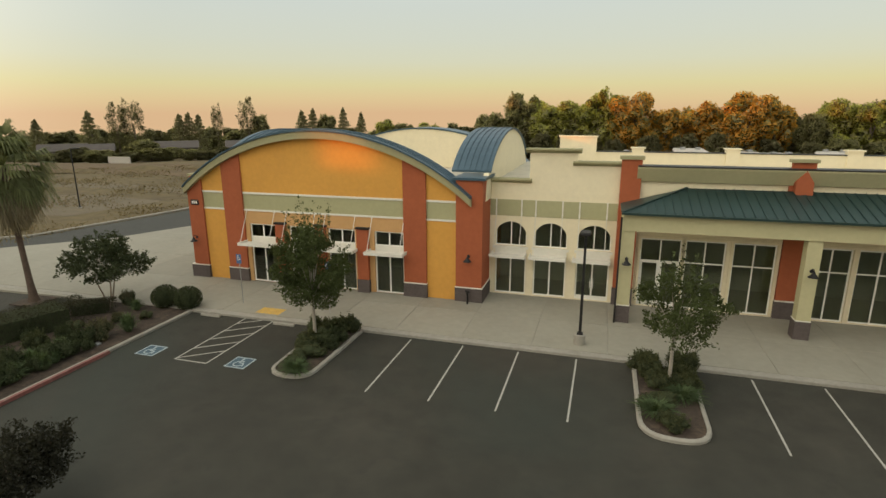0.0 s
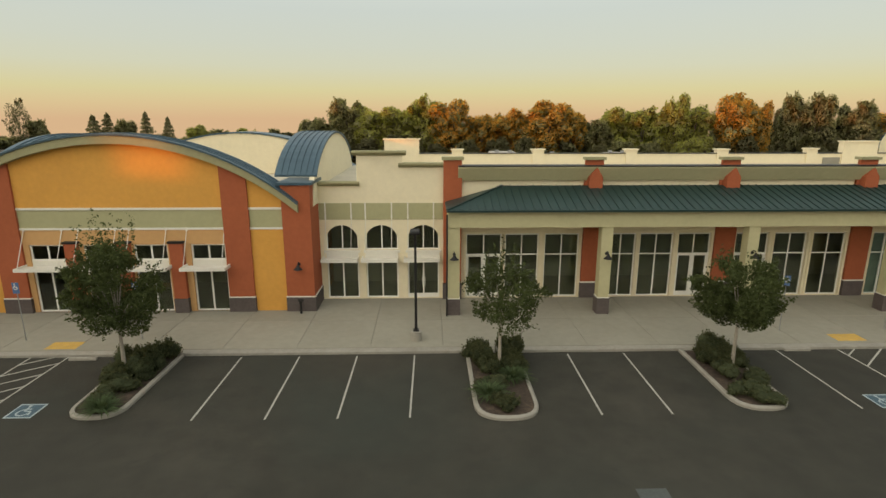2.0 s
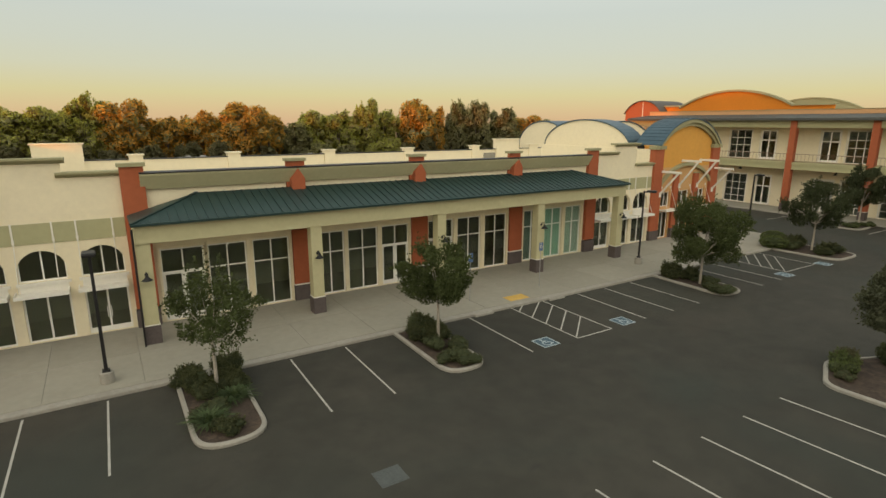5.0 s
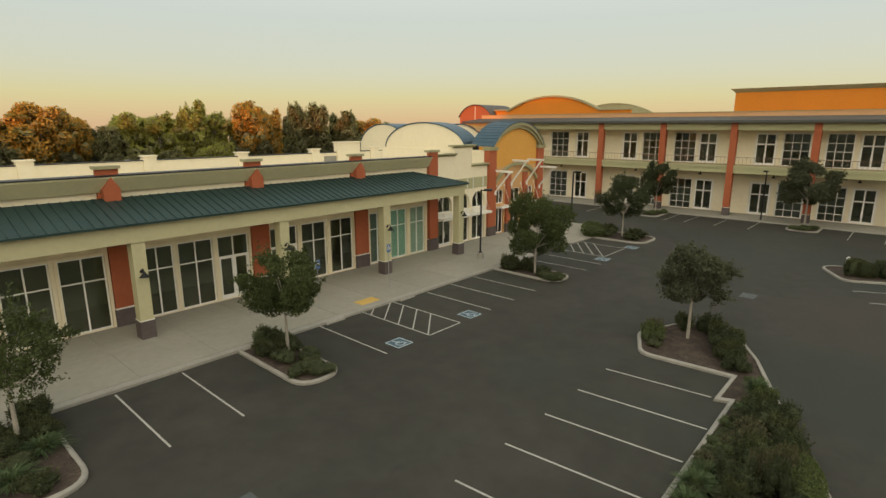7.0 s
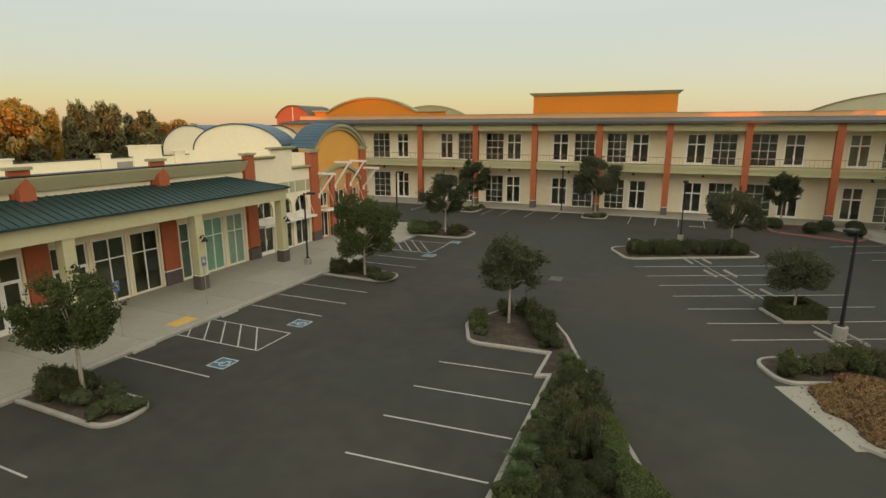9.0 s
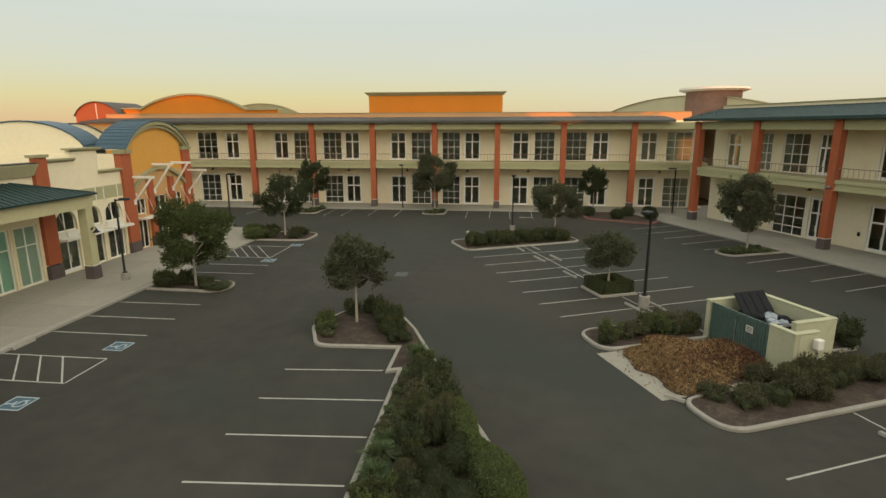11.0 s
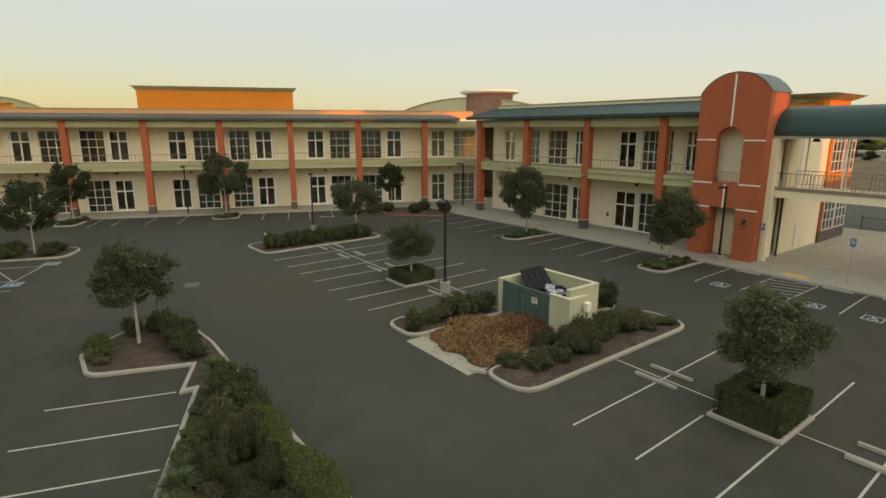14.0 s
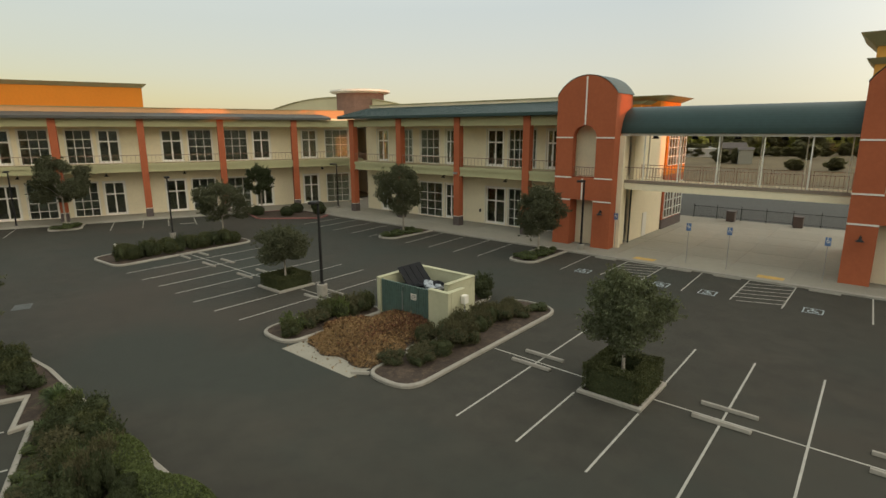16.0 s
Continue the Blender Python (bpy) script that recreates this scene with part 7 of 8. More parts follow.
# palm
palm = group_thing("palm_tree", "tall fan palm with a skirt of dead fronds", "palm", pose(-32.9, 23.0, 0.1))
tr = Mesh()
tz = [0, 0.4, 1.2, 2.5, 4.0, 6.0, 8.2]
trr = [0.38, 0.25, 0.19, 0.165, 0.155, 0.16, 0.20]
for i in range(6):
    tr.tube((-0.12 * tz[i] * 0.5, 0, tz[i] - 0.05), (-0.12 * tz[i + 1] * 0.5, 0, tz[i + 1]), trr[i], trr[i + 1], 12)
part("trunk", tr, M_PALM_BARK, palm, "brown ringed trunk")


def fronds(name, n, base_z, up, length, material, seed, spread=0.55):
    r = np.random.default_rng(seed)
    V, F = [], []
    for i in range(n):
        a, el = r.uniform(0, 6.28), r.uniform(*up)
        d = Vector((math.cos(a) * math.cos(el), math.sin(a) * math.cos(el), math.sin(el)))
        o = Vector((-0.5, 0, base_z + r.uniform(-0.4, 0.3)))
        stem = o + d * length * 0.5 * r.uniform(0.8, 1.1)
        side = d.cross(Vector((0, 0, 1))).normalized()
        upv = side.cross(d)
        for j in range(17):
            b = (j / 16 - 0.5) * 2.2
            tipd = (d * math.cos(b) + side * math.sin(b)).normalized()
            ln = length * 0.55 * (1 - 0.25 * abs(b)) * r.uniform(0.85, 1.1)
            w = (side * math.cos(b) - d * math.sin(b)) * 0.05
            mid = stem + tipd * ln * 0.6
            tip = stem + tipd * ln + Vector((0, 0, -ln * spread * r.uniform(0.5, 1.0)))
            k = len(V)
            V += [stem - w * 0.4, stem + w * 0.4, mid + w, mid - w, tip]
            F += [(k, k + 1, k + 2, k + 3), (k + 3, k + 2, k + 4)]
        k = len(V)
        V += [o - side * 0.03, o + side * 0.03, stem + side * 0.015, stem - side * 0.015]
        F.append((k, k + 1, k + 2, k + 3))
    me = bpy.data.meshes.new(name)
    me.from_pydata([tuple(v) for v in V], [], F)
    return part(name, me, material, palm)


fronds("fronds", 62, 8.3, (-0.9, 1.3), 3.0, M_PALM, 3, 0.8)
fronds("dead_fronds", 48, 7.7, (-1.45, -0.7), 3.0, M_PALM_DEAD, 5, 0.5)
part("tree_pit", Mesh().box(-0.9, 0.9, -0.9, 0.9, 0.0, 0.06), M_SOIL, palm)


# ---- lamp posts, signs, enclosure and other things ----
def lamp_post(x, y, top=5.85, base=0.55, turn=0.0, m=None, ground=0.0, base_r=0.28, arm=0.75):
    t = group_thing("street_lamp", "black square lamp post with flat head on a concrete base", "street lamp", (m or Matrix()) @ pose(x, y, ground, 0, 0, turn), group="lamp posts")
    ring = [(math.cos(2 * math.pi * i / 16) * base_r, math.sin(2 * math.pi * i / 16) * base_r) for i in range(16)]
    part("base", bevel(Mesh().loft([(a, b, -0.1) for a, b in ring], [(a, b, base) for a, b in ring]).data("base"), 0.03), M_KERB, t, "pale concrete base")
    part("pole", Mesh().loft([(-0.07, -0.07, base), (0.07, -0.07, base), (0.07, 0.07, base), (-0.07, 0.07, base)], [(-0.055, -0.055, top - 0.06), (0.055, -0.055, top - 0.06), (0.055, 0.055, top - 0.06), (-0.055, 0.055, top - 0.06)]), M_BLACK, t)
    part("flange", bevel(Mesh().box(-0.15, 0.15, -0.15, 0.15, base, base + 0.08).data("flange"), 0.02), M_BLACK, t)
    part("arm", Mesh().box(-0.04, arm * 0.5, -0.04, 0.04, top - 0.18, top - 0.10), M_BLACK, t)
    part("head", bevel(Mesh().box(arm * 0.25, arm * 0.25 + 0.72, -0.24, 0.24, top - 0.17, top).data("head"), 0.05), M_BLACK, t, "flat black lamp head")
    return t


lamp_post(-0.55, 25.75, turn=-90, ground=0.1)
lamp_post(35.3, 27.1, turn=-60, ground=0.1)
q = in_s(-8.95, 24.62)
lamp_post(q.x, q.y, top=5.95, base=0.75, turn=140, base_r=0.33)
lamp_post(58.0, -0.5, top=5.9, turn=180)
lamp_post(77.6 - 6.0, 13.9, top=6.0, base=0.3, turn=180)
q = in_s(-15.5, 2.6)
lamp_post(q.x, q.y, top=5.9, base=0.5, turn=110, ground=0.1)
lamp_post(69.9, -20.2, top=5.9, base=0.4, turn=110)
lamp_post(57.0, 30.5, top=5.9, base=0.4, turn=-90)
lamp_post(-61.6, 50.6, top=7.3, base=0.1, turn=40)


def bay_sign(x, y, m=None, turn=0.0, h=3.05, ground=0.15):
    """A disabled-bay sign on a galvanised post."""
    t = group_thing("bay_sign", "blue wheelchair sign on a thin galvanised post", "sign", (m or Matrix()) @ pose(x, y, ground, 0, 0, turn), group="disabled bay signs on posts")
    part("post", Mesh().tube((0, 0, -0.1), (0, 0, h), 0.024, n=8), M_GALV, t)
    plate = part("plate", Mesh().box(-0.165, 0.165, -0.045, -0.032, h - 0.56, h), M_SIGNBLUE, t, "blue sign plate")
    me = Mesh()
    pts = [(-0.01 + 0.085 * math.cos(a), h - 0.26 + 0.085 * math.sin(a)) for a in [radians(100 + i * 24) for i in range(11)]]
    for p, q in zip(pts, pts[1:]):
        me.beam((p[0], -0.05, p[1]), (q[0], -0.05, q[1]), 0.02, 0.03)
    for p, q in (((-0.03, -0.10), (-0.02, -0.22)), ((-0.02, -0.22), (0.08, -0.23)), ((0.08, -0.23), (0.11, -0.33))):
        me.beam((p[0], -0.05, h + p[1]), (q[0], -0.05, h + q[1]), 0.02, 0.03)
    me.box(-0.055, -0.005, -0.06, -0.046, h - 0.09, h - 0.04)
    part("wheelchair", me, M_WHITE, plate)


for x, y in ((-20.3, 26.2), (-14.5, 26.2), (18.7, 26.5), (24.45, 26.55)):
    bay_sign(x, y)
for s in (-17.6, -23.86, -26.65, -32.44):
    bay_sign(s, 2.1 if s != -17.6 else 0.6, S_POSE, 180)

# standpipe by the corner pier
sp = group_thing("standpipe", "dark fire standpipe beside the corner pier", "standpipe", pose(-7.25, 29.75, 0.15))
part("pipe", Mesh().tube((0, 0, -0.05), (0, 0, 0.75), 0.06, n=10), M_BLACK, sp)
part("valve", Mesh().tube((-0.12, 0, 0.8), (0.14, -0.03, 0.8), 0.09, n=10).tube((0, -0.12, 0.66), (0, 0, 0.7), 0.06, n=8), M_BLACK, sp)

# hydrant
hp = in_s(12.2, 28.8)
hy = group_thing("fire_hydrant", "white fire hydrant among clipped shrubs", "hydrant", pose(hp.x, hp.y, 0.1))
part("barrel", Mesh().tube((0, 0, 0), (0, 0, 0.85), 0.15, n=12), M_HYDRANT, hy)
part("cap", Mesh().tube((0, 0, 0.85), (0, 0, 1.02), 0.19, 0.08, 12), M_HYDRANT, hy)
part("outlet", Mesh().tube((-0.26, 0, 0.62), (0.26, 0, 0.62), 0.08, n=8), M_HYDRANT, hy)

# bin enclosure
enc = group_thing("bin_enclosure", "pale sage block bin enclosure with green metal gates", "bin enclosure", S_POSE)
top = 2.05
XL, XR, XO, YB, YF = -13.8, -17.65, -18.95, 20.85, 24.5    # left wall, right wall, outer baffle, back, front


def block_wall(bx0, bx1, by0, by1):
    """A block wall with a rounded, slightly wider coping."""
    part("wall", Mesh().box(bx0, bx1, by0, by1, 0, top - 0.09), M_ENC, enc)
    part("coping", bevel(Mesh().box(bx0 - 0.025, bx1 + 0.025, by0 - 0.025, by1 + 0.025, top - 0.088, top).data("coping"), 0.03), M_ENC, enc)


block_wall(XL - 0.24, XL, YB, YF)
block_wall(XR + 0.001, XL - 0.266, YB, YB + 0.24)
block_wall(XR - 0.24, XR, YB, 23.25)
block_wall(XO, XR + 0.02, YF - 0.24, YF)
block_wall(XO, XO + 0.24, 23.15, YF - 0.266)
for a, b in ((-15.68, XL - 0.28), (XR + 0.06, -15.74)):
    gate = part("gate", Mesh().box(a, b, YF - 0.13, YF - 0.10, 0.1, 1.95), M_GATE, enc, "green corrugated metal gate")
    n = 11
    for i in range(n):
        gx0 = a + (b - a) * (i + 0.25) / n
        part("rib", Mesh().box(gx0, gx0 + (b - a) / n * 0.5, YF - 0.10, YF - 0.05, 0.1, 1.95), M_GATE, gate)
    part("frame", Mesh().box(a, b, YF - 0.15, YF - 0.131, 1.85, 1.95).box(a, b, YF - 0.15, YF - 0.131, 0.1, 0.2), M_GATE, gate)
part("latch", Mesh().tube((-15.71, YF - 0.04, 0.2), (-15.71, YF - 0.04, 1.6), 0.02, n=6), M_GALV, enc, "steel drop bolt")
part("notice", Mesh().box(-16.75, -16.35, YF - 0.045, YF - 0.03, 1.22, 1.55), M_WHITE, enc, "white notice plate")
part("notice_bars", Mesh().box(-16.7, -16.4, YF - 0.029, YF - 0.022, 1.45, 1.49).box(-16.7, -16.4, YF - 0.029, YF - 0.022, 1.37, 1.40).box(-16.7, -16.4, YF - 0.029, YF - 0.022, 1.28, 1.31), M_BLACK, enc)
mb = group_thing("meter_box", "white electric box on a post by the enclosure", "electric box", S_POSE)
part("box", bevel(Mesh().box(XO - 0.32, XO - 0.04, 23.2, 23.55, 1.3, 1.75).data("box"), 0.03), M_WHITE, mb)
part("conduit", Mesh().tube((XO - 0.18, 23.38, 0), (XO - 0.18, 23.38, 1.3), 0.04), M_GALV, mb)
dump = group_thing("dumpster", "open dark steel dumpster heaped with grey bags", "dumpster", S_POSE)
part("body", Mesh().loft([(-16.6, 21.6, 0.15), (-14.5, 21.6, 0.15), (-14.5, 23.2, 0.15), (-16.6, 23.2, 0.15)], [(-16.8, 21.5, 1.45), (-14.4, 21.5, 1.45), (-14.4, 23.5, 1.45), (-16.8, 23.5, 1.45)]), M_BIN, dump)
part("rim", Mesh().box(-16.85, -14.35, 23.45, 23.56, 1.40, 1.50).box(-16.86, -16.76, 21.5, 23.44, 1.40, 1.50), M_GALV, dump, "pale worn steel rim")
lid = part("lid", bevel(Mesh().box(0, 1.25, -0.95, 0.95, -0.03, 0.03).data("lid"), 0.02), M_BIN, dump, "open black plastic lid")
lid.matrix_basis = pose(-15.2, 22.5, 1.5, 0, -48, 0)
part("lid_rib", Mesh().box(0.1, 1.15, -0.5, -0.44, 0.031, 0.06).box(0.1, 1.15, 0.0, 0.06, 0.031, 0.06).box(0.1, 1.15, 0.5, 0.56, 0.031, 0.06), M_BIN, lid)
for i, (bx, by, bz, br) in enumerate(((-15.5, 22.9, 1.5, 0.34), (-15.95, 22.6, 1.55, 0.30), (-16.35, 22.9, 1.5, 0.30), (-16.2, 22.1, 1.52, 0.34), (-15.6, 22.2, 1.5, 0.30), (-16.55, 22.45, 1.52, 0.22), (-15.3, 23.2, 1.46, 0.2))):
    bag = Mesh()
    r_b = random.Random(i)
    V = []
    for a in range(8):
        ph = math.pi * a / 7
        V.append([(bx + br * math.sin(ph) * math.cos(t) * r_b.uniform(0.7, 1.25), by + br * math.sin(ph) * math.sin(t) * r_b.uniform(0.7, 1.25), bz + br * 0.55 * math.cos(ph) * r_b.uniform(0.8, 1.2)) for t in [2 * math.pi * j / 12 for j in range(12)]])
    for p, q2 in zip(V, V[1:]):
        bag.loft(p, q2, caps=False)
    ob = part("rubbish_bag", bag, M_BAG if i % 3 else M_BIN, None)
    ob.matrix_basis = S_POSE.copy()
    tagged(ob, "crumpled grey rubbish bag in the dumpster" if i % 3 else "crumpled black rubbish bag in the dumpster", "rubbish bag", group="rubbish bags")

# heap of dry cuttings
r = np.random.default_rng(31)


def heap_z(x, y):
    dx, dy = x + 16.5, y - 27.35
    ang = np.arctan2(dy, dx)
    edge = 1 + 0.13 * np.sin(3 * ang + 0.6) + 0.09 * np.sin(5 * ang + 2.0) + 0.06 * np.sin(9 * ang)
    rad = np.sqrt((dx / 2.6) ** 2 + (dy / 3.3) ** 2) / edge
    base = np.clip(1 - rad ** 2, 0, 1)
    return 0.52 * base ** 0.6 * (1 - 0.09 * dy) + 0.09 * np.sin(x * 3.1 + y * 1.7) * base


gx, gy = np.meshgrid(np.linspace(-19.8, -13.4, 26), np.linspace(24.54, 31.0, 30))
gz = heap_z(gx, gy)
hv = np.stack([gx.ravel(), gy.ravel(), gz.ravel()], 1)
hf = [(j * 26 + i, j * 26 + i + 1, (j + 1) * 26 + i + 1, (j + 1) * 26 + i) for j in range(29) for i in range(25) if gz[j, i] + gz[j + 1, i + 1] + gz[j, i + 1] + gz[j + 1, i] > 0.01]
n = 19000
px, py = r.uniform(-19.7, -13.5, n), r.uniform(24.56, 30.9, n)
hz = heap_z(px, py)
keep = (hz > 0.02)
px, py, hz = px[keep], py[keep], hz[keep]
pts = np.stack([px, py, hz + r.uniform(-0.02, 0.12, len(px))], 1)
tone = (pts[:, 1] - 27.6) * 0.42 + 0.5 * np.sin(pts[:, 0] * 1.9 + 0.8 * np.sin(pts[:, 1] * 1.3)) + r.normal(0, 0.75, len(pts))
layers = [leaf_quads(pts[pick], ln, r, slim=sl) for pick, ln, sl in (((tone > -0.9) & (tone < 0.75), 0.34, 0.10), (tone >= 0.75, 0.30, 0.09), (tone <= -0.9, 0.26, 0.22))]
(v, f), pale, rusty = layers
ob = new("heap_of_cuttings", quick_mesh("heap_of_cuttings", v, f, M_LITTER, [(pale[0], pale[1].tolist(), M_STRAW), (rusty[0], rusty[1].tolist(), M_RUSTY), (hv - np.array([0, 0, 0.03]), hf, M_SOIL)]))
ob.matrix_basis = S_POSE @ pose(0, 0, 0.02)
tagged(ob, "heap of dry brown plant cuttings on the slab", "cuttings", kind="stuff")
n = 260
pts = np.stack([r.uniform(-19.4, -14.2, n), r.uniform(27, 31, n), np.full(n, 0.03)], 1)
v, f = leaf_quads(pts, 0.14, r, slim=0.4)
ob = new("scattered_leaves", quick_mesh("scattered_leaves", v, f, M_LITTER))
ob.matrix_basis = S_POSE.copy()
tagged(ob, "dry leaves scattered on the slab", "leaves", kind="stuff")


# ---- distance ----

def soft_normals(me, p, d, mid, r):
    """Leaves shaded by the rounding of the clump they grow on."""
    o = p - mid
    o /= np.linalg.norm(o, axis=1)[:, None] + 1e-9
    nn = 0.65 * d + 0.55 * o + r.normal(0, 0.22, p.shape)
    nn /= np.linalg.norm(nn, axis=1)[:, None] + 1e-9
    me.normals_split_custom_set_from_vertices(np.repeat(nn, 4, 0).tolist())
    return me


def far_crown(variant, material, n=15000, size=0.25, tall=1.0, inner=None):
    r = np.random.default_rng(300 + variant)
    blobs = []
    for i in range(20):
        a, f = 2.4 * i, -0.95 + 1.8 * (i + 0.5) / 20
        ring = math.sqrt(max(0.05, 1 - f * f)) * r.uniform(0.35, 0.80)
        rr = r.uniform(0.22, 0.44)
        blobs.append(((ring * math.cos(a) * 3.2, ring * math.sin(a) * 3.2, 4.3 * tall + f * 3.5 * tall), (rr * 3.0, rr * 3.0, rr * 3.4 * tall)))
    p, d = blob_points(blobs, n, r, 0.35)
    # feathery shoots that break the outline
    for i in range(30):
        c, rr = blobs[r.integers(4, 20)]
        u = r.normal(size=3)
        u[2] = abs(u[2]) + 0.5
        u /= np.linalg.norm(u)
        b0 = np.array(c) + u * np.array(rr) * 0.8
        tt = r.random((30, 1))
        p = np.vstack([p, b0 + u * tt * r.uniform(0.3, 0.9) + r.normal(0, 0.20, (30, 3)) * (1.1 - tt)])
        d = np.vstack([d, np.repeat(u[None], 30, 0)])
    v, f = leaf_quads(p, size, r, droop=0.25, slim=0.6)
    mid = np.array((0, 0, 2.6 * tall))
    # inner mass in a darker leaf colour for crown shade, so little sky shows through
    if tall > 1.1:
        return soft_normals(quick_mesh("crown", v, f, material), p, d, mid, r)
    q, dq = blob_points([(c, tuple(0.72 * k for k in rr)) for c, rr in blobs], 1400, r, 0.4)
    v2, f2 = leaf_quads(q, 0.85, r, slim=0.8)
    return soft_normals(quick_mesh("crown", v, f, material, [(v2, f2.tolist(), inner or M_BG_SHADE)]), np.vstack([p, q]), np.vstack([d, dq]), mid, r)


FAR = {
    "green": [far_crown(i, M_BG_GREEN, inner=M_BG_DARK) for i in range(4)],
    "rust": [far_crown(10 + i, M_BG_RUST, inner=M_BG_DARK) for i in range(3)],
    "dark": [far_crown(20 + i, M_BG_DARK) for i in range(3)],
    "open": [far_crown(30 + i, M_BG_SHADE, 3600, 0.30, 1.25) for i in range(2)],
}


def conifer_mesh(seed):
    r = np.random.default_rng(seed)
    n = 3000
    tier = r.integers(0, 11, n)
    t = (tier + r.uniform(0, 0.4, n)) / 11
    a = r.uniform(0, 6.28, n)
    k = r.random(n) ** 0.6
    reach = (1 - t) ** 0.8 * 3.9 * (0.70 + 0.3 * np.sin(a * 3 + tier * 2.1) * r.uniform(0.3, 1, n)) + 0.12
    rad = reach * k
    p = np.stack([rad * np.cos(a), rad * np.sin(a), 0.9 + 7.9 * t - 0.35 * k + r.normal(0, 0.13, n)], 1)
    v, f = leaf_quads(p, 0.42, r, slim=0.5)
    return quick_mesh("crown", v, f, M_BG_SHADE)


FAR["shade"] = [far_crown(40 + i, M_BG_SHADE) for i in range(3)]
FAR["conifer"] = [conifer_mesh(51), conifer_mesh(52)]
far_trunk = Mesh().tube((0, 0, -0.2), (0.1, 0, 3.0), 0.28, 0.2, 7).tube((0.1, 0, 2.9), (0.5, 0.2, 6.0), 0.2, 0.06, 6).tube((0.1, 0, 2.7), (-0.7, -0.2, 5.4), 0.14, 0.05, 6).data("trunk")
far_trunk.materials.append(M_BARK)


def far_tree(x, y, h, w, kind, i, label=None):
    t = group_thing("tree", label or {"green": "broad green tree beyond the roofs", "rust": "rust-tinged tree beyond the roofs", "dark": "dark broad tree in the distance", "shade": "dark broad tree in the distance", "open": "tall open-crowned tree in the distance", "conifer": "dark conifer in the distance"}[kind], "tree", pose(x, y, ground_z(x, y) - 0.1, 0, 0, i * 47 % 360) @ Matrix.Diagonal((w / 3.7, w / 3.7, (h - ground_z(x, y) + 0.1) / 8.7, 1)), group="distant trees")
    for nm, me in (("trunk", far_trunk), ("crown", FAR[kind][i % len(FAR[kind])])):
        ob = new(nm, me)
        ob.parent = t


rf = random.Random(9)
# the belt north of the shops: (x at 150 m out, height, half width, kind)
BELT = [(-30, 12.0, 5, "dark"), (-22.5, 17.8, 6.5, "dark"), (-15, 15.0, 8, "green"), (-8, 14.6, 7, "green"), (-1.5, 18.6, 6, "green"), (6.5, 16.5, 7.5, "rust"), (14.5, 13, 5.5, "rust"),
        (23, 14.6, 6.5, "rust"), (32, 16.4, 8, "rust"), (39.5, 15.0, 5.5, "rust"), (46.5, 11.8, 4, "dark"), (52.5, 14.6, 6.5, "green"), (60, 15.4, 7, "green"), (67.5, 18.2, 4.5, "green"), (74, 15.2, 6.5, "green"),
        (83, 19.0, 7, "rust"), (89.5, 16.8, 4, "rust"), (100, 18.6, 4.5, "dark"), (107.5, 19.4, 5, "dark"), (118, 17.2, 6.5, "dark"), (130, 14, 8, "rust"), (142, 13, 9, "dark")]
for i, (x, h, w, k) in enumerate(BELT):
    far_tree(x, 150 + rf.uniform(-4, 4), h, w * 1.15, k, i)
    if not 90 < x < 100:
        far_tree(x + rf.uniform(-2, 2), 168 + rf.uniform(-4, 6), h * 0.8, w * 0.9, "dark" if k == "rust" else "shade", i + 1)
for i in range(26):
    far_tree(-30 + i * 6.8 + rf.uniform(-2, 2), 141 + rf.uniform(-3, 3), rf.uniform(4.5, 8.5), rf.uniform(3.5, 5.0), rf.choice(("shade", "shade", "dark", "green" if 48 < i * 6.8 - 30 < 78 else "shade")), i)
# the far line to the north-west
for i in range(60):
    a = radians(-2 - 62 * i / 59 + rf.uniform(-0.5, 0.5))
    d = rf.uniform(225, 255)
    far_tree(d * math.sin(a), d * math.cos(a), rf.uniform(3.6, 6.4), rf.uniform(5, 8), rf.choice(("shade", "shade", "dark")), i)
# single trees that stand out of that line: x, y, height, half width, kind
NW_LINE = [(-171, 130, 10.5, 3.5, "conifer"), (-162, 141, 13.2, 4.2, "conifer"), (-157, 147, 14.2, 3.6, "open"), (-153, 150, 14.8, 4.4, "open"), (-143, 160, 12.2, 4.0, "conifer"), (-141, 162, 12.6, 3.8, "conifer"),
           (-138.5, 164, 12.0, 3.6, "conifer"), (-134, 168, 13.6, 2.4, "open"), (-125.4, 174.5, 16.2, 4.0, "open"), (-122, 177, 12.4, 3.6, "dark"), (-109.5, 185, 13.4, 4.2, "conifer"), (-106, 187, 14.0, 4.0, "conifer"),
           (-101.5, 189, 12.4, 4.4, "dark"), (-96, 192, 14.4, 3.6, "conifer"), (-90, 195, 12.7, 3.2, "conifer"), (-82, 199, 9.8, 5.0, "green"), (-75, 201, 8.6, 6.0, "dark"), (-65.7, 205, 8.4, 6.0, "green"), (-47.8, 210, 10.2, 2.6, "conifer"), (-57, 207, 8.8, 4.0, "dark")]
for i, (x, y, h, w, k) in enumerate(NW_LINE):
    far_tree(x, y, h * (0.86 if k == "open" else 0.94), w * (1.5 if k == "conifer" else 1.1), k, i)
far_tree(-128, 128, 4.4, 5.6, "dark", 3)
far_tree(-110, 125, 1.9, 3.0, "dark", 2)
for i in range(40):
    a = radians(-26 - 42 * i / 39 + rf.uniform(-0.5, 0.5))
    d = rf.uniform(168, 186)
    far_tree(d * math.sin(a), d * math.cos(a), rf.uniform(0.6, 2.8), rf.uniform(3.5, 5.5), rf.choice(("shade", "shade", "dark", "shade")), i)
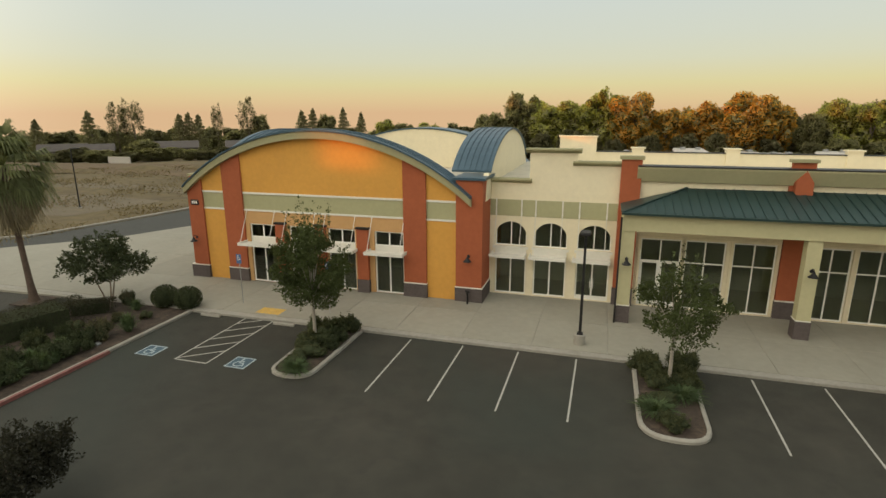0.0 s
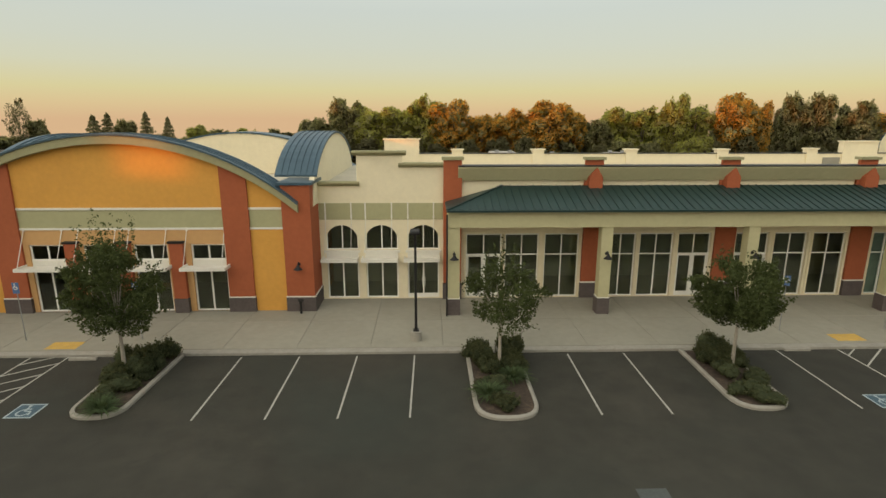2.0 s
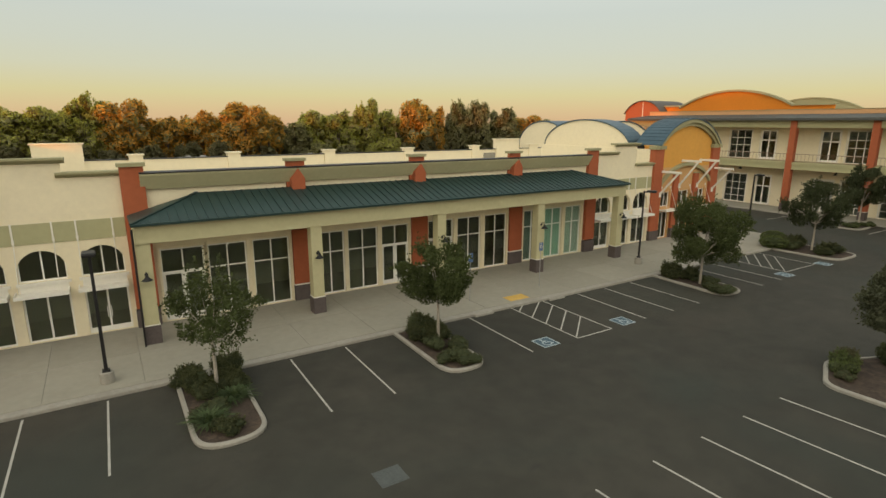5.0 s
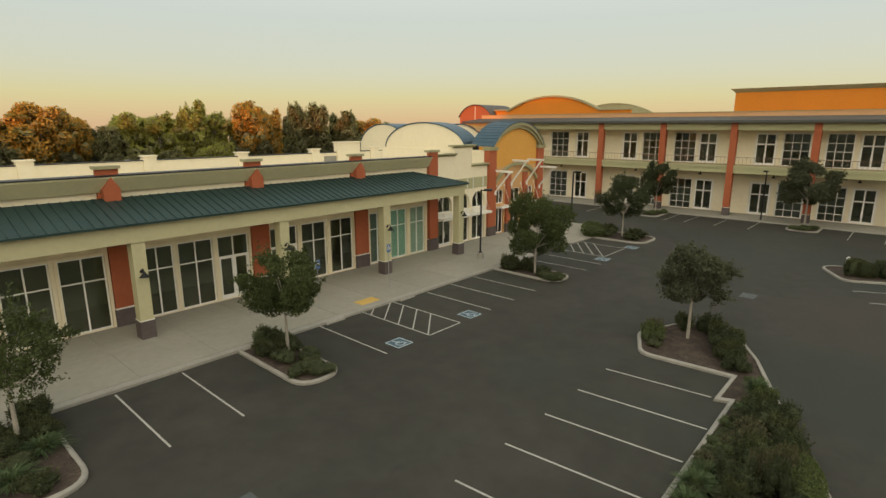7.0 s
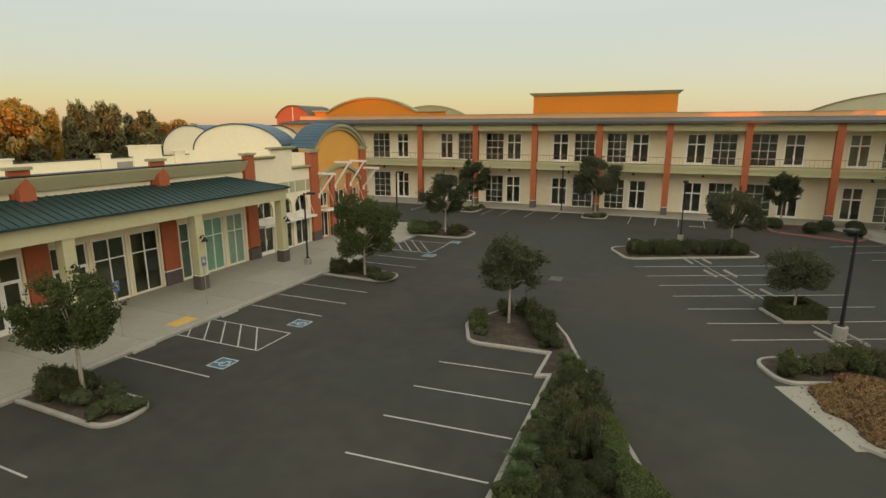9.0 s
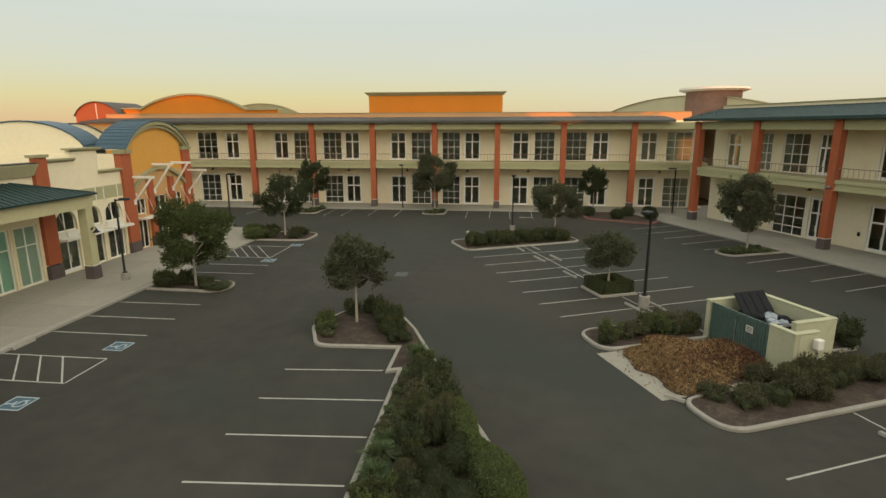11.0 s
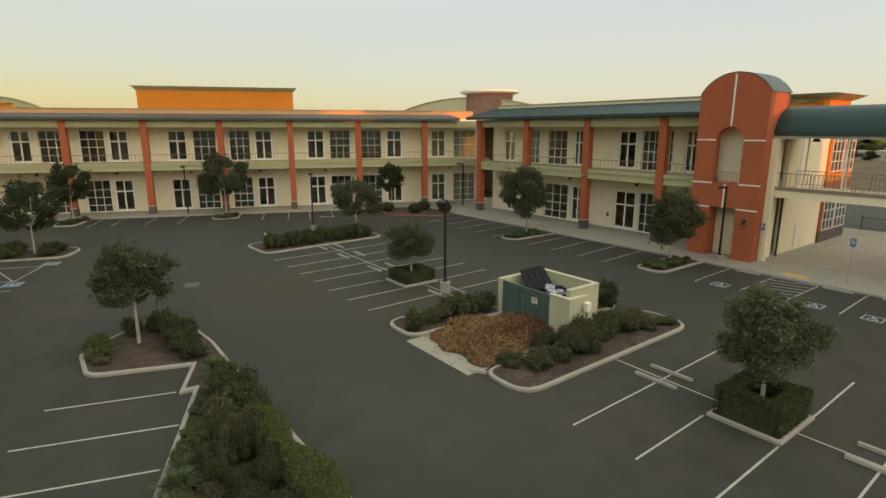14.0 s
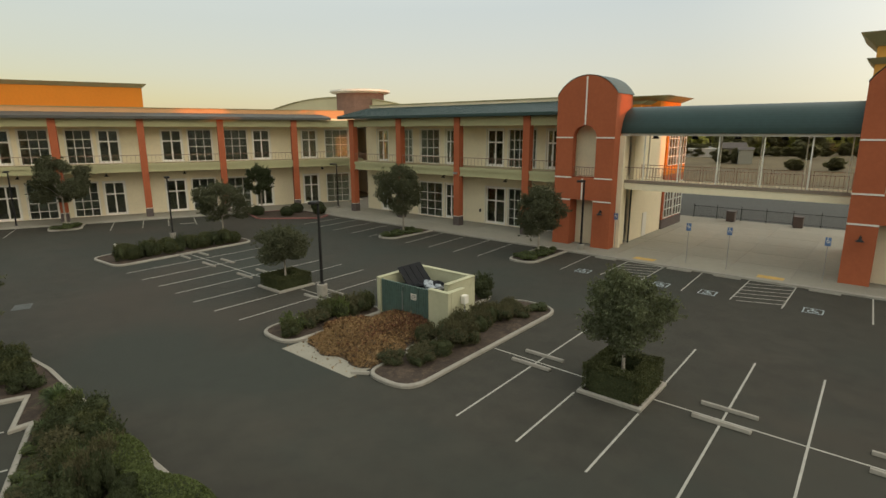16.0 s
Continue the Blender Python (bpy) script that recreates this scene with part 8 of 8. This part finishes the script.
# the distance beyond the bridge
for i in range(40):
    a = radians(124 + 50 * i / 39)
    d = rf.uniform(275, 320)
    far_tree(d * math.sin(a), d * math.cos(a), rf.uniform(10, 16), rf.uniform(7, 11), rf.choice(("dark", "shade", "green")), i)
    far_tree((d - 45) * math.sin(a), (d - 45) * math.cos(a), rf.uniform(2.5, 6), rf.uniform(4, 6), rf.choice(("dark", "shade", "shade")), i + 1)
for x, y, h, w in ((113, -156, 4.6, 4.2), (108.5, -158, 5.2, 3.6), (160, -196, 5.5, 5), (170, -205, 6, 6), (83, -143, 3.0, 3.4), (77, -150, 3.6, 3.0), (152, -222, 7, 6)):
    far_tree(x, y, h, w, "shade", int(x), "dark bush in the field beyond the bridge")


def house(x, y, w, d, h, turn, roof="flat"):
    t = group_thing("house", "low pale house with a flat roof in the distance" if roof == "flat" else "low dark house with a pitched shingle roof", "house", pose(x, y, ground_z(x, y), 0, 0, turn), group="distant houses")
    part("wall", Mesh().box(-w / 2, w / 2, -d / 2, d / 2, -0.2, h), M_HOUSE if roof == "flat" else M_HOUSEWALL, t)
    if roof == "flat":
        part("roof", Mesh().loft([(-w / 2 - 0.3, -d / 2 - 0.3, h), (w / 2 + 0.3, -d / 2 - 0.3, h), (w / 2 + 0.3, d / 2 + 0.3, h), (-w / 2 - 0.3, d / 2 + 0.3, h)], [(-w / 2, -d / 2, h + 0.35), (w / 2, -d / 2, h + 0.35), (w / 2, d / 2, h + 0.35), (-w / 2, d / 2, h + 0.35)]), M_HOUSE, t, "pale metal roof")
        for i in range(2):
            xx = -w / 4 + i * w / 2
            part("vent", Mesh().box(xx - 0.5, xx + 0.5, -0.5, 0.5, h + 0.3, h + 0.9), M_GALV, t)
    else:
        part("roof", Mesh().along_x([(-d / 2 - 0.5, h), (d / 2 + 0.5, h), (0, h + d * 0.28)], -w / 2 - 0.5, w / 2 + 0.5), M_HOUSEROOF, t, "dark shingle roof")
    for i in range(3):
        xx = -w / 3 + i * w / 3
        part("window", Mesh().box(xx - 0.6, xx + 0.6, -d / 2 - 0.04, -d / 2 - 0.003, 1.0, 2.2), M_BLACK, t)


for i in range(12):
    house(6 + i * 9.5 + (i % 3) * 2.5, 122 + (i * 7 % 5) * 4, 6.0, 11, 2.7 + 0.5 * (i % 3 == 1), (i % 4) * 9 - 12)
for i, (x, y, w, h) in enumerate(((-156, 126, 12, 3.0), (-149, 131, 9, 2.8), (-128, 140, 13, 3.2), (-110, 153, 14, 3.0))):
    house(x, y, w, 7, h, 48 - 4 * i, "pitched")
tagged(part("field_wall", Mesh().beam((-121.0, 109.3, -0.35), (-114.6, 109.9, -0.3), 0.2, 2.0), M_HOUSE), "pale block wall at the edge of the field", "wall")
house(143, -186, 11, 7, 3.0, 52, "flat")
house(133, -190, 8, 7, 3.6, 44, "pitched")
house(160, -184, 9, 7, 3.0, 48, "pitched")
barn = group_thing("shed", "drab tan shed with a dark roof in the field", "shed", pose(106.5, -158, ground_z(106.5, -158), 0, 0, 38))
part("wall", Mesh().box(-1.9, 1.9, -2.2, 2.2, -0.2, 4.3), M_CONC, barn)
part("roof", Mesh().along_x([(-2.5, 4.3), (2.5, 4.3), (0, 5.0)], -2.2, 2.2), M_HOUSEROOF, barn, "dark shingle roof")
part("door", Mesh().box(-0.9, 0.7, -2.26, -2.203, 0, 2.6), M_DARKBASE, barn)
sheet("back_road", [tuple(in_s(-80, -22.8).xy), tuple(in_s(40, -22.8).xy), tuple(in_s(40, -48).xy), tuple(in_s(-80, -48).xy)][::-1], 0.0, M_ROAD, "grey asphalt road behind the court", "road", 0.04)

# tracks, dry weeds and dirt heaps in the field
M_TRACK = mat("pale_dirt_track", (0.145, 0.117, 0.076), 0.95, vary=0.25, big=0.12, fine=1.5, bump=0.4, bump_scale=6, dirt=(0.20, 0.15, 0.09), dirt_amount=0.7)
M_BURNT = mat("brown_dry_grass", (0.125, 0.085, 0.045), 0.95, vary=0.35, big=0.09, fine=1.2, bump=0.6, bump_scale=5, dirt=(0.20, 0.145, 0.075), dirt_amount=0.6)
sheet("dirt_track", [(-120, 60), (-76, 66), (-52, 64), (-52, 68), (-78, 71), (-122, 66)], -0.035, M_TRACK, "pale dirt track across the field", "track", 0.02)
sheet("bare_patch", [(-78, 44), (-58, 46), (-56, 58), (-70, 60), (-86, 54)], -0.036, M_TRACK, "bare pale earth beside the side road", "ground", 0.02)
sheet("dry_grass", [(-150, 74), (-84, 84), (-58, 80), (-56, 92), (-90, 104), (-140, 96)], -0.037, M_BURNT, "brown dry grass in the field", "ground", 0.02)
n = 52000
r = np.random.default_rng(77)
ang, dist = np.radians(r.uniform(-72, -26, n)), 58 + 80 * r.random(n) ** 0.8
p = np.stack([dist * np.sin(ang), dist * np.cos(ang), r.uniform(-0.05, 0.12, n)], 1)
clump = np.sin(p[:, 0] * 0.35) + np.sin(p[:, 1] * 0.5 + p[:, 0] * 0.1) + r.normal(0, 0.7, n)
keep = ~((p[:, 0] > -50) & (p[:, 1] < 76)) & (clump > 0.2)
v, f = leaf_quads(p[keep], 0.36, r, slim=0.3)
M_WEED = leaf_mat("dry_weeds", (0.170, 0.130, 0.062), vary=0.25, back=0.1)
tagged(new("dry_weeds", quick_mesh("dry_weeds", v, f, M_WEED)), "tufts of dry weeds over the field", "weeds", kind="stuff")
for i, (x, y, w, h) in enumerate(((-92, 92, 7, 1.0), (-82, 98, 6, 0.8), (-74, 104, 5, 0.7), (-100, 84, 5, 0.7))):
    me = Mesh()
    rr = random.Random(i)
    ringz = [[(w * k * math.cos(t) * rr.uniform(0.85, 1.15), w * 0.5 * k * math.sin(t) * rr.uniform(0.85, 1.15), h * (1 - k) ** 0.8 - 0.05) for t in [2 * math.pi * j / 18 for j in range(18)]] for k in (1.0, 0.75, 0.5, 0.25, 0.06)]
    for a, b in zip(ringz, ringz[1:]):
        me.loft(a, b, caps=False)
    me.f.append(tuple(range(len(me.v) - 18, len(me.v))))
    ob = part("dirt_mound", me, M_DRY, None, smooth=True)
    ob.location = (x, y, -0.05)
    tagged(ob, "low mound of dry earth in the field", "mound", group="earth mounds")

# blocks added to the west, behind the camera, to cut off the low sun
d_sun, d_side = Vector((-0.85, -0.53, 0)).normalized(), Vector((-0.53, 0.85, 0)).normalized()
unseen_blocks = group_thing("sun_blockers", "plain unseen blocks added to the west to cut off the low sun", "building", kind="structure")
# stepped heights and one low gap set where the sun patches land
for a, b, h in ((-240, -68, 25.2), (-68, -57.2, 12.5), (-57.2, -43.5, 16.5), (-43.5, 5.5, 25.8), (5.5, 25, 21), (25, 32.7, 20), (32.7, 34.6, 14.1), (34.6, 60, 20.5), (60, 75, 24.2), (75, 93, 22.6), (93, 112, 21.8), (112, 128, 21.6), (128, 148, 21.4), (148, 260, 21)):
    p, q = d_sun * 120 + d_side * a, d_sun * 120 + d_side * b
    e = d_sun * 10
    part("block", Mesh().prism([(p.x, p.y), (q.x, q.y), (q.x + e.x, q.y + e.y), (p.x + e.x, p.y + e.y)], -8, h), M_HOUSE, unseen_blocks)
